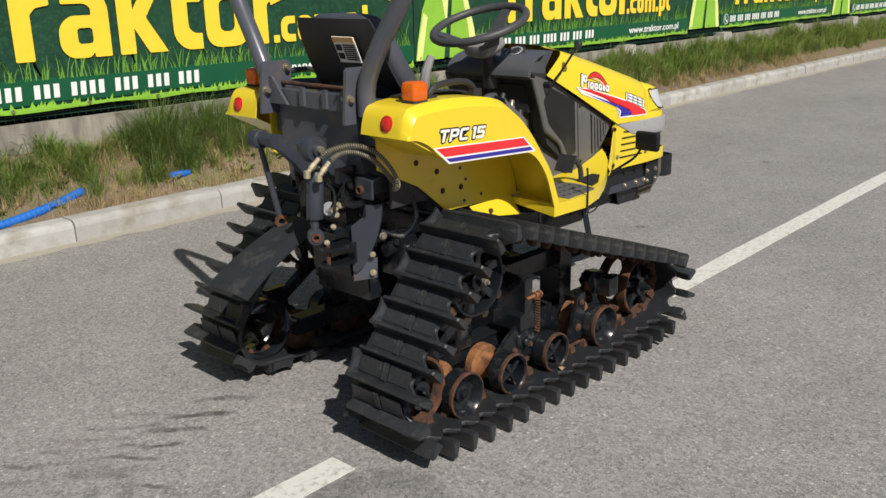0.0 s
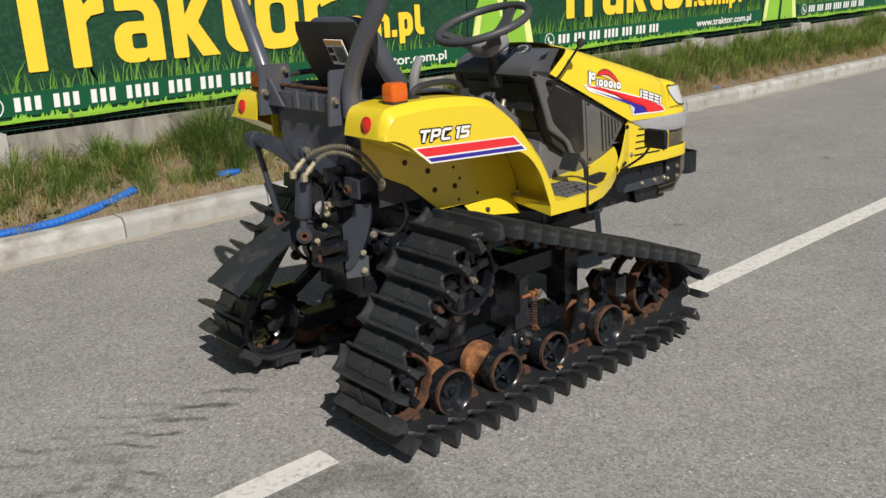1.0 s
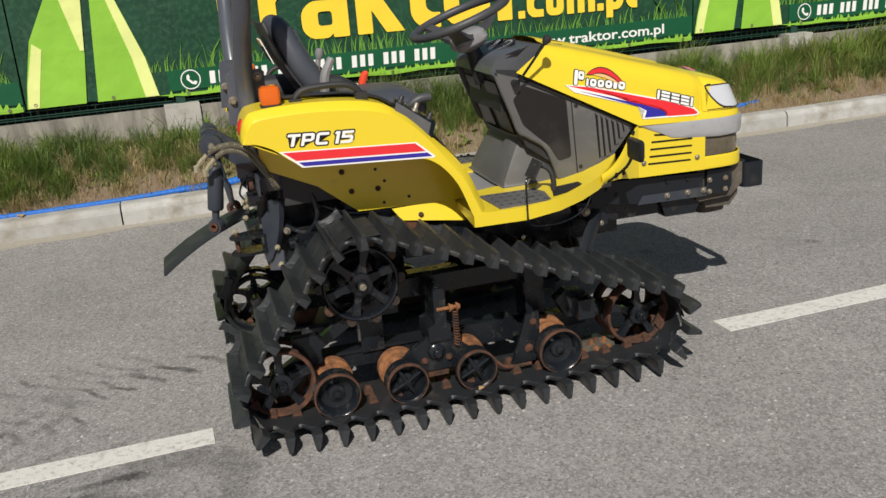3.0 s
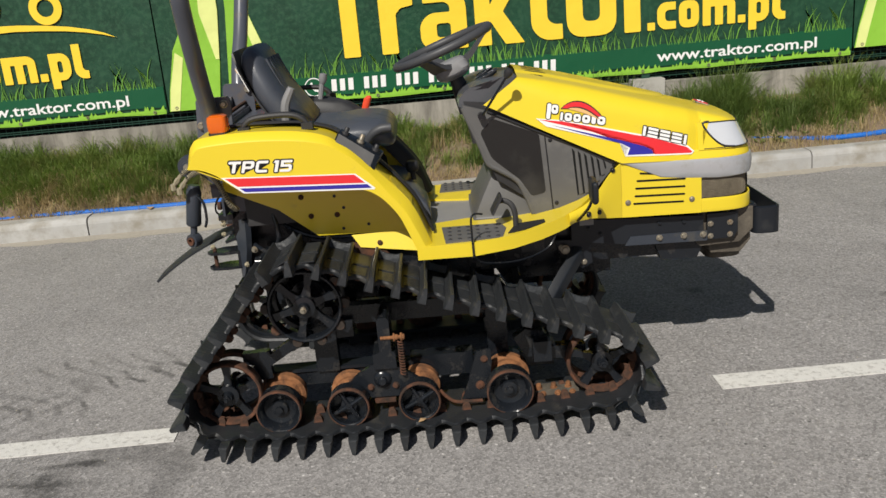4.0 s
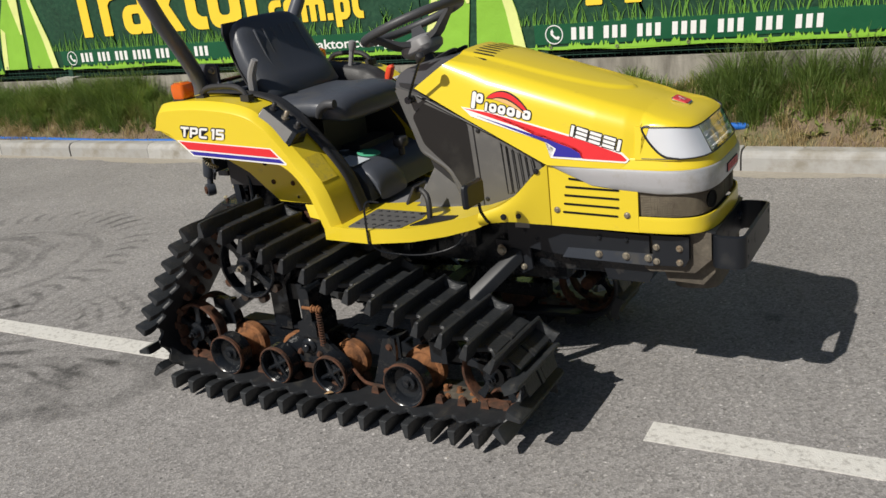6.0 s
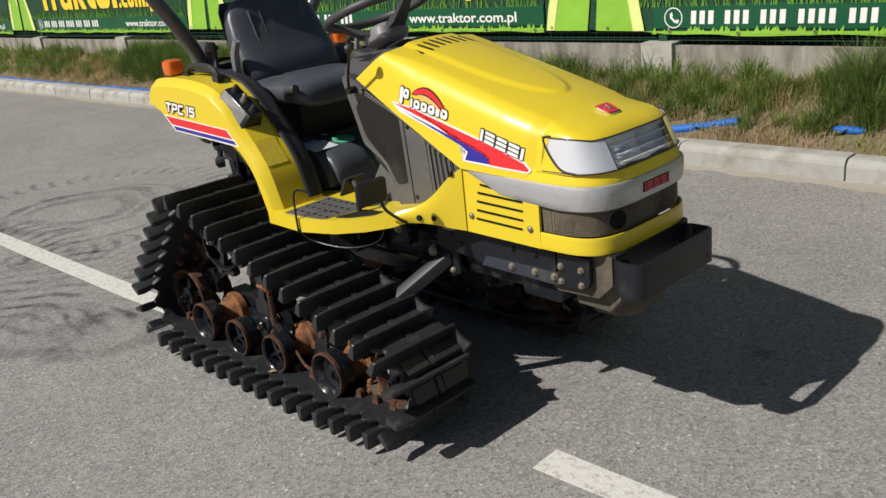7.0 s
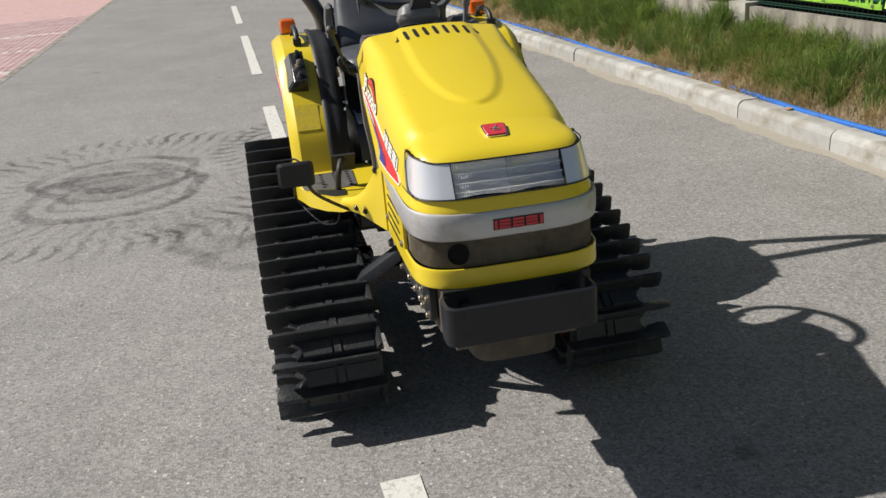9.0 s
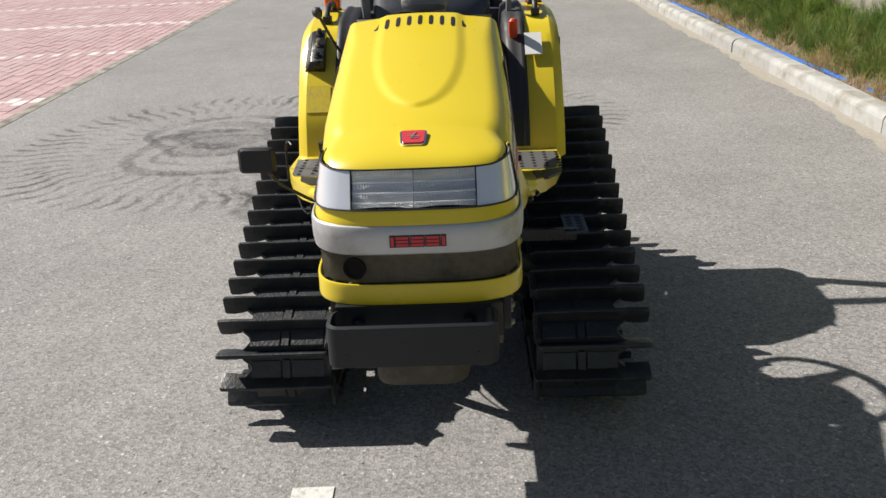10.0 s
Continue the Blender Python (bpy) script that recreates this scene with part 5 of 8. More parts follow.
for k in range(11):
    y = -0.153 + k * 0.0302
    ln = 0.050 if k in (0, 1, 9, 10) else 0.072
    x0 = 0.668 + 0.03 * (abs(y) / 0.148) ** 2
    bm = bmesh.new()
    rows = []
    for i in range(7):
        x = x0 + ln * i / 6
        half = 0.0060 * (0.55 if i in (0, 6) else 1.0)
        rows.append([(x, y + half * j, bonnet_top(x, y + half * j) + 0.0010) for j in (-1, -0.33, 0.33, 1)])
    grid(bm, rows)
    part("vent_slot", bm, INK, bonnet)


def band(bm, z0, z1, in0, in1, back=(), xc=1.20, thick=0.006, keep=None):
    low, high = nose_curve(*in0, 48, xc, back), nose_curve(*in1, 48, xc, back)
    rows = []
    for k in range(5):
        t = k / 4
        rows.append([(lerp(a[0], b[0], t), lerp(a[1], b[1], t), lerp(z0, z1, t)) for a, b in zip(low, high)])
    if keep:
        rows = [[p for p in r if keep(p)] for r in rows]
        n = min(len(r) for r in rows)
        rows = [r[:n] for r in rows]
    grid(bm, rows)
    thicken(bm, thick)


bm = bmesh.new()
band(bm, 0.606, 0.654, (0.000, 0.002), (0.001, 0.004), back=(1.243,), xc=1.25)
part("nose_lip", bm, YELLOW, tractor, "yellow lower nose strip", bevel=0.003)
bm = bmesh.new()
band(bm, 0.652, 0.724, (0.014, 0.020), (0.012, 0.018), back=(1.243,), xc=1.25)
grille = part("grille", bm, MESH, tractor, "dusty brown wire mesh grille")
bm = bmesh.new()
mesh_curve = nose_curve(0.0115, 0.0175, 300, 1.25)
for i in range(2, 298, 2):
    x, y = mesh_curve[i]
    box(bm, (x - 0.0006, y - 0.0006, 0.655), (x + 0.0006, y + 0.0006, 0.722))
for k in range(13):
    tube(bm, [(x, y, 0.657 + k * 0.005) for x, y in mesh_curve[::6]], 0.0007, 4)
part("grille_wire", bm, MESH, grille)


def nose_x(y, side, front, xc):
    return xc + (1.448 - front - xc) * max(0.0, 1 - (y / (0.237 - side)) ** 4) ** 0.25


# grille stays whole; a flat black disc paints the depth of the crank hole
bm = bmesh.new()
lathe(bm, [(0.0, 0.0005), (0.0205, 0.0005), (0.0205, 0.003), (0.0255, 0.004), (0.0255, -0.006)], (nose_x(0.137, 0.0115, 0.0175, 1.25) + 0.002, -0.137, 0.688), (0.97, -0.24, 0), 28)
part("crank_hole", bm, HOLE_SHADE, grille, "round black disc painted as the shaded crank hole")
# silver band that tapers to a point along each side
bm = bmesh.new()
BAND_BACK = (0.970, 0.985, 1.01, 1.04, 1.075, 1.107, 1.14, 1.17, 1.20)
rows = []
for t, inset in ((0.0, 0.007), (0.06, 0.001), (0.3, -0.003), (0.6, -0.004), (0.88, -0.003), (0.96, 0.0), (1.0, 0.006)):
    row = []
    for x, y in nose_curve(inset * 0.5 - 0.0025, inset + 0.001, 48, 1.22, BAND_BACK):
        z1 = table(x, [(0.968, 0.8055), (1.17, 0.7945), (1.30, 0.792), (1.46, 0.792)])
        z0 = table(x, [(0.968, 0.8035), (1.107, 0.741), (1.17, 0.734), (1.30, 0.724), (1.46, 0.722)])
        row.append((x, y, lerp(z0, z1, t)))
    rows.append(row)
grid(bm, rows)
thicken(bm, 0.006)
belt = part("nose_band", bm, SILVER, tractor, "silver painted band round the nose", smooth=32)
for mat, grow, x1 in ((INK, 0.0022, 1.4535), (DARKRED, 0.0, 1.4545)):
    bm = bmesh.new()
    for k, w in enumerate((0.007, 0.027, 0.027, 0.028, 0.007)):
        y = 0.012 + (-0.0605, -0.039, -0.0065, 0.0265, 0.0495)[k]
        if w < 0.01 or mat is INK:
            box(bm, (1.446, y - w / 2 - grow, 0.7465 - grow), (x1, y + w / 2 + grow, 0.7685 + grow))
        else:
            for z in (0.7465, 0.7545, 0.7625):
                box(bm, (1.446, y - w / 2, z), (x1, y + w / 2, z + 0.0060))
    pieces("name_bar", bm, mat, belt)
bm = bmesh.new()
band(bm, 0.790, 0.824, (0.003, 0.003), (0.012, 0.012), back=(1.16,))
part("lamp_sill", bm, YELLOW, tractor, "yellow strip below the lamps", bevel=0.002)


def lamp_point(y, t, depth):
    """A place on the lamp's front: across, up from 0 to 1, and inwards from the glass."""
    side, front_in = lerp(0.015, 0.030, t), lerp(0.013, 0.051, t)
    return Vector((nose_x(y, side, front_in + depth, 1.255), y, lerp(0.823, lamp_top(y) - 0.002, t)))


bm = bmesh.new()
band(bm, 0.822, LAMP_TOP_Z - 0.001, (0.030, 0.075), (0.040, 0.113), xc=1.255, thick=0.004)
lamp = part("headlamp", bm, DARKPLASTIC, tractor, "wrap-round headlamp with silver side reflectors")
for s in (-1, 1):
    bm = bmesh.new()
    rows = []
    for i in range(7):
        t = i / 6
        pts = [p for p in nose_curve(lerp(0.011, 0.026, t), lerp(0.013, 0.050, t), 72, 1.255) if s * p[1] > 0.134]
        pts = sorted(pts, key=lambda p: abs(p[1]))
        rows.append([(nose_x(0.134, lerp(0.011, 0.026, t), lerp(0.013, 0.050, t), 1.255), s * 0.134, lerp(0.823, lamp_top(0.134) - 0.002, t))] + [(x, y, lerp(0.823, lamp_top(y) - 0.002, t)) for x, y in pts[-24:]])
    grid(bm, rows)
    thicken(bm, 0.003)
    part("side_lens", bm, SIDELENS, lamp, "milky silver side lens")
# two bowls of polished metal behind the clear middle glass
bm = bmesh.new()
for c in (-0.0665, 0.0665):
    rows = []
    for i in range(13):
        t = i / 12
        row = []
        for j in range(17):
            u = j / 8 - 1
            q = min(1.0, 0.6 * u * u + 0.6 * (2 * t - 1) ** 2)
            row.append(lamp_point(c + u * 0.066, t, 0.010 + 0.030 * (1 - q)))
        rows.append(row)
    grid(bm, rows)
pieces("reflector", bm, REFLECTOR, lamp, "polished reflector bowl")
bm = bmesh.new()
grid(bm, [[lamp_point(-0.1335 + 0.267 * j / 32, i / 8, 0.0) for j in range(33)] for i in range(9)])
thicken(bm, 0.0025)
lens = part("lens", bm, CLEAR, lamp, "clear ribbed glass lens")
lens.visible_shadow = False
bm = bmesh.new()
for row_lo, row_hi in ((0.05, 0.16), (0.28, 0.41), (0.52, 0.68), (0.82, 0.96)):
    for k in range(44):
        y = -0.1295 + k * 0.00602
        reach = 0.75 + 0.25 * math.sin(k * 0.55)
        tube(bm, [lamp_point(y, row_hi - (row_hi - row_lo) * reach, 0.005), lamp_point(y, row_hi, 0.005)], 0.0008, 4)
for t in (0.16, 0.41, 0.68):
    for k in range(44):
        c = lamp_point(-0.1295 + k * 0.00602, t, 0.0045)
        box(bm, c - Vector((0.001, 0.0021, 0.0013)), c + Vector((0.001, 0.0021, 0.0013)))
part("lens_ribbing", bm, RIB, lamp)
bm = bmesh.new()
for s in (-1, 1):
    tube(bm, [lamp_point(s * 0.134, i / 6, -0.0005) for i in range(7)], 0.0016, 6)
tube(bm, [(x, y, 0.8235) for x, y in nose_curve(0.010, 0.012, 40, 1.255)], 0.0022, 5)
tube(bm, [(x, y, lamp_top(y) - 0.0005) for x, y in nose_curve(0.025, 0.050, 40, 1.25)], 0.0022, 5)
CORNER = [(1.275, 0.9125), (1.262, 0.912), (1.2545, 0.906), (1.2575, 0.896), (1.273, 0.872), (1.290, 0.853), (1.307, 0.838), (1.328, 0.828), (1.360, 0.8235)]


def lamp_side(x, z):
    """How far out the lamp's skin stands, at a place along its side."""
    t = (z - 0.823) / 0.08
    return lerp(0.2272, 0.2122, t) * max(0.0, 1 - (max(0.0, x - 1.255) / lerp(0.180, 0.142, t)) ** 4) ** 0.25


for s in (-1, 1):
    tube(bm, smooth_path([(x, s * (lamp_side(x, z) + 0.0004), z) for x, z in CORNER], 5), 0.0034, 6)
part("lamp_gasket", bm, INK, lamp)
for s in (-1, 1):
    bm = bmesh.new()
    path = smooth_path([(x, 0, z) for x, z in CORNER], 5)
    corner = [(p.x, p.z) for p in path] + [(1.36, 0.8205), (1.33, 0.8205), (1.30, 0.8205), (1.27, 0.8205), (1.235, 0.8205), (1.235, 0.86), (1.235, 0.9125)]
    mid = (1.252, 0.836)
    fr = [[bm.verts.new((lerp(x, mid[0], t), s * (lamp_side(lerp(x, mid[0], t), lerp(z, mid[1], t)) + lift), lerp(z, mid[1], t))) for t, lift in ((0.0, -0.005), (0.0, 0.0010), (0.25, 0.0010), (0.5, 0.0010), (0.75, 0.0010))] for x, z in corner]
    hub_v = bm.verts.new((mid[0], s * (lamp_side(*mid) + 0.0010), mid[1]))
    for i in range(len(fr)):
        for k in range(4):
            bm.faces.new((fr[i][k], fr[i][k + 1], fr[i - 1][k + 1], fr[i - 1][k]))
        bm.faces.new((fr[i][4], hub_v, fr[i - 1][4]))
    part("lamp_surround", bm, YELLOW, bonnet)
# badge: a rounded hexagon with a silver rim
BADGE = rounded([(-0.024, -0.031), (-0.024, 0.031), (0.026, 0.027), (0.026, -0.027)], 0.010, 4)


def badge_plate(k, lift):
    bm = bmesh.new()
    pts = [Vector((1.308 + x * k, y * k, 0.9440 - 0.375 * x * k + lift)) for x, y in BADGE]
    slab(bm, pts[::-1], 0.004)
    return bm


badge = part("badge", badge_plate(1.0, 0.0), CHROME, bonnet, "small red badge with a chromed rim", bevel=0.001)
part("badge_field", badge_plate(0.86, 0.0025), DARKRED, badge)
bm = bmesh.new()
for u, v in (((-0.010, 0.006), (0.010, -0.006)), ((0.010, -0.006), (0.010, 0.012)), ((0.0, -0.013), (0.004, 0.014))):
    tube(bm, [(1.308 + a, b, 0.9440 - 0.375 * a + 0.0078) for a, b in (u, v)], 0.0013, 5)
part("badge_mark", bm, SILVER, badge)

# lower side panels with louvres
SW_WHITE = [(0.695, 0.977), (0.786, 0.963), (1.090, 0.880), (1.200, 0.841), (1.221, 0.820), (1.211, 0.811), (0.985, 0.825), (0.996, 0.852), (0.968, 0.872), (0.728, 0.948)]
SW_RED = [(0.703, 0.973), (0.786, 0.959), (1.090, 0.875), (1.197, 0.836), (1.214, 0.820), (1.208, 0.816), (1.086, 0.824), (1.081, 0.845), (1.054, 0.860), (0.983, 0.884)]
SW_BLUE = [(0.749, 0.950), (0.979, 0.879), (1.050, 0.854), (1.076, 0.840), (1.080, 0.826), (0.993, 0.830), (1.003, 0.853), (0.974, 0.870)]
for s in (-1, 1):
    bm = bmesh.new()
    prism(bm, [(0.960, 0.790), (0.972, 0.806), (1.105, 0.752), (1.243, 0.740), (1.243, 0.606), (0.960, 0.612)], s * 0.228, s * 0.236)
    panel = part("side_panel", bm, YELLOW, tractor, "yellow slotted lower side panel", bevel=0.002)
    # louvre slots are uncut: black strips paint their inner shade on the panel
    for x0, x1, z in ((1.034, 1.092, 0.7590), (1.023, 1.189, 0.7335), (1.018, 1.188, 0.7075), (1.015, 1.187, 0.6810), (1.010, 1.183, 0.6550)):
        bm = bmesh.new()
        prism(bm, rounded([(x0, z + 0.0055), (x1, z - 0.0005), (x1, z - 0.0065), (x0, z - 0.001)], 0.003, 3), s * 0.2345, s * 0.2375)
        part("louvre", bm, HOLE_SHADE, panel)
    bm = bmesh.new()
    for x, z in ((0.992, 0.663), (1.210, 0.657)):
        bolt(bm, (x, s * 0.2375, z), (0, s, 0), 0.007, 0.005)
    pieces("bolt", bm, STEEL, panel)
    # decals on the bonnet side
    y0 = s * 0.2425

    def lay(bm):
        for v in bm.verts:
            v.co.y += s * (side_lean(v.co.x, v.co.z) + 0.0006 + table(v.co.x, [(1.0, 0), (1.10, 0), (1.22, -0.008), (1.30, -0.013)]))

    def decal(name, outline, mat, lift, label=""):
        bm = bmesh.new()
        prism(bm, outline, y0 - s * 0.003, y0 + s * lift)
        bmesh.ops.triangulate(bm, faces=bm.faces)
        for _ in range(3):
            long_edges = [e for e in bm.edges if e.calc_length() > 0.03]
            bmesh.ops.subdivide_edges(bm, edges=long_edges, cuts=1)
            bmesh.ops.triangulate(bm, faces=bm.faces)
        lay(bm)
        return part(name, bm, mat, bonnet, label)

    decal("stripe", SW_WHITE, WHITE, 0.0006)
    decal("stripe", SW_RED, RED, 0.0012, "red swept stripe")
    decal("stripe", SW_BLUE, BLUE, 0.0018, "blue swept stripe")
    # plain bars in place of the two printed names
    def bars(marks, mat, grow, lift, soft=0.0015):
        bm = bmesh.new()
        for x0, z0, w, h, slope, italic in marks:
            prism(bm, rounded([(x0 - grow, z0 - grow), (x0 + w + grow, z0 + w * slope - grow), (x0 + w + h * italic + grow, z0 + w * slope + h + grow), (x0 + h * italic - grow, z0 + h + grow)], min(soft, w * 0.42, h * 0.42) + grow, 4), y0 - s * 0.003, y0 + s * lift)
        lay(bm)
        pieces("name_bar", bm, mat, bonnet)

    maker, split = [], []
    for a, w in ((0.0, 0.009), (0.016, 0.033), (0.056, 0.033), (0.096, 0.034), (0.137, 0.009)):
        x0, z0 = 1.046 + a, 0.8895 - a * 0.31
        maker.append((x0, z0, w, 0.031, -0.31, 0.22))
        if w < 0.01:
            split.append(maker[-1])
        else:
            split += [(x0 + k * 0.0115 * 0.22, z0 + k * 0.0115, w, 0.0080, -0.31, 0.22) for k in range(3)]
    bars(maker, INK, 0.0032, 0.0007)
    bars(split, WHITE, 0.0, 0.0014)
    name, holes = [], []
    for k, (a, w, h) in enumerate(((0.0, 0.013, 0.050), (0.018, 0.022, 0.028), (0.046, 0.008, 0.026), (0.060, 0.024, 0.026), (0.089, 0.024, 0.026), (0.118, 0.026, 0.026), (0.149, 0.014, 0.025), (0.168, 0.026, 0.026))):
        x0, z0 = 0.728 + a, 0.9735 - a * 0.20 + (0.020 if k == 1 else 0)
        name.append((x0, z0, w, h, -0.2, 0.18))
        if w > 0.02:
            holes.append((x0 + w * 0.32 + 0.002, z0 + h * 0.36, w * 0.32, h * 0.28, -0.2, 0.18))
    bars(name, INK, 0.0028, 0.0007, 0.010)
    bars(name, WHITE, 0.0, 0.0014, 0.010)
    bars(holes, INK, 0.0, 0.0020, 0.004)
    for k, (mat, x0, x1, base, rise) in enumerate(((INK, 0.779, 0.921, 1.001, 0.041), (RED, 0.783, 0.916, 1.003, 0.035), (INK, 0.800, 0.908, 1.000, 0.020), (SKIN, 0.803, 0.905, 0.999, 0.016))):
        arc = [(lerp(x0, x1, i / 12), base - 0.045 * i / 12 + rise * math.sin(i / 12 * math.pi) ** 0.8) for i in range(13)]
        under = [(x, base - 0.045 * i / 12 + rise * 0.25 * math.sin(i / 12 * math.pi)) for i, (x, z) in enumerate(arc)]
        decal("name_arc", arc + under[-2:0:-1], mat, 0.0006 + 0.0004 * k)

# ---- fenders, footplates ----
FENDER = [((-0.419, 0.950), (-0.414, 0.948)), ((-0.412, 0.985), (-0.400, 0.946)), ((-0.398, 1.018), (-0.376, 0.943)), ((-0.365, 1.037), (-0.33, 0.922)), ((-0.231, 1.044), (-0.248, 0.866)), ((-0.087, 1.036), (-0.09, 0.856)), ((0.006, 1.017), (0.03, 0.847)), ((0.058, 0.988), (0.09, 0.843)), ((0.110, 0.946), (0.135, 0.832)), ((0.205, 0.848), (0.180, 0.800)), ((0.268, 0.766), (0.222, 0.745)), ((0.302, 0.684), (0.246, 0.690)), ((0.330, 0.603), (0.268, 0.630))]
Y_IN = 0.262


def fender(s):
    Y_OUT = 0.455 if s < 0 else 0.445
    tops = smooth_path([(a[0], 0, a[1]) for a, _ in FENDER], 5)
    lows = smooth_path([(b[0], 0, b[1]) for _, b in FENDER], 5)
    bm = bmesh.new()
    rows = []
    for t, l in zip(tops, lows):
        d = (l - t)
        L = max(d.length, 1e-4)
        d /= L
        k = min(0.026, L * 0.7)
        row = [t + Vector((0, s * Y_IN, 0)), t + Vector((0, s * (Y_OUT - 0.05), 0)), t + Vector((0, s * (Y_OUT - 0.031), 0)), t + d * k * 0.10 + Vector((0, s * (Y_OUT - 0.027), 0)), t + d * k * 0.78 + Vector((0, s * (Y_OUT - 0.004), 0)), t + d * k + Vector((0, s * Y_OUT, 0)),
               t + d * (L * 0.5 + k * 0.5) + Vector((0, s * Y_OUT, 0)), l + Vector((0, s * Y_OUT, 0)), l + Vector((0, s * (Y_OUT - 0.012), 0.004))]
        rows.append(row)
    grid(bm, rows)
    thicken(bm, 0.004)
    f = part("fender", bm, YELLOW, tractor, "yellow sheet-metal fender", smooth=22)
    # recessed inner wall with its lower flange
    bm = bmesh.new()
    prism(bm, [(-0.36, 0.832), (-0.36, 1.01), (0.0, 1.012), (0.108, 0.940), (0.202, 0.843), (0.264, 0.762), (0.296, 0.682), (0.300, 0.640), (-0.065, 0.650), (-0.19, 0.752)], s * 0.258, s * 0.265)
    slab(bm, [(0.046, s * 0.266, 0.642), (0.262, s * 0.266, 0.646), (0.290, s * 0.292, 0.572), (0.074, s * 0.284, 0.602)], 0.004)
    inner = part("inner_wall", bm, YELLOW, f, "yellow recessed inner fender wall")
    # flat black discs put the shade of drilled holes into the colour
    bm = bmesh.new()
    for x, z in ((0.003, 0.782), (0.022, 0.668), (0.108, 0.676), (0.03, 0.74)):
        lathe(bm, [(0, 0.001), (0.0055, 0.001), (0.0055, -0.002)], (x, s * 0.2655, z), (0, s, 0), 12)
    pieces("hole", bm, INK, inner)
    bm = bmesh.new()
    for x, z in ((-0.082, 0.720), (0.006, 0.718), (-0.108, 0.788), (-0.20, 0.83)):
        bolt(bm, (x, s * 0.266, z), (0, s, 0), 0.0068, 0.005)
    bolt(bm, (0.140, s * 0.282, 0.612), (0, s, 0.35), 0.0065, 0.006)
    pieces("bolt", bm, RUST, f)
    # rear return under the tail reflector, back wall
    bm = bmesh.new()
    slab(bm, [(-0.412, s * Y_IN, 0.952), (-0.412, s * Y_OUT * 0.99, 0.952), (-0.25, s * Y_OUT * 0.97, 0.870), (-0.25, s * Y_IN, 0.870)], 0.003)
    part("return", bm, YELLOW, f)
    # tail reflector
    bm = bmesh.new()
    lathe(bm, [(0, 0.010), (0.014, 0.009), (0.0205, 0.004), (0.0215, 0.0), (0.0215, -0.01)], (-0.410, s * 0.366, 0.987), (-0.975, 0, 0.22), 24)
    refl = part("tail_reflector", bm, REDLENS, f, "round red reflector")
    bm = bmesh.new()
    lathe(bm, [(0.0215, -0.004), (0.0215, 0.005), (0.0245, 0.004), (0.0245, -0.004)], (-0.410, s * 0.366, 0.987), (-0.975, 0, 0.22), 24, closed=True)
    part("reflector_rim", bm, REDLENS, refl)
    # flashing lamp
    bm = bmesh.new()
    rows = []
    for z, w in ((1.046, 0.027), (1.056, 0.030), (1.080, 0.031), (1.095, 0.029), (1.101, 0.020)):
        rows.append([(-0.315 + x * w / 0.034, s * 0.385 + y * w / 0.034, z) for x, y in ring_path(-0.034, 0.034, 0.034, 0.015, 4)])
    vs = grid(bm, [r + r[:1] for r in rows])
    bm.faces.new(vs[-1][:-1])
    bmesh.ops.remove_doubles(bm, verts=bm.verts, dist=0.0005)
    lampb = part("flasher", bm, AMBER, f, "amber flasher lamp")
    bm = bmesh.new()
    plate(bm, [(-0.315 + x, s * 0.385 + y) for x, y in ring_path(-0.030, 0.030, 0.03, 0.012, 3)], 1.036, 1.047)
    part("flasher_base", bm, DARKPLASTIC, lampb)
    # grab handle
    bm = bmesh.new()
    tube(bm, smooth_path([(-0.24, s * 0.37, 1.040), (-0.235, s * 0.37, 1.060), (-0.20, s * 0.37, 1.078), (-0.10, s * 0.37, 1.080), (-0.055, s * 0.37, 1.064), (-0.035, s * 0.37, 1.035)], 6), 0.010, 10)
    grab = part("grab_handle", bm, DARKPLASTIC, f, "black plastic grab handle")
    bm = bmesh.new()
    for x in (-0.24, -0.04):
        box(bm, (x - 0.018, s * 0.37 - 0.014, 1.030), (x + 0.018, s * 0.37 + 0.014, 1.052))
    pieces("handle_foot", bm, DARKPLASTIC, grab, bevel=0.004)
    # stripes and model sign
    y0 = s * Y_OUT

    def film(name, outline, mat, lift, label=""):
        bm = bmesh.new()
        prism(bm, outline, y0 - s * 0.002, y0 + s * lift)
        return part(name, bm, mat, f, label)

    film("stripe", [(-0.316, 0.914), (0.101, 0.891), (0.158, 0.841), (0.155, 0.836), (-0.252, 0.859)], WHITE, 0.0006)
    film("stripe", [(-0.304, 0.910), (0.097, 0.888), (0.128, 0.860), (-0.268, 0.882)], RED, 0.0013, "red stripe")
    film("stripe", [(-0.262, 0.876), (0.133, 0.855), (0.148, 0.842), (-0.246, 0.863)], BLUE, 0.0013, "blue stripe")
    def sign(glyphs, x, z, w, h):
        """Slanted square figures, white on a black edge."""
        for mat, grow, lift in ((INK, 0.0042, 0.0008), (WHITE, 0.0, 0.0018)):
            for gx, loops in glyphs:
                flip = 1 if s < 0 else -1
                at = lambda u, v: (flip * ((gx + u) * w + 0.30 * v * h), v * h - 0.055 * (gx + u) * w)
                me = glyph_mesh([[rounded([at(u, v) for u, v in loop], 0.0022, 3) for loop in loops]], 0.0012, grow)
                me.transform(Matrix(((1, 0, 0, x if s < 0 else -0.19 - x), (0, 1, 0, -(Y_OUT + lift - 0.0012)), (0, 0, 1, z), (0, 0, 0, 1))))
                if s > 0:
                    me.transform(Matrix.Diagonal((1, -1, 1, 1)))
                    me.flip_normals()
                me.materials.append(mat)
                ob = new("model_sign", me)
                ob.parent = f

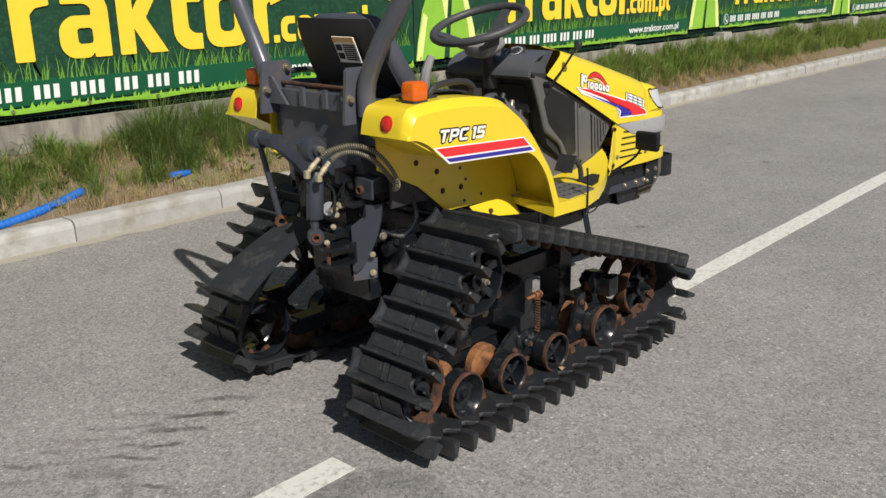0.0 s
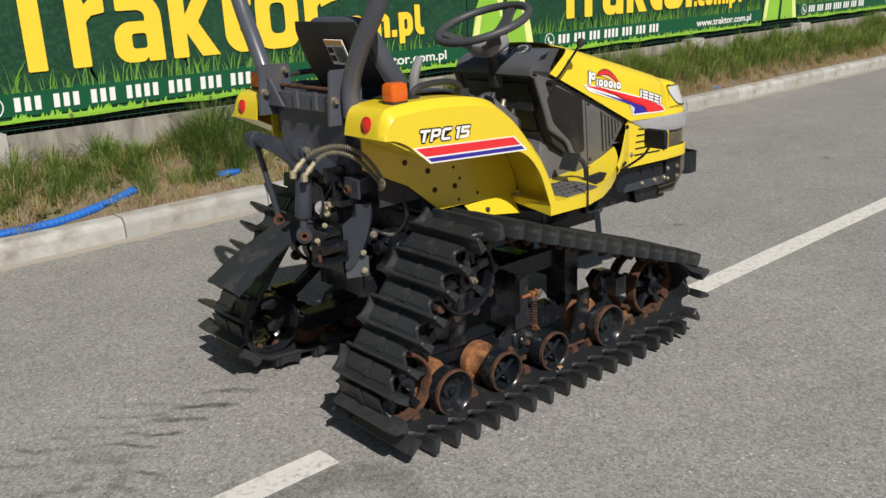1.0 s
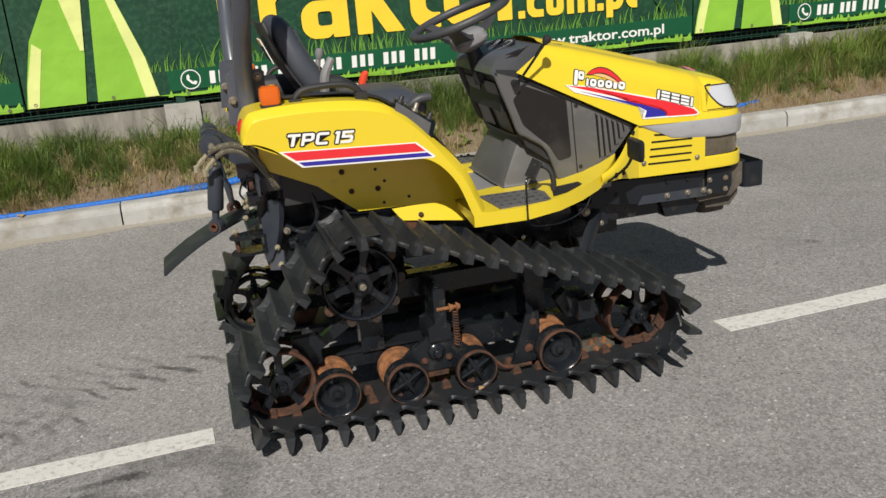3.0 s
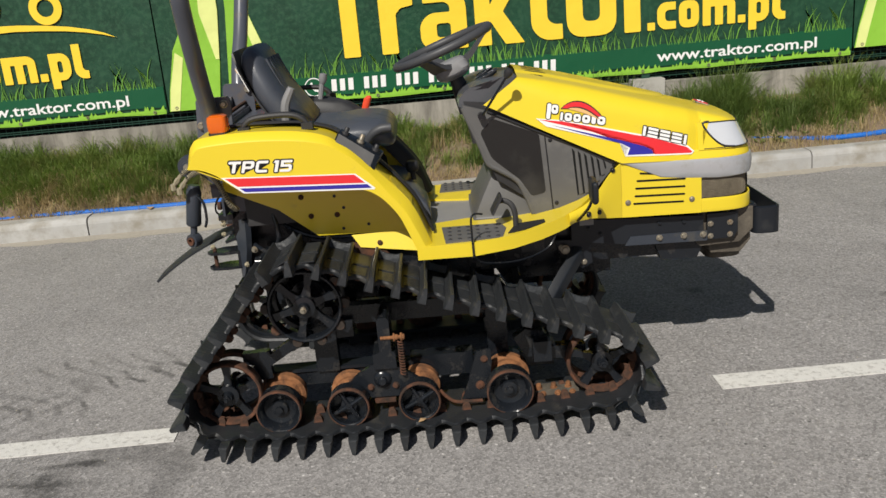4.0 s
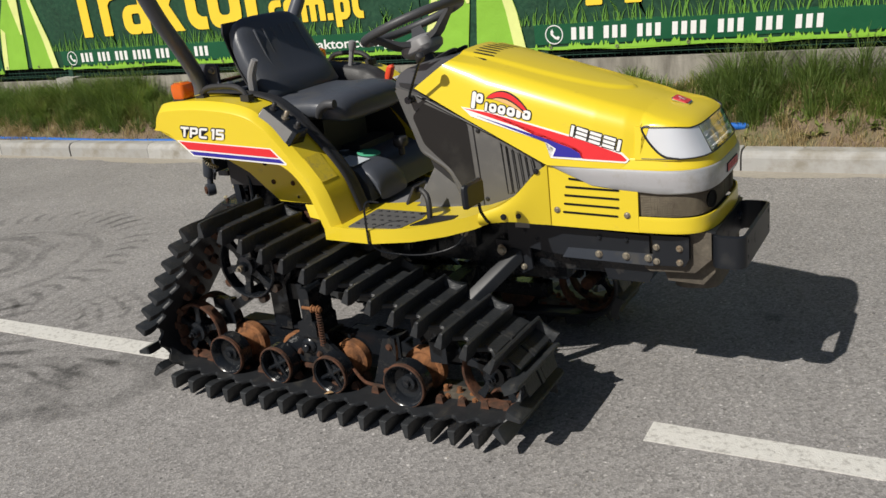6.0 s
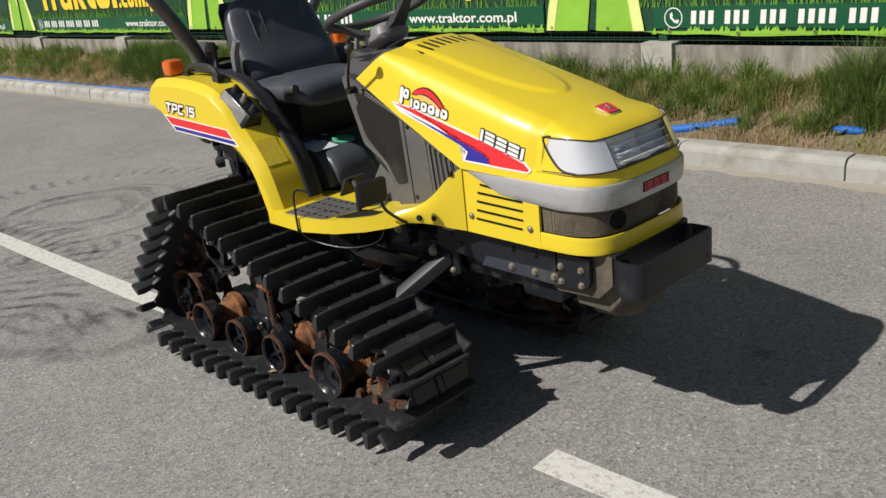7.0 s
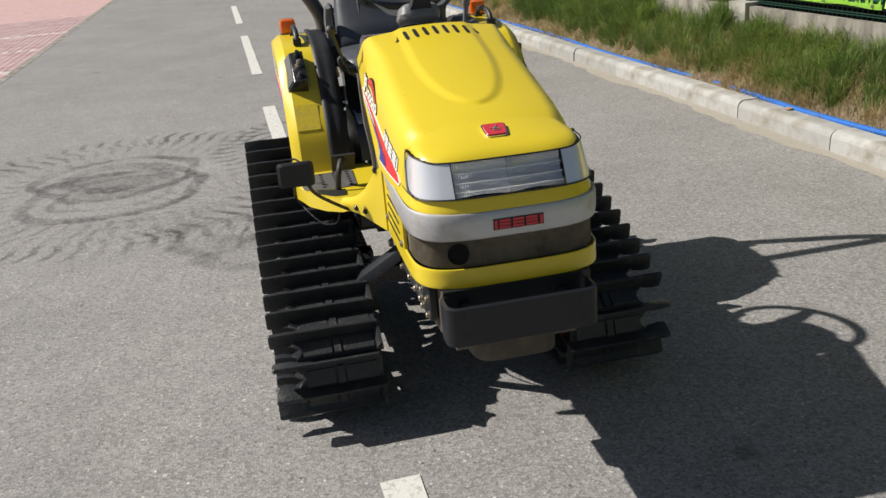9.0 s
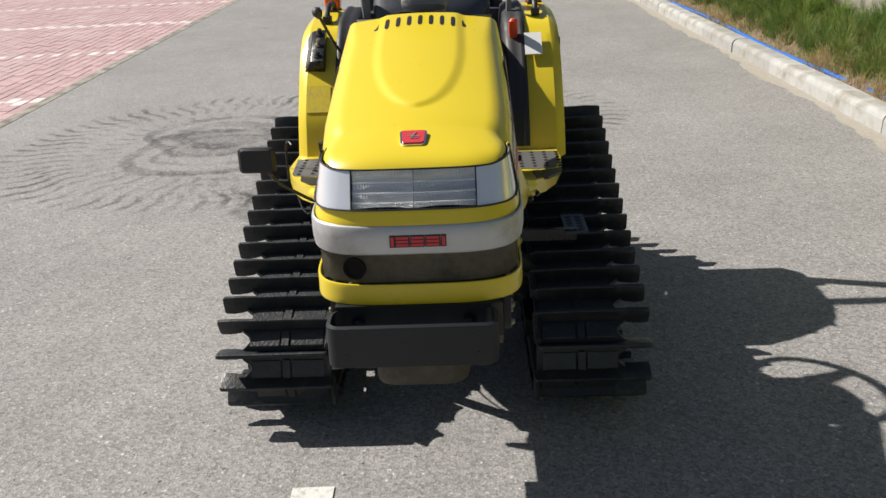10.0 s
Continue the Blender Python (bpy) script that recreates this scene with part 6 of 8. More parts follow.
    sign([(0.0, [[(0, 0.78), (0, 1), (0.86, 1), (0.86, 0.78), (0.54, 0.78), (0.54, 0), (0.31, 0), (0.31, 0.78)]]),
          (0.98, [[(0, 0), (0.21, 0), (0.21, 0.34), (0.66, 0.34), (0.82, 0.48), (0.82, 0.88), (0.70, 1), (0, 1)], [(0.21, 0.55), (0.60, 0.55), (0.60, 0.79), (0.21, 0.79)]]),
          (1.92, [[(0.82, 0), (0.14, 0), (0, 0.14), (0, 0.86), (0.14, 1), (0.82, 1), (0.82, 0.78), (0.21, 0.78), (0.21, 0.22), (0.82, 0.22)]]),
          (3.02, [[(0.08, 0.80), (0.18, 1), (0.46, 1), (0.46, 0), (0.24, 0), (0.24, 0.80)]]),
          (3.62, [[(0, 0), (0.66, 0), (0.80, 0.14), (0.80, 0.52), (0.68, 0.64), (0.21, 0.64), (0.21, 0.79), (0.78, 0.79), (0.78, 1), (0, 1), (0, 0.43), (0.59, 0.43), (0.59, 0.21), (0, 0.21)]])],
         -0.294, 0.9265, 0.0448, 0.0360)
    return f




def footplate(s):
    bm = bmesh.new()
    k = 1.0 if s < 0 else 0.90
    flat_z = 0.636
    edge = [(0.27, 0.455, flat_z), (0.45, 0.462, flat_z), (0.58, 0.428, 0.640), (0.68, 0.384, 0.650), (0.76, 0.342, 0.665), (0.82, 0.304, 0.686), (0.86, 0.264, 0.703), (0.88, 0.235, 0.715)]
    inner_edge = [(0.27, 0.20, flat_z), (0.45, 0.15, flat_z), (0.58, 0.17, 0.638), (0.68, 0.205, 0.648), (0.76, 0.220, 0.663), (0.82, 0.226, 0.684), (0.86, 0.230, 0.703)]
    outer_v = [bm.verts.new((x, s * y * k, z)) for x, y, z in edge]
    inner_v = [bm.verts.new((x, s * y * k, z)) for x, y, z in inner_edge]
    skirt = [bm.verts.new((x, s * y * k, z - 0.045)) for x, y, z in edge]
    under = [bm.verts.new((x, s * y * k, z - 0.012)) for x, y, z in inner_edge]
    for i in range(6):
        bm.faces.new((outer_v[i], outer_v[i + 1], inner_v[i + 1], inner_v[i]))
        bm.faces.new((skirt[i], skirt[i + 1], under[i + 1], under[i]))
        bm.faces.new((inner_v[i], inner_v[i + 1], under[i + 1], under[i]))
    bm.faces.new((outer_v[6], outer_v[7], inner_v[6])), bm.faces.new((skirt[6], skirt[7], under[6]))
    bm.faces.new((inner_v[6], outer_v[7], skirt[7], under[6])), bm.faces.new((outer_v[0], inner_v[0], under[0], skirt[0]))
    for i in range(7):
        bm.faces.new((outer_v[i], skirt[i], skirt[i + 1], outer_v[i + 1]))
    f = part("footplate", bm, YELLOW, tractor, "yellow footplate sweeping up to the nose", bevel=0.004)
    # rising bracket to the nose
    bm = bmesh.new()
    top = smooth_path([(0.775, 0.333 * k, 0.668), (0.825, 0.306 * k, 0.682), (0.875, 0.280 * (k + 1) / 2, 0.714), (0.928, 0.254 * (k + 3) / 4, 0.772), (0.968, 0.2368, 0.803)], 5)
    low = smooth_path([(0.775, 0.335 * k, 0.636), (0.82, 0.312 * k, 0.638), (0.87, 0.287 * (k + 1) / 2, 0.634), (0.92, 0.260 * (k + 3) / 4, 0.622), (0.968, 0.2366, 0.614)], 5)
    rows = []
    for a, b in zip(top, low):
        rows.append([Vector((lerp(a.x, b.x, t), s * (lerp(a.y, b.y, t) + 0.010 * math.sin(t * math.pi) * (0.975 - a.x) / 0.2), lerp(a.z, b.z, t))) for t in [i / 6 for i in range(7)]])
    grid(bm, rows)
    thicken(bm, 0.004)
    part("nose_bracket", bm, YELLOW, f, "yellow bracket rising to the bonnet", smooth=50)
    bm = bmesh.new()
    bolt(bm, (0.845, s * 0.308, 0.654), (0.4, s, 0), 0.007, 0.006), bolt(bm, (0.885, s * 0.287, 0.652), (0.4, s, 0), 0.006, 0.006), bolt(bm, (0.940, s * 0.256, 0.785), (0.3, s, 0), 0.006, 0.004)
    pieces("bolt", bm, BLACK, f)
    # grip pad with raised dots
    bm = bmesh.new()
    plate(bm, [(0.352, s * 0.262), (0.362, s * 0.448 * k), (0.530, s * 0.438 * k), (0.548, s * 0.428 * k), (0.566, s * 0.33), (0.551, s * 0.268)], 0.634, 0.6405)
    pad = part("grip_pad", bm, PLASTIC, f, "grey grip pad with punched dots", bevel=0.002)
    bm = bmesh.new()
    for i in range(6):
        for j in range(4):
            lathe(bm, [(0.0075, -0.001), (0.006, 0.0022), (0.003, 0.0026), (0.002, 0.0)], (0.378 + 0.031 * i, s * (0.285 + 0.044 * k * j), 0.6405), (0, 0, 1), 8)
    pieces("raised_dot", bm, DARKPLASTIC, pad)
    # slot beside the pedal, its shaded inside put on as a black plate
    bm = bmesh.new()
    prism_pts = [(0.566, s * 0.404), (0.600, s * 0.312), (0.694, s * 0.318), (0.694, s * 0.352), (0.620, s * 0.396)]
    vs_z = [0.639, 0.642, 0.651, 0.651, 0.6425]
    a = [bm.verts.new((x, y, z - 0.004)) for (x, y), z in zip(prism_pts, vs_z)]
    b = [bm.verts.new((x, y, z + 0.004)) for (x, y), z in zip(prism_pts, vs_z)]
    bm.faces.new(a), bm.faces.new(b[::-1])
    for i in range(5):
        bm.faces.new((a[i], b[i], b[(i + 1) % 5], a[(i + 1) % 5]))
    part("slot", bm, INK, f)


for side in (-1, 1):
    fender(side)
    footplate(side)

# pedal, latch wire and loop at the right step
bm = bmesh.new()
tube(bm, smooth_path([(0.598, -0.335, 0.632), (0.598, -0.330, 0.685), (0.588, -0.322, 0.714), (0.566, -0.314, 0.728), (0.545, -0.306, 0.726)], 6), 0.0095, 10)
slab(bm, [(0.520, -0.342, 0.690), (0.520, -0.266, 0.690), (0.552, -0.266, 0.748), (0.552, -0.342, 0.748)], 0.008)
part("pedal", bm, DARKPLASTIC, tractor, "black foot pedal", bevel=0.002)
bm = bmesh.new()
tube(bm, smooth_path([(0.448, -0.468, 0.590), (0.447, -0.468, 0.66), (0.448, -0.465, 0.715), (0.46, -0.455, 0.728), (0.485, -0.440, 0.722)], 6), 0.0035, 8)
tube(bm, smooth_path([(0.448, -0.466, 0.600), (0.48, -0.44, 0.56), (0.60, -0.40, 0.545), (0.70, -0.36, 0.57), (0.735, -0.345, 0.63)], 8), 0.003, 6)
part("latch_wire", bm, BLACK, tractor, "bent wire latch at the step edge")

# mirror folded down beside the step
bm = bmesh.new()
tube(bm, smooth_path([(0.804, -0.322, 0.640), (0.808, -0.345, 0.652), (0.828, -0.415, 0.705), (0.838, -0.440, 0.745)], 6), 0.005, 8)
arm = part("mirror_arm", bm, BLACK, tractor, "thin black mirror arm")
bm = bmesh.new()
rows = []
for dx, k in ((-0.008, 0.86), (0.0, 1.0), (0.012, 1.0), (0.022, 0.85)):
    rows.append([(0.832 + dx * 0.7 + 0.05 * y * k, -0.468 + y * k, 0.775 + z * k) for y, z in ring_path(-0.052, 0.052, 0.036, 0.012, 4)])
vs = grid(bm, [r + r[:1] for r in rows])
bm.faces.new(vs[0][:-1]), bm.faces.new(vs[-1][:-1][::-1])
bmesh.ops.remove_doubles(bm, verts=bm.verts, dist=0.0003)
part("mirror", bm, BUMPER, arm, "black plastic mirror head")

# ---- dash column ----
BODY = [(0.460, 1.05), (0.478, 0.985), (0.512, 0.892), (0.540, 0.815), (0.556, 0.775), (0.70, 0.668), (0.90, 0.71), (0.950, 0.800), (0.72, 0.915), (0.60, 1.00), (0.53, 1.04)]
bm = bmesh.new()
prism(bm, BODY, -0.205, 0.205)
body = part("dash_body", bm, DARKPLASTIC, tractor, "dark plastic dash housing", bevel=0.012)
# flared grey foot of the column
bm = bmesh.new()
rows = []
for z, xa, xb, w in ((0.812, 0.540, 0.66, 0.150), (0.790, 0.5436, 0.66, 0.158), (0.720, 0.506, 0.66, 0.172), (0.655, 0.474, 0.68, 0.186), (0.637, 0.472, 0.68, 0.188)):
    rows.append([(xa, -w, z), (xa - 0.004, -w * 0.5, z), (xa - 0.004, w * 0.5, z), (xa, w, z), (xb, w + 0.01, z), (xb, -w - 0.01, z), (xa, -w, z)])
vs = grid(bm, rows)
bm.faces.new(vs[0][:-1]), bm.faces.new(vs[-1][:-1][::-1])
bmesh.ops.remove_doubles(bm, verts=bm.verts, dist=0.0004)
part("column_foot", bm, PLASTIC, body, "flared grey plastic foot", bevel=0.008)
# two dark recessed panels on the driver's side
bm = bmesh.new()
for y0, y1 in ((-0.165, -0.035), (0.035, 0.165)):
    slab(bm, [(0.4655, y0, 1.000), (0.4655, y1, 1.000), (0.5335, y1 * 0.9 + 0.003, 0.815), (0.5335, y0 * 0.9, 0.815)][::-1], 0.006)
pieces("knee_panel", bm, GAUZE, body, "black recessed panel", bevel=0.002)
for s in (-1, 1):
    bm = bmesh.new()
    prism(bm, [(0.455, 1.040), (0.474, 0.982), (0.508, 0.892), (0.528, 0.834), (0.561, 0.810), (0.624, 0.770), (0.651, 0.714), (0.672, 0.643), (0.775, 0.655), (0.871, 0.699), (0.939, 0.776), (0.962, 0.804), (0.72, 0.922), (0.530, 1.016)], s * 0.200, s * 0.222)
    shell = part("dash_side", bm, PLASTIC, tractor, "grey plastic side shroud", bevel=0.006)
    bm = bmesh.new()
    prism(bm, rounded([(0.551, 0.988), (0.703, 0.924), (0.7165, 0.722), (0.668, 0.712), (0.631, 0.774), (0.566, 0.831), (0.540, 0.856), (0.507, 0.945)], 0.012), s * 0.218, s * 0.2232)
    part("mesh_panel", bm, GAUZE, shell, "dark mesh panel", bevel=0.003)
    bm = bmesh.new()
    for xa, za, xb, zb in ((0.8106, 0.866, 0.824, 0.700), (0.830, 0.856, 0.844, 0.7025), (0.8504, 0.846, 0.8647, 0.716), (0.872, 0.837, 0.8835, 0.7395), (0.892, 0.827, 0.901, 0.7595), (0.913, 0.819, 0.920, 0.783)):
        prism(bm, [(xa, za), (xb, zb), (xb + 0.005, zb + 0.005), (xa + 0.0085, za - 0.012)], s * 0.218, s * 0.2228)
    # black wedges stand for the shade between the louvre blades
    pieces("slot", bm, HOLE_SHADE, shell)
    bm = bmesh.new()
    for xa, za, xb, zb in ((0.8106, 0.866, 0.824, 0.700), (0.830, 0.856, 0.844, 0.7025), (0.8504, 0.846, 0.8647, 0.716), (0.872, 0.837, 0.8835, 0.7395), (0.892, 0.827, 0.901, 0.7595)):
        prism(bm, [(xa + 0.009, za - 0.010), (xb + 0.0055, zb + 0.004), (xb + 0.017, zb + 0.008), (xa + 0.0185, za - 0.014)], s * 0.2190, s * 0.2262)
    pieces("louvre_blade", bm, PLASTIC, shell, bevel=0.0015)
    bm = bmesh.new()
    tube(bm, smooth_path([(0.457, s * 0.212, 1.03), (0.474, s * 0.213, 0.982), (0.508, s * 0.214, 0.893), (0.529, s * 0.214, 0.836), (0.562, s * 0.214, 0.812), (0.622, s * 0.214, 0.770), (0.650, s * 0.214, 0.714), (0.672, s * 0.214, 0.650)], 6), 0.010, 10)
    part("shroud_edge", bm, PLASTIC, shell)
    bm = bmesh.new()
    tube(bm, [(0.722, s * 0.2225, 0.915), (0.738, s * 0.2225, 0.662)], 0.0022, 5)
    tube(bm, [(0.535, s * 0.2235, 1.012), (0.72, s * 0.2235, 0.921), (0.960, s * 0.2235, 0.806)], 0.0045, 6)
    for x, z in ((0.739, 0.900), (0.751, 0.682), (0.950, 0.797)):
        bolt(bm, (x, s * 0.223, z), (0, s, 0), 0.005, 0.004)
    pieces("bolt", bm, INK, shell)
bm = bmesh.new()
prism(bm, [(0.443, 1.034), (0.445, 1.050), (0.452, 1.066), (0.468, 1.081), (0.492, 1.094), (0.540, 1.108), (0.600, 1.121), (0.646, 1.119), (0.60, 1.06), (0.545, 1.02), (0.49, 1.010)], -0.200, 0.200)
for v in bm.verts:
    if v.co.x > 0.57 and v.co.z > 1.05:
        v.co.y *= 0.80
        v.co.z -= 0.006
dash = part("instrument_panel", bm, COWL, tractor, "dark grey glossy instrument cowl", bevel=0.014)
bm = bmesh.new()
nrm = Vector((-0.42, 0, 0.907))
for y, r in ((-0.05, 0.040), (0.045, 0.030)):
    c = Vector((0.55, y, 1.110))
    lathe(bm, [(r, -0.006), (r + 0.006, 0.003), (r, 0.007), (r - 0.004, 0.003), (0, 0.003)], c, nrm, 24)
pieces("gauge", bm, DARKPLASTIC, dash)
bm = bmesh.new()
for y, r in ((-0.05, 0.040), (0.045, 0.030)):
    c = Vector((0.55, y, 1.110)) + nrm * 0.004
    lathe(bm, [(r - 0.005, 0), (r - 0.006, 0.001), (r - 0.012, 0.001), (r - 0.012, 0)], c, nrm, 24, closed=True)
    for k in range(5):
        a = radians(200 - 55 * k)
        rod(bm, c + Vector((0, math.cos(a) * (r - 0.022), 0)) + Vector((math.sin(a) * (r - 0.022), 0, math.sin(a) * (r - 0.022) * 0.3)), c + Vector((0, math.cos(a) * (r - 0.012), 0)) + Vector((math.sin(a) * (r - 0.012), 0, math.sin(a) * (r - 0.012) * 0.3)), 0.0015, seg=5)
pieces("dial", bm, SILVER, dash)
bm = bmesh.new()
box(bm, (0.482, -0.17, 0.90), (0.53, 0.17, 1.02))
part("panel_front", bm, DARKPLASTIC, dash, bevel=0.01)

# throttle lever
bm = bmesh.new()
tube(bm, smooth_path([(0.515, -0.245, 1.000), (0.545, -0.268, 1.045), (0.602, -0.296, 1.130)], 5), 0.0045, 8)
lev = part("throttle_lever", bm, BLACK, tractor, "black throttle lever")
bm = bmesh.new()
lathe(bm, [(0, -0.016), (0.008, -0.014), (0.015, 0.002), (0.014, 0.012), (0.007, 0.018), (0, 0.019)], (0.606, -0.299, 1.138), (0.5, -0.25, 0.85), 14)
part("knob", bm, DARKPLASTIC, lev)
bm = bmesh.new()
rod(bm, (0.515, -0.215, 1.002), (0.515, -0.252, 1.002), 0.012)
part("pivot", bm, BLACK, lev)

# ---- steering wheel ----
def rounded_block(bm, stations, n=28, power=3.2):
    """Loft of squarish rings: centre, half axes along two directions."""
    rows = []
    for c, ax, by in stations:
        c, ax, by = Vector(c), Vector(ax), Vector(by)
        row = []
        for k in range(n + 1):
            a = 2 * math.pi * k / n
            ca, sa = math.cos(a), math.sin(a)
            row.append(c + ax * math.copysign(abs(ca) ** (2 / power), ca) + by * math.copysign(abs(sa) ** (2 / power), sa))
        rows.append(row)
    vs = grid(bm, rows)
    bm.faces.new(vs[0][:-1]), bm.faces.new(vs[-1][:-1][::-1])
    bmesh.ops.remove_doubles(bm, verts=bm.verts, dist=0.0003)


bm = bmesh.new()
axis = Vector((-0.332, 0, 0.943))
hub = Vector((0.408, 0.0, 1.218))
R, r = 0.174, 0.0150
lathe(bm, [(R + r * math.cos(2 * math.pi * k / 12), r * math.sin(2 * math.pi * k / 12)) for k in range(12)], hub, axis, 48, closed=True)
wheel = part("steering_wheel", bm, GREYVINYL, tractor, "grey three-spoke steering wheel")
a_, u_, v_ = frame_of(axis)
bm = bmesh.new()
for ang in (270, 30, 150):
    d = u_ * math.cos(radians(ang)) + v_ * math.sin(radians(ang))
    sd = axis.cross(d)
    rows = []
    for t, w, h, drop in ((0.02, 0.042, 0.022, 0.082), (0.085, 0.030, 0.018, 0.060), (0.140, 0.020, 0.014, 0.022), (0.170, 0.018, 0.012, 0.004)):
        c = hub + d * t - axis * drop
        rows.append([c + sd * w + axis * h * 0.5, c - sd * w + axis * h * 0.5, c - sd * w - axis * h * 0.5, c + sd * w - axis * h * 0.5, c + sd * w + axis * h * 0.5])
    grid(bm, rows)
pieces("spoke", bm, GREYVINYL, wheel)
bm = bmesh.new()
rounded_block(bm, [(hub - axis * d, u_ * w, v_ * w * 0.92) for d, w in ((0.050, 0.030), (0.053, 0.050), (0.064, 0.064), (0.088, 0.070), (0.104, 0.064), (0.116, 0.044), (0.118, 0.030))], power=3.4)
part("hub_cover", bm, PALEGREY, wheel, "grey plastic hub cover")
bm = bmesh.new()
rod(bm, hub - axis * 0.11, hub - axis * 0.24, 0.024, 0.040, 18)
part("steering_column", bm, DARKPLASTIC, wheel)

# ---- seat ----
bm = bmesh.new()
rounded_block(bm, [((-0.17, 0, 0.965), (0, 0.12, 0), (0, 0, 0.012)), ((-0.165, 0, 0.965), (0, 0.19, 0), (0.0, 0, 0.034)), ((-0.10, 0, 0.966), (0, 0.218, 0), (0, 0, 0.048)), ((0.0, 0, 0.962), (0, 0.226, 0), (0, 0, 0.046)), ((0.10, 0, 0.966), (0, 0.228, 0), (0, 0, 0.048)), ((0.165, 0, 0.962), (0, 0.224, 0), (0, 0, 0.048)), ((0.195, 0, 0.955), (0, 0.214, 0), (0, 0, 0.045)), ((0.210, 0, 0.949), (0, 0.196, 0), (0, 0, 0.036)), ((0.217, 0, 0.945), (0, 0.175, 0), (0, 0, 0.024)), ((0.219, 0, 0.944), (0, 0.15, 0), (0, 0, 0.010))], power=3.2)
seat = part("seat_cushion", bm, VINYL, tractor, "dark blue-grey vinyl seat cushion", smooth=60)
bm = bmesh.new()
back = []
for t, hw, th in ((0.0, 0.17, 0.034), (0.05, 0.204, 0.046), (0.25, 0.214, 0.046), (0.5, 0.208, 0.044), (0.75, 0.196, 0.042), (0.88, 0.180, 0.038), (0.96, 0.154, 0.028), (0.995, 0.125, 0.016), (1.01, 0.08, 0.006)):
    c = Vector((lerp(-0.090, -0.247, t) - 0.02 * math.sin(t * math.pi), 0, lerp(0.985, 1.276, t)))
    back.append((c, (0, hw, 0), (th, 0, th * 0.5)))
rounded_block(bm, back)
rest = part("backrest", bm, VINYL, seat, "dark blue-grey vinyl backrest", smooth=60)
bm = bmesh.new()
for k in range(6):
    y = -0.125 + k * 0.05
    tube(bm, [(lerp(-0.090, -0.247, t) - 0.02 * math.sin(t * math.pi) + 0.042, y * (1 - 0.1 * t), lerp(0.985, 1.276, t) + 0.014) for t in (0.35, 0.5, 0.65, 0.82)], 0.0055, 8)
pieces("backrest_rib", bm, VINYL, seat)
bm = bmesh.new()
rows = [[(lerp(-0.110, -0.267, t) - 0.02 * math.sin(t * math.pi) - 0.022 - 0.012 * (1 - (y / hw) ** 2), y, lerp(0.975, 1.268, t)) for y in [hw * (j / 8 - 1) for j in range(17)]] for t, hw in [(k / 10, lerp(0.205, 0.182, k / 10) - (0.012 if k in (0, 10) else 0)) for k in range(11)]]
grid(bm, rows)
thicken(bm, 0.006)
shellb = part("back_shell", bm, DARKPLASTIC, seat, "black plastic seat back shell", smooth=50)
bm = bmesh.new()
x_at = lambda z: lerp(-0.110, -0.267, (z - 0.975) / 0.293) - 0.02 * math.sin((z - 0.975) / 0.293 * math.pi) - 0.045
slab(bm, [(x_at(1.135), -0.105, 1.135), (x_at(1.135), -0.005, 1.135), (x_at(1.215), -0.005, 1.215), (x_at(1.215), -0.105, 1.215)], -0.003)
lab = part("warning_label", bm, WHITE, shellb, "white warning label with an orange head")
bm = bmesh.new()
slab(bm, [(x_at(1.198) - 0.002, -0.104, 1.198), (x_at(1.198) - 0.002, -0.006, 1.198), (x_at(1.214) - 0.002, -0.006, 1.214), (x_at(1.214) - 0.002, -0.104, 1.214)], -0.003)
part("label_head", bm, SKIN, shellb)
bm = bmesh.new()
for k in range(8):
    z = 1.143 + k * 0.0064
    slab(bm, [(x_at(z) - 0.002, -0.100, z), (x_at(z) - 0.002, -0.045, z), (x_at(z + 0.003) - 0.002, -0.045, z + 0.003), (x_at(z + 0.003) - 0.002, -0.100, z + 0.003)], -0.003)
for z in (1.146, 1.172):
    slab(bm, [(x_at(z) - 0.002, -0.036, z), (x_at(z) - 0.002, -0.012, z), (x_at(z + 0.018) - 0.002, -0.012, z + 0.018), (x_at(z + 0.018) - 0.002, -0.036, z + 0.018)], -0.003)
part("label_bars", bm, INK, shellb)
bm = bmesh.new()
tube(bm, smooth_path([(-0.128, -0.235, 1.00), (-0.126, -0.238, 1.055), (-0.120, -0.240, 1.100), (-0.095, -0.24, 1.148)], 5), 0.013, 8, radii=[0.012 + 0.004 * math.sin(i / 15 * math.pi) for i in range(16)])
part("seat_lever", bm, PALEGREY, seat, "grey seat tilt lever")
bm = bmesh.new()
box(bm, (-0.12, -0.13, 0.77), (0.07, 0.13, 0.935))
part("seat_base", bm, INK, seat, bevel=0.01)
bm = bmesh.new()
tube(bm, smooth_path([(0.130, -0.222, 0.945), (0.150, -0.232, 0.972), (0.180, -0.236, 0.988), (0.215, -0.236, 0.990)], 5), 0.014, 12, radii=[0.012 + 0.004 * math.sin(i / 15 * math.pi * 0.7) for i in range(16)])
part("seat_handle", bm, GREYVINYL, seat, "short grey seat handle", smooth=60)

# housing below and before the seat
bm = bmesh.new()
prism(bm, [(-0.10, 0.62), (-0.10, 0.778), (0.10, 0.782), (0.20, 0.772), (0.255, 0.750), (0.290, 0.705), (0.300, 0.65), (0.0, 0.60)], -0.215, 0.215)
hump = part("gear_cover", bm, VINYL, tractor, "dark grey plastic gear cover", bevel=0.02)
bm = bmesh.new()
slab(bm, [(0.055, -0.205, 0.7830), (0.140, -0.205, 0.7805), (0.140, -0.120, 0.7805), (0.055, -0.120, 0.7830)], 0.002)
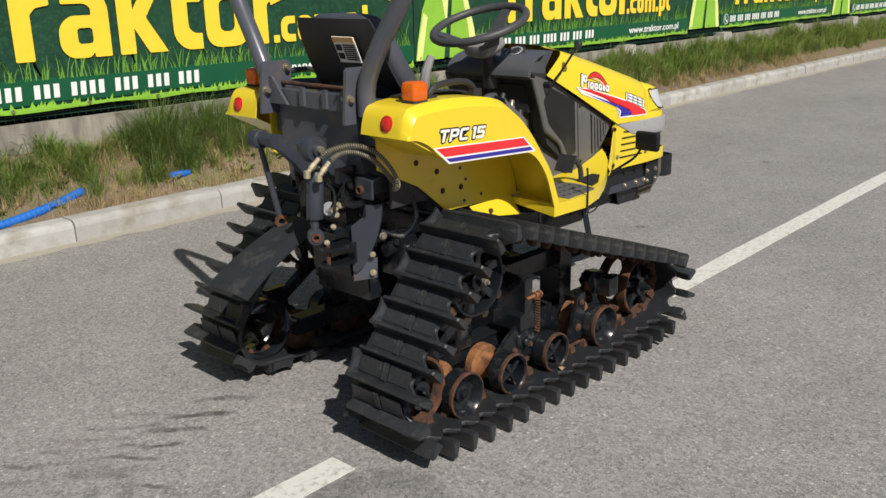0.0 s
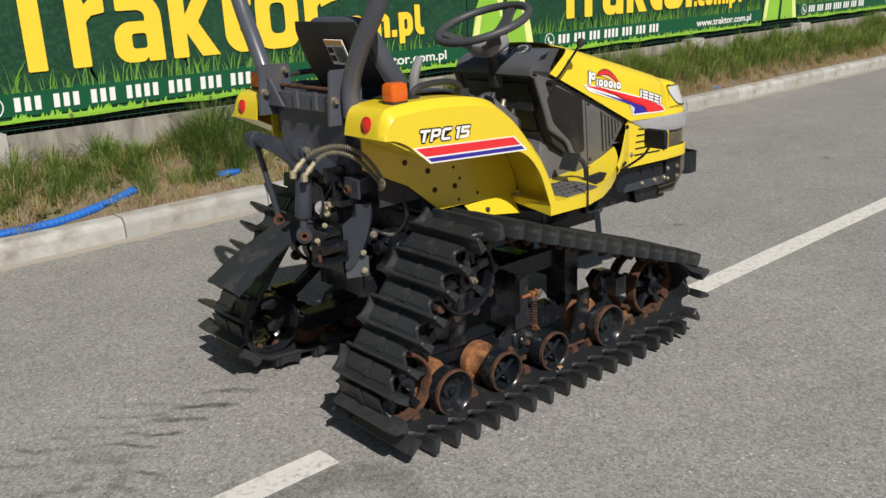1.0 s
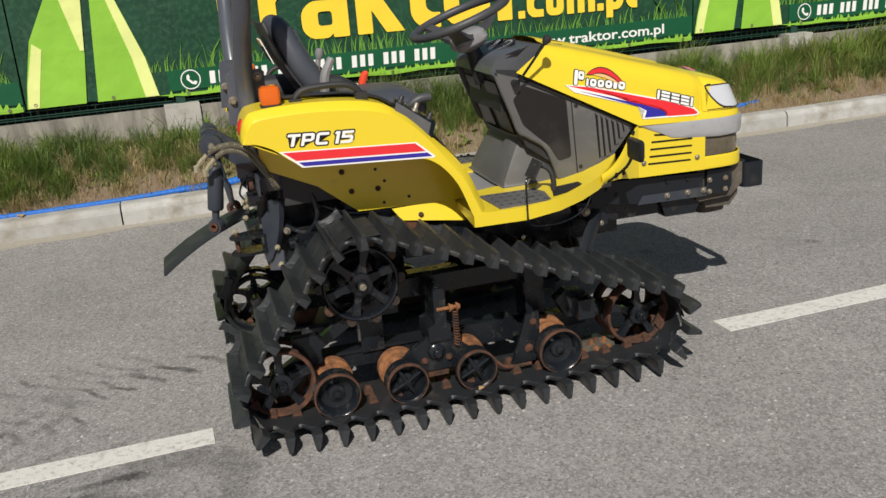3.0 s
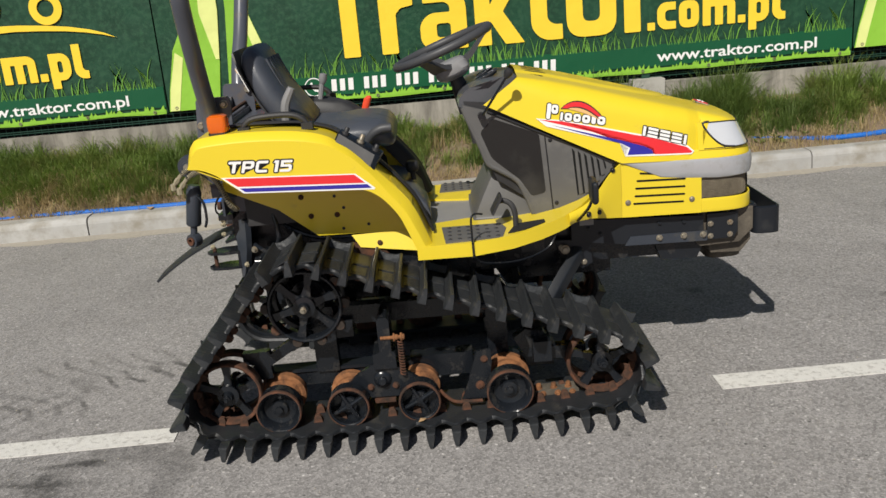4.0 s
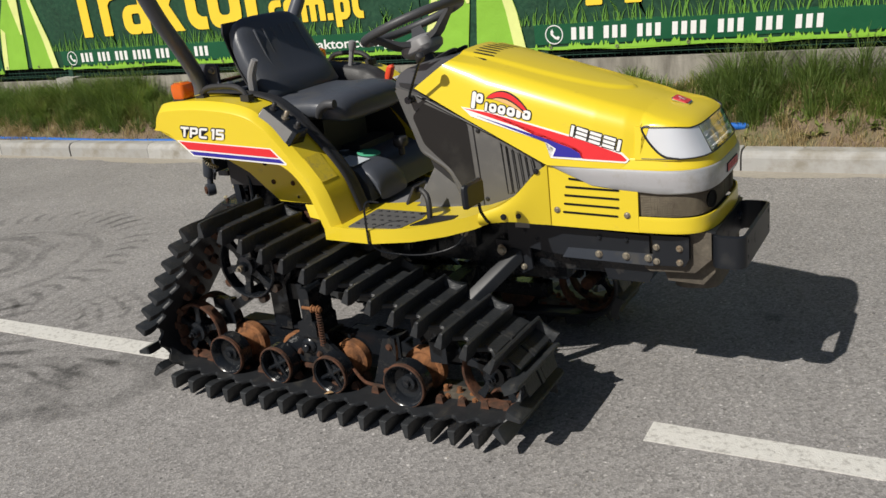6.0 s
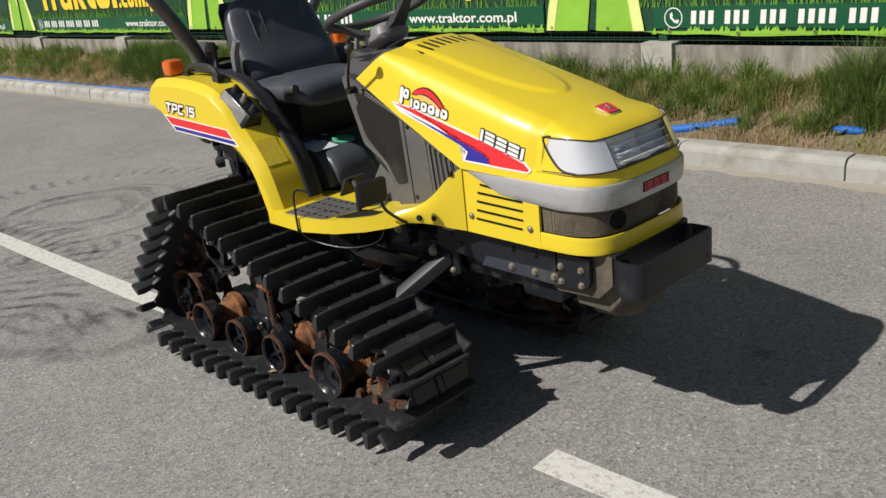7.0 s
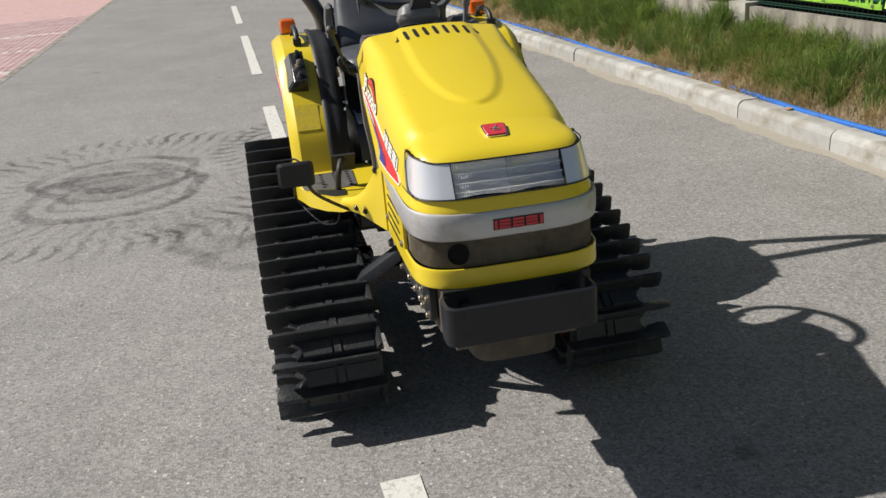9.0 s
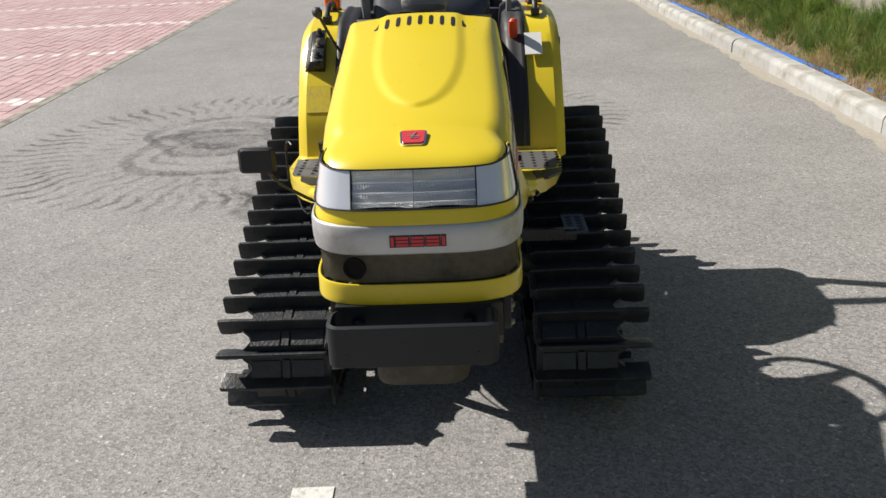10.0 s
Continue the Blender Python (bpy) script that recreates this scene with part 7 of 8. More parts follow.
slab(bm, [(0.150, -0.208, 0.7800), (0.235, -0.208, 0.7690), (0.235, -0.105, 0.7690), (0.150, -0.105, 0.7800)], 0.002)
slab(bm, [(0.040, -0.060, 0.7835), (0.100, -0.060, 0.7835), (0.100, 0.010, 0.7835), (0.040, 0.010, 0.7835)], 0.002)
pieces("label_sheet", bm, PALEBLUE, hump, "pale blue instruction label")
bm = bmesh.new()
for k in range(4):
    slab(bm, [(0.066 + 0.016 * k, -0.198, 0.7856 - 0.0005 * k), (0.073 + 0.016 * k, -0.198, 0.7854 - 0.0005 * k), (0.073 + 0.016 * k, -0.128, 0.7854 - 0.0005 * k), (0.066 + 0.016 * k, -0.128, 0.7856 - 0.0005 * k)], 0.0015)
part("label_bars", bm, BLUE, hump)
bm = bmesh.new()
lathe(bm, [(0.042, 0), (0.042, 0.003), (0, 0.003)], (0.190, -0.046, 0.7750), (0.14, 0, 0.99), 24)
part("round_label", bm, GREENLABEL, hump, "green round label")
bm = bmesh.new()
rounded_block(bm, [(c, (0, 0.085, 0), (0.0, 0, w)) for c, w in (((0.16, -0.10, 0.744), 0.020), ((0.22, -0.10, 0.738), 0.034), ((0.275, -0.10, 0.712), 0.043), ((0.308, -0.10, 0.682), 0.038), ((0.318, -0.10, 0.662), 0.020))], power=3.5)
part("cover_bulge", bm, VINYL, hump)
bm = bmesh.new()
rounded_block(bm, [((0.262, 0.06, z), (w, 0, 0), (0, w * 1.15, 0)) for z, w in ((0.745, 0.010), (0.772, 0.010), (0.776, 0.018), (0.786, 0.024), (0.806, 0.024), (0.813, 0.018))], 20)
part("shift_knob", bm, DARKPLASTIC, hump, "squat black shift knob", smooth=50)
bm = bmesh.new()
box(bm, (0.05, -0.04, 0.775), (0.150, 0.190, 0.800))
part("cover_box", bm, DARKPLASTIC, hump, bevel=0.006)
bm = bmesh.new()
box(bm, (0.28, -0.235, 0.606), (0.75, 0.235, 0.628))
part("floor", bm, PALEGREY, tractor, "pale grey floor between the footplates")
# inner liners beside the seat
for s in (-1, 1):
    bm = bmesh.new()
    pts = [(-0.30, 1.041), (-0.231, 1.044), (-0.087, 1.036), (0.006, 1.017), (0.058, 0.988), (0.110, 0.946), (0.205, 0.848), (0.268, 0.766), (0.300, 0.690), (0.316, 0.646)]
    line = smooth_path([(a, 0, b) for a, b in pts], 5)
    rows = []
    for k, c in enumerate(line):
        d = line[min(k + 1, len(line) - 1)] - line[max(k - 1, 0)]
        up = Vector((-d.z, 0, d.x)).normalized()
        rows.append([c + up * h + Vector((0, s * y, 0)) for y, h in ((0.326, 0.0085), (0.320, 0.0145), (0.308, 0.0140), (0.300, 0.0095), (0.285, 0.0105), (0.266, 0.0085), (0.253, -0.002), (0.247, -0.045))])
    grid(bm, rows)
    thicken(bm, 0.006)
    part("fender_liner", bm, DARKPLASTIC, tractor, "dark rubber fender liner", smooth=50)
    bm = bmesh.new()
    prism(bm, [(-0.30, 0.70), (-0.30, 1.0), (-0.02, 0.99), (0.09, 0.90), (0.16, 0.80), (0.17, 0.70)], s * 0.247, s * 0.253)
    part("seat_shield", bm, DARKPLASTIC, tractor, "black shield beside the seat")
# switch box on the right fender
bm = bmesh.new()
near = [(0.038, -0.436, 0.984), (0.056, -0.408, 1.016), (0.066, -0.362, 1.021), (0.042, -0.362, 0.982)]
away = [(0.156, -0.436, 0.886), (0.180, -0.408, 0.930), (0.192, -0.362, 0.936), (0.160, -0.362, 0.884)]
grid(bm, [[Vector(a).lerp(Vector(b), k / 2) for a, b in zip(near + near[:1], away + away[:1])] for k in range(3)])
bmesh.ops.remove_doubles(bm, verts=bm.verts, dist=0.0005)
bmesh.ops.holes_fill(bm, edges=bm.edges, sides=8)
sw = part("socket_box", bm, BLACK, tractor, "black socket box with three knobs", bevel=0.003)
for k, h in enumerate((0.020, 0.024, 0.018)):
    bm = bmesh.new()
    c = Vector((0.078 + 0.044 * k, -0.384, 1.008 - 0.0305 * k))
    lathe(bm, [(0, h), (0.006, h), (0.008, h - 0.003), (0.008, 0.004), (0.013, 0.003), (0.013, -0.008)], c, (0.45, 0.12, 0.88), 14)
    part("socket_knob", bm, DARKPLASTIC if k != 1 else STEEL, sw)
bm = bmesh.new()
slab(bm, [Vector((0.046, -0.4345, 0.986)), Vector((0.146, -0.4345, 0.902)), Vector((0.164, -0.411, 0.936)), Vector((0.060, -0.411, 1.013))], -0.003)
part("box_plate", bm, PLASTIC, sw, "worn grey cover plate")
# levers on the left of the seat
bm = bmesh.new()
tube(bm, [(-0.083, 0.275, 0.99), (-0.060, 0.28, 1.10)], 0.010, 8)
gl = part("lift_lever", bm, PALEGREY, tractor, "grey lever with a dark knob")
bm = bmesh.new()
lathe(bm, [(0, -0.02), (0.011, -0.018), (0.017, 0.0), (0.014, 0.018), (0, 0.022)], (-0.054, 0.28, 1.118), (0.2, 0, 1), 14)
part("knob", bm, PALEGREY, gl)
bm = bmesh.new()
tube(bm, [(0.06, 0.28, 0.93), (0.085, 0.285, 0.975)], 0.008, 8)
rl = part("clutch_lever", bm, BLACK, tractor, "lever with a red grip")
bm = bmesh.new()
rounded_block(bm, [((0.088, 0.285, 0.970), (0.009, 0, 0), (0, 0.013, 0)), ((0.098, 0.285, 1.000), (0.015, 0, 0), (0, 0.016, 0)), ((0.109, 0.285, 1.030), (0.015, 0, 0), (0, 0.015, 0)), ((0.112, 0.285, 1.038), (0.007, 0, 0), (0, 0.008, 0))], 16)
part("grip", bm, REDKNOB, rl, "red plastic grip")

# ---- roll bar ----
bm = bmesh.new()
arch = [(-0.372, -0.243, 0.995), (-0.372, -0.247, 1.09), (-0.370, -0.305, 1.20), (-0.362, -0.375, 1.30), (-0.356, -0.432, 1.40), (-0.352, -0.462, 1.47), (-0.350, -0.470, 1.56), (-0.348, -0.45, 1.63), (-0.347, -0.40, 1.668), (-0.347, -0.2, 1.672)]
arch = arch + [(-0.347, 0.0, 1.672)] + [(x, -y, z) for x, y, z in arch[::-1]]
tube(bm, smooth_path(arch, 6), 0.0275, 20)
rops = part("roll_bar", bm, ROPS, tractor, "grey painted steel roll bar arch", smooth=60)
for s in (-1, 1):
    bm = bmesh.new()
    prism(bm, [(-0.434, 0.972), (-0.420, 1.128), (-0.410, 1.137), (-0.315, 1.135), (-0.306, 1.125), (-0.312, 0.982), (-0.324, 0.970)], s * 0.200, s * 0.212)
    pieces("roll_bar_bracket", bm, ROPS, rops, bevel=0.003)
    bm = bmesh.new()
    for x, z in ((-0.328, 1.112), (-0.412, 1.046)):
        bolt(bm, (x, s * 0.213, z), (0, s, 0), 0.010, 0.014), bolt(bm, (x, s * 0.199, z), (0, -s, 0), 0.010, 0.018)
    pieces("bolt", bm, STEEL, rops, "zinc bolts")
bm = bmesh.new()
rod(bm, (-0.345, -0.20, 1.065), (-0.345, 0.20, 1.065), 0.007, seg=10)
part("cross_rod", bm, RUST, rops, "rusty cross rod")
bm = bmesh.new()
box(bm, (-0.385, -0.21, 1.000), (-0.33, 0.21, 1.050))
slab(bm, [(-0.39, 0.205, 1.005), (-0.39, 0.11, 1.005), (-0.39, 0.185, 1.09), (-0.39, 0.205, 1.09)], 0.01)
slab(bm, [(-0.39, -0.11, 1.005), (-0.39, -0.205, 1.005), (-0.39, -0.205, 1.09), (-0.39, -0.185, 1.09)], 0.01)
for y in (-0.07, 0.04):
    box(bm, (-0.395, y - 0.010, 1.005), (-0.385, y + 0.010, 1.062))
part("cross_member", bm, ROPS, rops, bevel=0.003)
bm = bmesh.new()
prism(bm, [(-0.37, 1.005), (-0.30, 1.005), (-0.24, 0.74), (-0.34, 0.74), (-0.365, 0.88)], -0.19, 0.19)
box(bm, (-0.34, -0.25, 0.90), (-0.26, 0.25, 1.03))
part("rear_plate", bm, ROPS, tractor, "slate painted rear plate", bevel=0.006)

# ---- rear lift linkage ----
bm = bmesh.new()
rod(bm, (-0.345, -0.16, 0.775), (-0.345, 0.12, 0.775), 0.030)
shaft = part("lift_shaft", bm, BLACK, tractor, "black lift shaft")
for y0, y1 in ((0.045, 0.075), (-0.112, -0.085)):
    bm = bmesh.new()
    prism(bm, [(-0.522, 0.918), (-0.505, 0.930), (-0.475, 0.926), (-0.400, 0.868), (-0.335, 0.815), (-0.315, 0.775), (-0.345, 0.742), (-0.385, 0.765), (-0.425, 0.822), (-0.480, 0.872), (-0.518, 0.892)], y0, y1)
    part("lift_arm", bm, SLATE, shaft, "black forged lift arm", bevel=0.006)
bm = bmesh.new()
lathe(bm, [(0, 0.024), (0.026, 0.024), (0.030, 0.019), (0.030, -0.018), (0.027, -0.022), (0, -0.022)], (-0.492, 0.150, 0.903), (0, -1, 0), 22)
lathe(bm, [(0, 0.030), (0.017, 0.030), (0.017, -0.040), (0, -0.040)], (-0.495, 0.105, 0.905), (0, -1, 0), 20)
lathe(bm, [(0, 0.040), (0.020, 0.040), (0.021, 0.030), (0.036, 0.030), (0.039, 0.020), (0.039, 0.0), (0.032, -0.004), (0.030, -0.022), (0, -0.024)], (-0.497, -0.124, 0.902), (0, -1, 0), 26)
pieces("arm_bushing", bm, SLATE, shaft)
bm = bmesh.new()
lathe(bm, [(0, 0.014), (0.009, 0.013), (0.011, 0.009), (0.011, 0.0), (0, 0.0)], (-0.497, 0.076, 0.906), (0, -1, 0), 14)
lathe(bm, [(0, 0.018), (0.011, 0.017), (0.0125, 0.012), (0.0125, 0.0), (0, 0.0)], (-0.492, 0.126, 0.904), (0, -1, 0), 14)
lathe(bm, [(0, 0.016), (0.010, 0.015), (0.0115, 0.011), (0.0115, 0.0), (0, 0.0)], (-0.497, -0.163, 0.905), (0, -1, 0), 14)
pieces("arm_pin", bm, STEEL, shaft, "dull zinc pin")
# lift rod on the left
bm = bmesh.new()
rod(bm, (-0.490, 0.150, 0.895), (-0.450, 0.124, 0.650), 0.0088, 0.0105)
lr = part("lift_rod", bm, SLATE, tractor, "black lift rod with a rusty eye")
bm = bmesh.new()
lathe(bm, [(0.011, -0.014), (0.011, 0.014), (0.022, 0.014), (0.022, -0.014)], (-0.446, 0.120, 0.630), (-0.5, -0.8, 0), 20, closed=True)
part("rod_eye", bm, RUST, lr, "rusty rod eye")
# hydraulic cylinder on the right
bm = bmesh.new()
lathe(bm, [(0, -0.02), (0.020, -0.02), (0.024, -0.004), (0.026, 0.006), (0.026, 0.118), (0.022, 0.124), (0.0125, 0.125), (0.0115, 0.155), (0, 0.156)], (-0.497, -0.137, 0.815), (-0.14, -0.06, -1), 22)
cyl = part("hydraulic_cylinder", bm, SLATE, tractor, "slate hydraulic cylinder with a rusty eye")
bm = bmesh.new()
lathe(bm, [(0.012, -0.016), (0.012, 0.016), (0.024, 0.016), (0.026, 0.0), (0.024, -0.016)], (-0.519, -0.148, 0.641), (-0.5, -0.86, 0), 20, closed=True)
eye = part("cylinder_eye", bm, SLATE, cyl)
bm = bmesh.new()
lathe(bm, [(0.0085, -0.017), (0.0085, 0.022), (0.0150, 0.022), (0.0165, -0.017)], (-0.519, -0.148, 0.641), (-0.5, -0.86, 0), 18, closed=True)
part("eye_ball", bm, RUST, cyl, "rusty ball joint")
bm = bmesh.new()
tube(bm, smooth_path([(-0.480, -0.165, 0.80), (-0.460, -0.172, 0.775), (-0.458, -0.172, 0.72), (-0.468, -0.168, 0.69)], 5), 0.005, 8)
part("pipe", bm, BLACK, cyl)
# two hoses with a wound spring guard
for k, pts in enumerate(([(-0.545, -0.173, 0.852), (-0.520, -0.180, 0.880), (-0.480, -0.200, 0.905), (-0.430, -0.240, 0.915), (-0.385, -0.282, 0.895), (-0.352, -0.312, 0.845), (-0.335, -0.322, 0.800), (-0.322, -0.300, 0.775)],
                         [(-0.520, -0.195, 0.841), (-0.498, -0.200, 0.868), (-0.460, -0.215, 0.893), (-0.418, -0.240, 0.893), (-0.378, -0.272, 0.865), (-0.345, -0.300, 0.815), (-0.330, -0.308, 0.790), (-0.318, -0.290, 0.770)])):
    pts = smooth_path(pts, 14)
    bm = bmesh.new()
    tube(bm, pts, 0.0056, 8)
    hs = part("hydraulic_hose", bm, INK, tractor, "black hydraulic hose in a spring guard")
    bm = bmesh.new()
    coil = []
    fine = resample(pts[18:], 760)
    turns = 46 * 2 * math.pi
    for i in range(len(fine)):
        t = (fine[min(i + 1, len(fine) - 1)] - fine[max(i - 1, 0)]).normalized()
        _, uu, vv = frame_of(t)
        a = turns * i / len(fine)
        coil.append(fine[i] + (uu * math.cos(a) + vv * math.sin(a)) * 0.0075)
    tube(bm, coil, 0.0013, 4)
    part("spring_guard", bm, BRASS, hs, "pale wound spring guard")
    bm = bmesh.new()
    p, q = pts[0], pts[16]
    rod(bm, p + (p - q).normalized() * 0.012, q, 0.0075, seg=8), rod(bm, p + (q - p) * 0.15, p + (q - p) * 0.55, 0.0095, seg=6)
    rod(bm, p + (p - q).normalized() * 0.012 + Vector((0, 0, 0.008)), p + (p - q).normalized() * 0.012 - Vector((0.0, 0, 0.014)), 0.010, seg=6)
    part("hose_fitting", bm, BRASS, hs, "pale brass hose fitting")
# control valve, bracket, drawbar
bm = bmesh.new()
box(bm, (-0.38, -0.13, 0.62), (-0.28, 0.10, 0.80)), box(bm, (-0.40, -0.085, 0.70), (-0.36, -0.02, 0.76))
rod(bm, (-0.36, 0.03, 0.75), (-0.41, 0.03, 0.75), 0.024), rod(bm, (-0.36, 0.055, 0.66), (-0.40, 0.055, 0.66), 0.020)
box(bm, (-0.43, -0.165, 0.79), (-0.36, -0.145, 0.835)), box(bm, (-0.41, -0.20, 0.715), (-0.36, -0.13, 0.735))
valve = part("valve_block", bm, BLACK, tractor, "black hydraulic valve block", bevel=0.005)
bm = bmesh.new()
lathe(bm, [(0, 0.012), (0.006, 0.012), (0.007, 0.006), (0.021, 0.006), (0.023, 0.002), (0.023, -0.03), (0, -0.03)], (-0.409, -0.086, 0.695), (-0.85, -0.5, 0.1), 22)
part("spool_cap", bm, SILVER, valve, "dull silver spool cap")
bm = bmesh.new()
bolt(bm, (-0.415, -0.112, 0.697), (-0.7, -0.7, 0), 0.009, 0.012), bolt(bm, (-0.415, -0.125, 0.683), (-0.7, -0.7, 0), 0.007, 0.010), bolt(bm, (-0.405, -0.135, 0.715), (-0.7, -0.7, 0), 0.009, 0.010)
tube(bm, [(-0.418, -0.10, 0.700), (-0.425, -0.142, 0.708)], 0.005, 8)
pieces("fitting", bm, BRASS, valve, "pale brass fittings")
bm = bmesh.new()
tube(bm, smooth_path([(-0.42, -0.11, 0.71), (-0.43, -0.14, 0.735), (-0.42, -0.16, 0.77), (-0.40, -0.165, 0.80)], 5), 0.0035, 6)
tube(bm, smooth_path([(-0.36, -0.02, 0.82), (-0.40, 0.0, 0.80), (-0.41, 0.01, 0.74), (-0.38, 0.02, 0.70)], 5), 0.006, 8)
tube(bm, smooth_path([(-0.36, 0.09, 0.86), (-0.39, 0.095, 0.80), (-0.37, 0.10, 0.70)], 5), 0.010, 8)
pieces("pipe", bm, BLACK, valve)
bm = bmesh.new()
slab(bm, [(-0.378, -0.252, 0.742), (-0.378, -0.178, 0.742), (-0.378, -0.178, 0.806), (-0.378, -0.252, 0.800)], 0.008)
slab(bm, [(-0.378, -0.178, 0.742), (-0.31, -0.178, 0.742), (-0.31, -0.178, 0.806), (-0.378, -0.178, 0.806)], 0.008)
slab(bm, [(-0.378, -0.252, 0.800), (-0.378, -0.178, 0.806), (-0.33, -0.178, 0.812), (-0.33, -0.24, 0.806)], 0.007)
brk = part("link_bracket", bm, SLATE, tractor, "slate link bracket", bevel=0.002)
bm = bmesh.new()
lathe(bm, [(0, 0.001), (0.014, 0.0), (0.014, 0.012), (0.010, 0.013), (0.010, 0.002)], (-0.388, -0.218, 0.772), (-1, 0, 0), 18)
part("bracket_bore", bm, RUST, brk, "rusty bore")
bm = bmesh.new()
GA, GB = Vector((-0.357, -0.132, 0)), Vector((-0.300, -0.218, 0))
on_guard = lambda u, z: GA.lerp(GB, u) + Vector((0, 0, z))
slab(bm, [on_guard(u, z) for u, z in ((0, 0.640), (0, 0.492), (0.12, 0.490), (0.30, 0.505), (0.55, 0.545), (0.80, 0.605), (0.95, 0.665), (1.0, 0.715), (0.45, 0.708), (0.38, 0.672), (0.10, 0.648))], 0.020)
guard = part("shaft_guard", bm, SLATE, tractor, "slate guard over the power take-off", bevel=0.003)
bm = bmesh.new()
slab(bm, [on_guard(u, z) - Vector((0.004, 0.0, 0)) for u, z in ((0.0, 0.495), (0.0, 0.455), (0.75, 0.470), (0.78, 0.535), (0.55, 0.540), (0.28, 0.500))], 0.006)
part("guard_foot", bm, ROPS, guard, "grey guard foot", bevel=0.002)
bm = bmesh.new()
bolt(bm, on_guard(0.62, 0.487) - Vector((0.010, 0.006, 0)), (-0.8, -0.55, 0), 0.008, 0.009), bolt(bm, on_guard(0.66, 0.550) - Vector((0.018, 0.01, 0)), (-0.8, -0.55, 0), 0.007, 0.008)
pieces("bolt", bm, BRASS, guard)
bm = bmesh.new()
box(bm, (-0.37, -0.125, 0.47), (-0.28, 0.06, 0.62))
slab(bm, [(-0.42, -0.125, 0.620), (-0.42, 0.05, 0.620), (-0.30, 0.05, 0.655), (-0.30, -0.125, 0.655)], 0.010)
hitch = part("hitch_body", bm, BLACK, tractor, "black hitch body", bevel=0.005)
bm = bmesh.new()
for z in (0.585, 0.530):
    plate(bm, [(-0.36, -0.155), (-0.42, -0.165), (-0.468, -0.158), (-0.485, -0.135), (-0.475, -0.105), (-0.43, -0.085), (-0.36, -0.080)], z - 0.005, z + 0.005)
box(bm, (-0.375, -0.155, 0.528), (-0.362, -0.08, 0.588))
pieces("drawbar_fork", bm, BLACK, hitch, "black drawbar fork with worn edges", bevel=0.002)
bm = bmesh.new()
rod(bm, (-0.460, -0.130, 0.522), (-0.460, -0.130, 0.602), 0.007)
part("drawbar_pin", bm, RUST, hitch, "rusty drawbar pin")
bm = bmesh.new()
for p in ((-0.422, -0.115, 0.644), (-0.464, -0.131, 0.605), (-0.372, -0.03, 0.60)):
    bolt(bm, p, (-0.7, -0.5, 0.3), 0.0065, 0.008)
pieces("bolt", bm, BRASS, hitch)
# castings and bolts round the drive axle
for s in (-1, 1):
    bm = bmesh.new()
    box(bm, (-0.27, min(s * 0.17, s * 0.26), 0.47), (-0.17, max(s * 0.17, s * 0.26), 0.60))
    rod(bm, (-0.22, s * 0.20, 0.54), (-0.22, s * 0.30, 0.54), 0.045, 0.04)
    rod(bm, (-0.30, s * 0.22, 0.56), (-0.24, s * 0.22, 0.56), 0.022), rod(bm, (-0.29, s * 0.25, 0.49), (-0.24, s * 0.25, 0.49), 0.014)
    pieces("axle_casting", bm, BLACK, tractor, bevel=0.006)
    bm = bmesh.new()
    for x, y, z in ((-0.272, 0.185, 0.585), (-0.272, 0.245, 0.585), (-0.272, 0.245, 0.505), (-0.26, 0.275, 0.555), (-0.25, 0.29, 0.575), (-0.24, 0.292, 0.51)):
        bolt(bm, (x, s * y, z), (-0.8, s * 0.6, 0), 0.008, 0.010)
    pieces("bolt", bm, BLACK, tractor)
# rubber flap at the rear
bm = bmesh.new()
rows = []
for t in [k / 8 for k in range(9)]:
    x, z = lerp(-0.40, -0.715, t), 0.635 - 0.16 * t + 0.035 * math.sin(t * 2.2) - 0.035 * t
    rows.append([(x, lerp(lerp(-0.03, -0.045, t), lerp(0.13, 0.165, t), j / 4), z + 0.006 * math.sin(j / 4 * math.pi)) for j in range(5)])
grid(bm, rows)
thicken(bm, 0.008)
part("rear_flap", bm, FLAP, tractor, "worn black rubber rear flap", smooth=50)
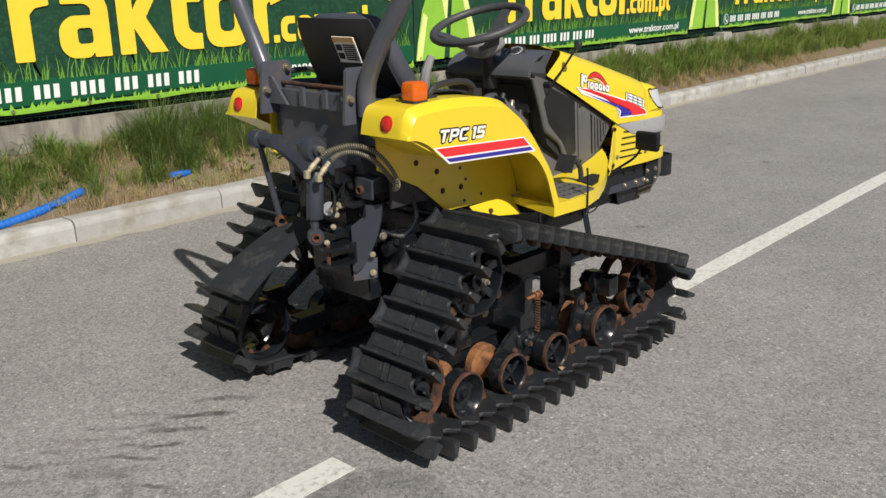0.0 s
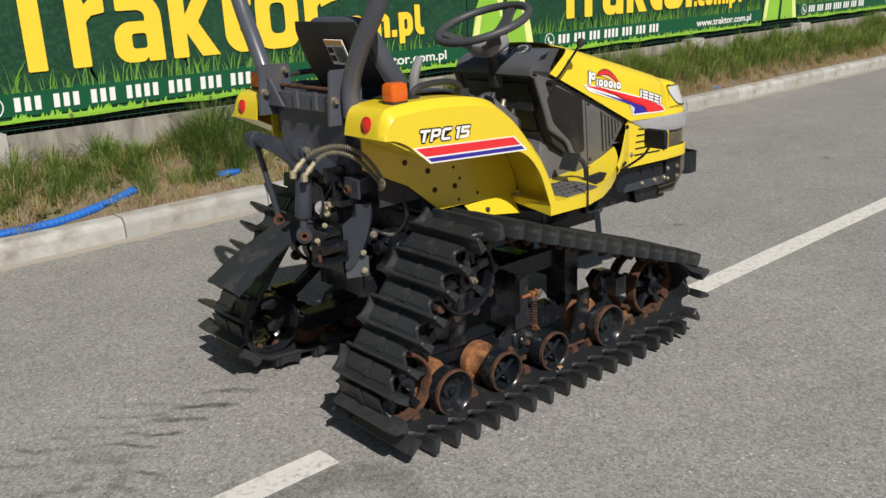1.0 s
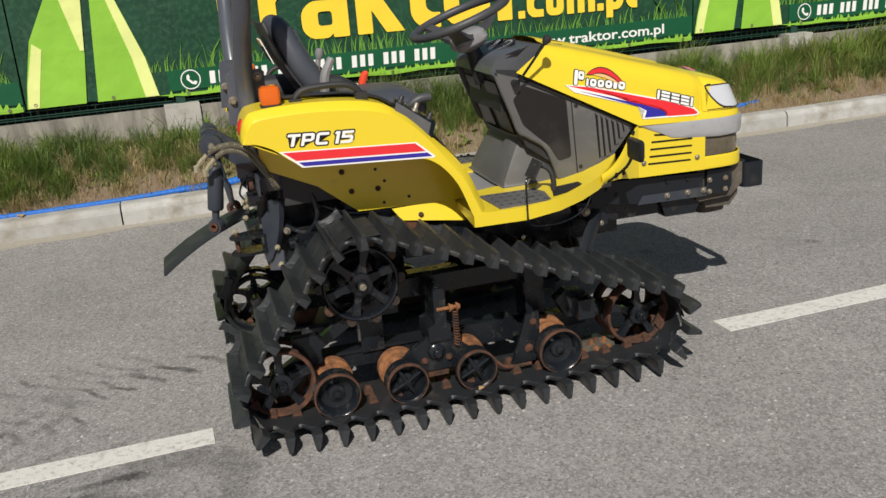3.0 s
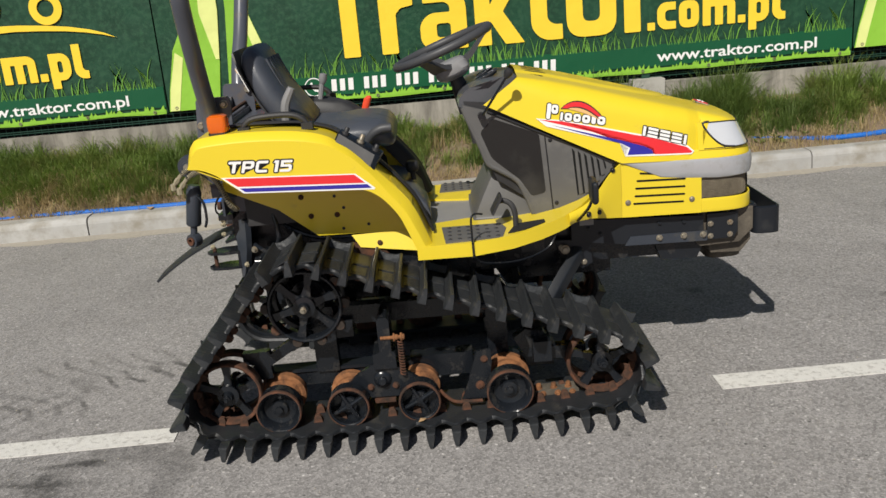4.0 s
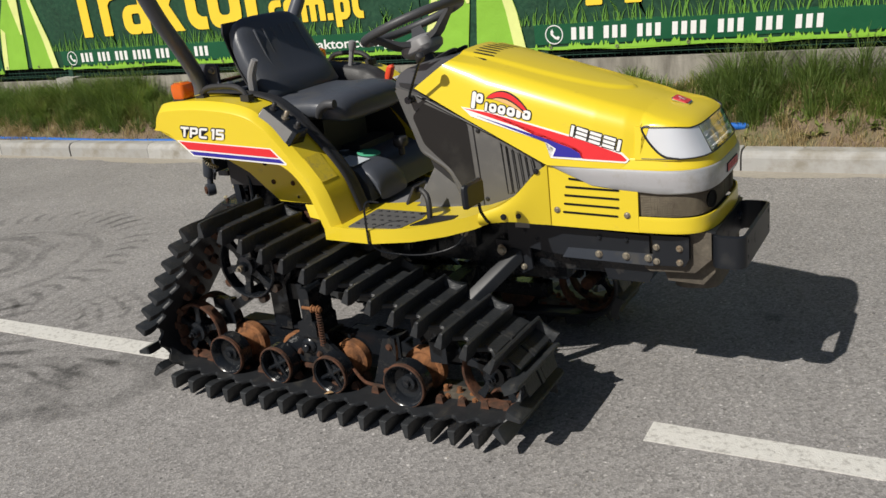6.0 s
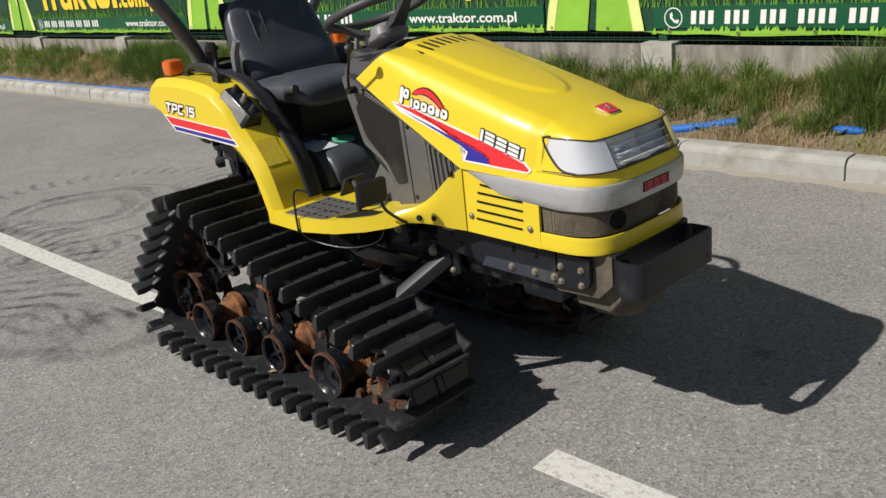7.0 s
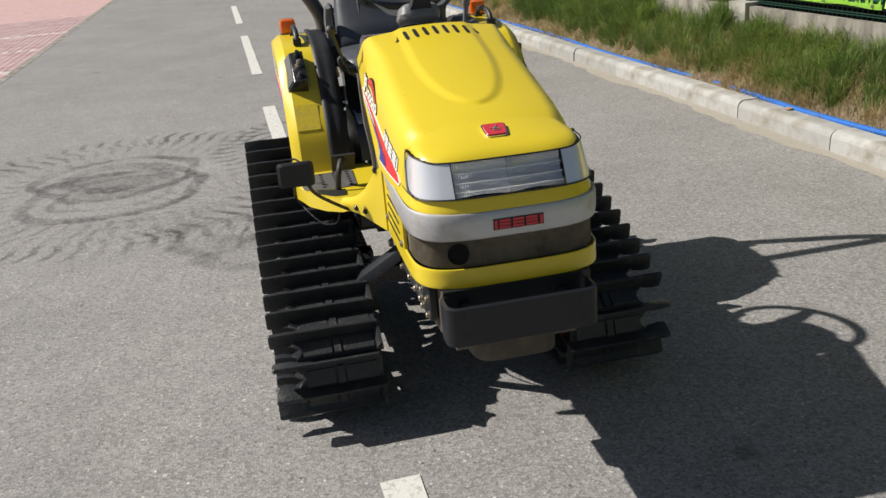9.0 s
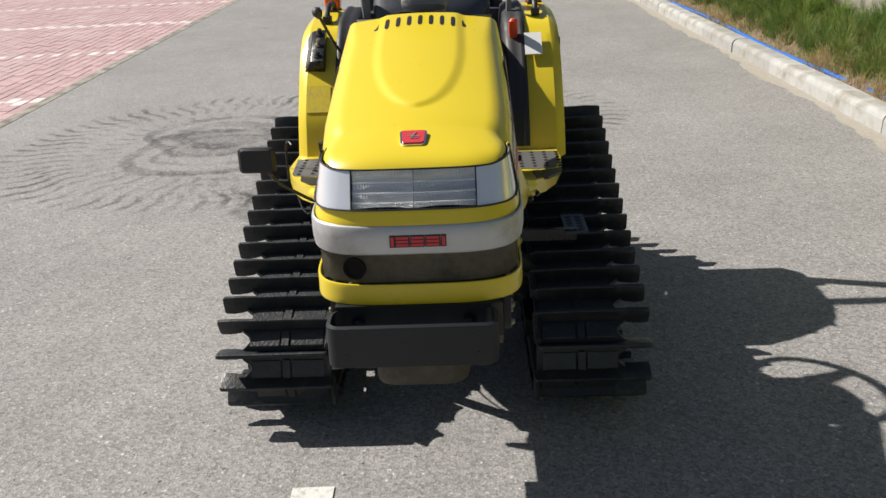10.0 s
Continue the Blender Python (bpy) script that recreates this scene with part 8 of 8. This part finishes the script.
# drive flanges, hoses and rods in the shade under the fenders
for s in (-1, 1):
    bm = bmesh.new()
    prism(bm, [(0.045, 0.620), (0.057, 0.588), (0.096, 0.550), (0.189, 0.520), (0.185, 0.545), (0.160, 0.578), (0.101, 0.604)], s * 0.270, s * 0.278)
    part("mud_shield", bm, RUST, tractor, "rusty curved mud shield", bevel=0.002)
    bm = bmesh.new()
    tube(bm, smooth_path([(-0.30, s * 0.20, 0.62), (-0.24, s * 0.24, 0.60), (-0.20, s * 0.26, 0.66), (-0.22, s * 0.24, 0.76)], 6), 0.008, 8)
    tube(bm, smooth_path([(-0.24, s * 0.16, 0.70), (-0.10, s * 0.22, 0.64), (0.06, s * 0.24, 0.63), (0.22, s * 0.22, 0.60)], 6), 0.009, 8)
    tube(bm, smooth_path([(0.25, s * 0.25, 0.60), (0.40, s * 0.27, 0.56), (0.55, s * 0.25, 0.58), (0.70, s * 0.22, 0.55)], 6), 0.008, 8)
    box(bm, (-0.26, min(s * 0.2, s * 0.26), 0.50), (-0.20, max(s * 0.2, s * 0.26), 0.58))
    box(bm, (0.62, min(s * 0.19, s * 0.235), 0.52), (0.70, max(s * 0.19, s * 0.235), 0.62))
    box(bm, (0.50, min(s * 0.2, s * 0.25), 0.55), (0.56, max(s * 0.2, s * 0.25), 0.63))
    rod(bm, (0.44, s * 0.24, 0.50), (0.44, s * 0.24, 0.60), 0.022)
    pieces("pipe", bm, BLACK, tractor)
    bm = bmesh.new()
    bolt(bm, (-0.30, s * 0.21, 0.605), (-0.5, s, 0), 0.009, 0.010), bolt(bm, (0.66, s * 0.237, 0.60), (0, s, 0), 0.011, 0.01), bolt(bm, (0.66, s * 0.237, 0.57), (0, s, 0), 0.011, 0.01), bolt(bm, (0.775, s * 0.205, 0.505), (0, s, 0), 0.012, 0.01)
    pieces("bolt", bm, STEEL, tractor)
# left pedal with a perforated tread, below the left footplate
bm = bmesh.new()
box(bm, (0.655, 0.20, 0.445), (0.675, 0.44, 0.480))
ped = part("side_step_bar", bm, BLACK, tractor, "black bar carrying a perforated step")
bm = bmesh.new()
slab(bm, [(0.53, 0.405, 0.470), (0.69, 0.405, 0.470), (0.69, 0.475, 0.470), (0.53, 0.475, 0.470)], 0.006)
part("perforated_step", bm, SLATE, ped)
# step is not pierced; black discs stand for the shade in its holes
bm = bmesh.new()
for i in range(5):
    for j in range(2):
        lathe(bm, [(0, 0.001), (0.010, 0.001), (0.010, -0.001)], (0.555 + 0.028 * i, 0.425 + 0.03 * j, 0.4765), (0, 0, 1), 10)
part("hole_pattern", bm, INK, ped)
# papers and labels on the left fender
bm = bmesh.new()
slab(bm, [(0.090, 0.322, 0.984), (0.158, 0.322, 0.922), (0.158, 0.380, 0.922), (0.090, 0.380, 0.984)], 0.003)
part("fender_label", bm, WHITE, tractor, "white label on the left fender")
bm = bmesh.new()
slab(bm, [(0.03, 0.268, 1.000), (0.20, 0.268, 0.845), (0.20, 0.298, 0.845), (0.03, 0.298, 1.000)], 0.012)
part("lever_gate", bm, DARKPLASTIC, tractor, "black lever gate", bevel=0.002)
bm = bmesh.new()
slab(bm, [(0.2045, -0.424, 0.8520), (0.2645, -0.424, 0.7740), (0.2645, -0.342, 0.7740), (0.2045, -0.342, 0.8520)], 0.0012)
part("faded_sticker", bm, FADED, tractor, "faded yellow instruction sticker")

# ---- red paved lot beyond the far edge of the road ----
lot = tagged(new("pavement_lot"), "red concrete block paving with white parking lines", "pavement", kind="structure")
bm = bmesh.new()
plate(bm, [(-60, -40), (8, -40), (8, -2.98), (-60, -2.98)], -0.05, -0.006)
part("paving_bed", bm, PAVED, lot)
bm = bmesh.new()
for k in range(70):
    x = -62 + k * 1.0
    box(bm, (x + 0.002, -2.985, -0.05), (x + 0.998, -2.895, 0.003))
part("edging", bm, CONCRETE, lot)


def paver_mesh(mat):
    bm = bmesh.new()
    box(bm, (0.002, 0.002, -0.04), (0.198, 0.098, 0.0))
    for v in bm.verts:
        if v.co.z > -0.01:
            v.co.x += 0.003 if v.co.x < 0.1 else -0.003
            v.co.y += 0.003 if v.co.y < 0.05 else -0.003
    for v in bm.verts:
        if v.co.z < -0.01:
            v.co.z = -0.012
    bmesh.ops.recalc_face_normals(bm, faces=bm.faces)
    me = bpy.data.meshes.new("paver")
    bm.to_mesh(me)
    bm.free()
    me.materials.append(mat)
    return me


def is_line(x):
    return any(abs(x - c) < 0.07 for c in (-4.05, -6.5, -8.95, -11.4, -13.85))


red_block, white_block = paver_mesh(PAVER), paver_mesh(PAVERLINE)
verts, faces, wverts, wfaces = [], [], [], []
for j in range(0, 46):
    y = -3.09 - 0.1 * j
    for i in range(0, 78):
        x = -2.0 - 0.2 * i + (0.1 if j % 2 else 0)
        z = rnd.uniform(-0.003, 0.001)
        white = is_line(x + 0.1)
        if j < 8 and 4 <= i < 41:
            ob = new("paver", white_block if white else red_block)
            ob.parent, ob.location = lot, (x, y, z)
        else:
            vv, ff = (wverts, wfaces) if white else (verts, faces)
            o = len(vv)
            vv += [(x + 0.002, y + 0.002, z - 0.01), (x + 0.198, y + 0.002, z - 0.01), (x + 0.198, y + 0.098, z - 0.01), (x + 0.002, y + 0.098, z - 0.01),
                   (x + 0.005, y + 0.005, z), (x + 0.195, y + 0.005, z), (x + 0.195, y + 0.095, z), (x + 0.005, y + 0.095, z)]
            ff += [(o + 4, o + 5, o + 6, o + 7), (o, o + 1, o + 5, o + 4), (o + 1, o + 2, o + 6, o + 5), (o + 2, o + 3, o + 7, o + 6), (o + 3, o, o + 4, o + 7)]
for vv, ff, mat in ((verts, faces, PAVER), (wverts, wfaces, PAVERLINE)):
    me = bpy.data.meshes.new("paver_field")
    me.from_pydata(vv, [], ff)
    me.materials.append(mat)
    ob = new("paver_field", me)
    ob.parent = lot
    tagged(ob, kind="stuff")


# ---- grass on the verge ----
def blades(name, label, mat, count, y_lo, y_hi, h_lo, h_hi, width, x_lo, x_hi, seed, clump=0.0, category="grass"):
    r = np.random.RandomState(seed)
    verts, faces = [], []
    n = 0
    while n < count:
        cx, cy = r.uniform(x_lo, x_hi), r.uniform(y_lo, y_hi)
        dens = 0.40 + 0.75 * noise.noise((cx * 1.3, cy * 3.5, seed)) + 0.5 * noise.noise((cx * 4.1, cy * 7, seed + 3))
        if r.rand() > dens * 1.15:
            n += 0.2
            continue
        tuft = max(0.35, 0.75 + 0.6 * noise.noise((cx * 1.7, cy * 1.7, seed + 9)))
        for k in range(r.randint(4, 9)):
            x, y = cx + r.normal(0, 0.022), min(max(cy + r.normal(0, 0.018), y_lo - 0.02), y_hi + 0.02)
            z = verge_height(x, y) - 0.01
            h = r.uniform(h_lo, h_hi) * tuft
            a = r.uniform(0, 2 * math.pi)
            lean = h * r.uniform(0.1, 0.75)
            dx, dy = math.cos(a) * lean, math.sin(a) * lean
            b = r.uniform(0, math.pi)
            wx, wy = math.cos(b) * width * r.uniform(0.6, 1.3), math.sin(b) * width
            o = len(verts)
            yy = lambda v: min(v, 3.515)
            verts += [(x - wx, yy(y - wy), z), (x + wx, yy(y + wy), z), (x + dx * 0.35 + wx * 0.8, yy(y + dy * 0.35 + wy * 0.8), z + h * 0.6), (x + dx * 0.35 - wx * 0.8, yy(y + dy * 0.35 - wy * 0.8), z + h * 0.6), (x + dx, yy(y + dy), z + h * (0.95 if lean < h * 0.5 else 0.8))]
            faces += [(o, o + 1, o + 2, o + 3), (o + 3, o + 2, o + 4)]
            n += 1
    me = bpy.data.meshes.new(name)
    me.from_pydata(verts, [], faces)
    me.materials.append(mat)
    for p in me.polygons:
        p.use_smooth = True
    return tagged(new(name, me), label, category, kind="stuff")


blades("grass", "tall green grass tufts on the bank below the wall", GRASS, 9000, 3.24, 3.50, 0.05, 0.15, 0.0026, -9, 9, 1)
blades("grass", "green grass on the far bank", GRASS, 16000, 3.14, 3.50, 0.08, 0.26, 0.006, -26, -9, 31)
blades("grass", "tall green grass tufts on the bank below the wall", GRASS, 22000, 3.22, 3.50, 0.10, 0.34, 0.006, 4, 24, 12)
blades("grass", "short green grass on the lower bank", GRASS, 12000, 3.13, 3.46, 0.03, 0.10, 0.0026, -12, 10, 2)
blades("dry_grass", "dry straw-coloured grass on the lower bank", STRAW, 15000, 3.06, 3.46, 0.03, 0.15, 0.0020, -12, 12, 3)
blades("dry_grass", "matted dry grass along the back of the kerb", STRAW, 10000, 3.045, 3.13, 0.03, 0.085, 0.002, -12, 12, 8)


def tufts(label, mat, count, per, x_lo, x_hi, y_lo, y_hi, h_lo, h_hi, seed):
    """Bushy clumps of thin bent blades, thick in some stretches and missing in others."""
    r = np.random.RandomState(seed)
    verts, faces, made, tries = [], [], 0, 0
    while made < count and tries < count * 12:
        tries += 1
        cx, cy = r.uniform(x_lo, x_hi), y_hi - (y_hi - y_lo) * r.rand() ** 1.3
        if noise.noise((cx * 0.9, cy * 2, seed * 1.7)) + 0.25 * r.randn() < 0.02:
            continue
        made += 1
        big = r.uniform(0.6, 1.15)
        for k in range(int(per * r.uniform(0.6, 1.3))):
            a, q = r.uniform(0, 2 * math.pi), abs(r.normal(0, 0.028)) * big + 0.004
            x, y = cx + math.cos(a) * q * 1.4, min(cy + math.sin(a) * q, 3.50)
            z = verge_height(x, min(max(y, 3.05), 3.5)) - 0.01
            h = r.uniform(h_lo, h_hi) * big
            a += r.normal(0, 1.0)
            lean = h * min(0.95, 0.15 + 6.5 * q * r.uniform(0.5, 1.4) + abs(r.normal(0, 0.28)))
            dx, dy = math.cos(a) * lean, math.sin(a) * lean
            w = r.uniform(0.0012, 0.0026)
            sx, sy = -math.sin(a) * w, math.cos(a) * w
            o = len(verts)
            for t, ww in ((0.0, 1.0), (0.45, 0.9), (0.8, 0.6)):
                px, py, pz = x + dx * t * t, min(y + dy * t * t, 3.512), z + h * (t - 0.22 * t * t * lean / h)
                verts += [(px - sx * ww, py - sy * ww, pz), (px + sx * ww, py + sy * ww, pz)]
            verts.append((x + dx, min(y + dy, 3.512), z + h * (1 - 0.45 * lean / h)))
            faces += [(o, o + 1, o + 3, o + 2), (o + 2, o + 3, o + 5, o + 4), (o + 4, o + 5, o + 6)]
    me = bpy.data.meshes.new("grass_tufts")
    me.from_pydata(verts, [], faces)
    me.materials.append(mat)
    for p in me.polygons:
        p.use_smooth = True
    tagged(new("grass_tufts", me), label, "grass", kind="stuff")


tufts("bushy clumps of green grass on the bank", GRASS, 380, 90, -10, 12, 3.16, 3.48, 0.07, 0.19, 41)
tufts("bushy clumps of dark green grass on the bank", GRASS_DEEP, 300, 95, -10, 12, 3.14, 3.48, 0.09, 0.24, 43)
tufts("tall dense clumps of grass hiding the wall", GRASS, 110, 110, 3.0, 14, 3.16, 3.48, 0.16, 0.38, 47)
tufts("tall dense clumps of dark grass hiding the wall", GRASS_DEEP, 150, 110, -7.5, -3.0, 3.20, 3.48, 0.16, 0.36, 61)
tufts("tall dense clumps of grass hiding the wall", GRASS, 60, 110, -7.5, -3.0, 3.18, 3.46, 0.14, 0.34, 67)
tufts("thick green clumps on the bank", GRASS, 150, 95, -3.5, -1.3, 3.14, 3.48, 0.08, 0.22, 73)
tufts("thick dark green clumps on the bank", GRASS_DEEP, 60, 95, -3.5, -1.3, 3.14, 3.48, 0.09, 0.24, 79)
tufts("clumps of dry yellow grass near the kerb", STRAW, 90, 46, -3.5, -1.3, 3.08, 3.30, 0.06, 0.17, 83)
tufts("tall leaning clumps of grass below the banner", GRASS_DEEP, 46, 120, 0.75, 2.6, 3.26, 3.47, 0.18, 0.40, 71)
tufts("clumps of dry yellow grass near the kerb", STRAW, 640, 46, -10, 12, 3.08, 3.40, 0.06, 0.18, 53)
# broad-leaved weeds
r = np.random.RandomState(5)
verts, faces = [], []
for i in range(700):
    cx, cy = r.uniform(-8, 9), r.uniform(3.12, 3.47)
    if noise.noise((cx * 1.4, cy * 2, 21)) < 0.0:
        continue
    z = verge_height(cx, cy)
    for k in range(r.randint(5, 9)):
        a, ln = r.uniform(0, 2 * math.pi), r.uniform(0.03, 0.075)
        up = r.uniform(0.3, 1.0)
        d, sd = Vector((math.cos(a), math.sin(a), up)).normalized() * ln, Vector((-math.sin(a), math.cos(a), 0)) * ln * 0.2
        o = len(verts)
        c = Vector((cx, cy, z))
        verts += [tuple(c), tuple(c + d * 0.5 + sd), tuple(c + d), tuple(c + d * 0.5 - sd)]
        faces += [(o, o + 1, o + 2, o + 3)]
me = bpy.data.meshes.new("weeds")
me.from_pydata(verts, [], faces)
me.materials.append(GRASS)
tagged(new("weeds", me), "small broad-leaved weeds between the grass", "weeds", kind="stuff")
# soil crumbs and small stones
verts, faces = [], []
for i in range(5000):
    cx, cy = r.uniform(-9, 9), 3.05 + 0.4 * r.rand() ** 1.6
    z, q = verge_height(cx, cy), r.uniform(0.002, 0.008)
    o = len(verts)
    verts += [(cx - q, cy, z), (cx + q * 0.3, cy - q, z), (cx + q, cy + q * 0.6, z), (cx + q * 0.1, cy, z + q * 1.3)]
    faces += [(o, o + 1, o + 3), (o + 1, o + 2, o + 3), (o + 2, o, o + 3)]
me = bpy.data.meshes.new("soil_crumbs")
me.from_pydata(verts, [], faces)
me.materials.append(SOIL)
tagged(new("soil_crumbs", me), "loose crumbs of dry soil on the bank", "soil", kind="stuff")
# grit on the road
verts, faces = [], []
for i in range(2600):
    cx, cy = r.uniform(-4.5, 4.5), r.uniform(-2.6, 2.85)
    q = r.uniform(0.0012, 0.0038)
    o = len(verts)
    verts += [(cx - q, cy, 0), (cx + q * 0.3, cy - q, 0), (cx + q, cy + q * 0.6, 0), (cx + q * 0.1, cy, q * 1.1)]
    faces += [(o, o + 1, o + 3), (o + 1, o + 2, o + 3), (o + 2, o, o + 3)]
me = bpy.data.meshes.new("grit")
me.from_pydata(verts, [], faces)
me.materials.append(SAND)
tagged(new("grit", me), "fine pale grit scattered on the asphalt", "grit", kind="stuff")
# a dry leaf on the track and scraps behind the kerb
bm = bmesh.new()
for cx, cy, z, q in ((0.0, 0.0, 0.0, 0.016),):
    slab(bm, [(cx - q, cy - q * 0.4, z), (cx + q * 0.2, cy - q * 0.7, z + 0.004), (cx + q, cy + q * 0.2, z), (cx - q * 0.1, cy + q * 0.7, z + 0.003)], 0.0012)
leaf = tagged(finish("dry_leaf", bm, CLOUT), "small pale dry leaf", "leaf", "dry leaves")
leaf.matrix_basis = pose(0.222, -0.235, 0.060, 0, 0, 20)
for x, y, z, k in ((-1.55, 3.02, 0.130, 2.2), (-2.9, 3.12, 0.16, 1.6), (0.75, 3.15, 0.19, 1.5)):
    o = copy_thing(leaf, pose(x, y, z, 8, 5, 40 * k))
    o.scale = (k, k, k)
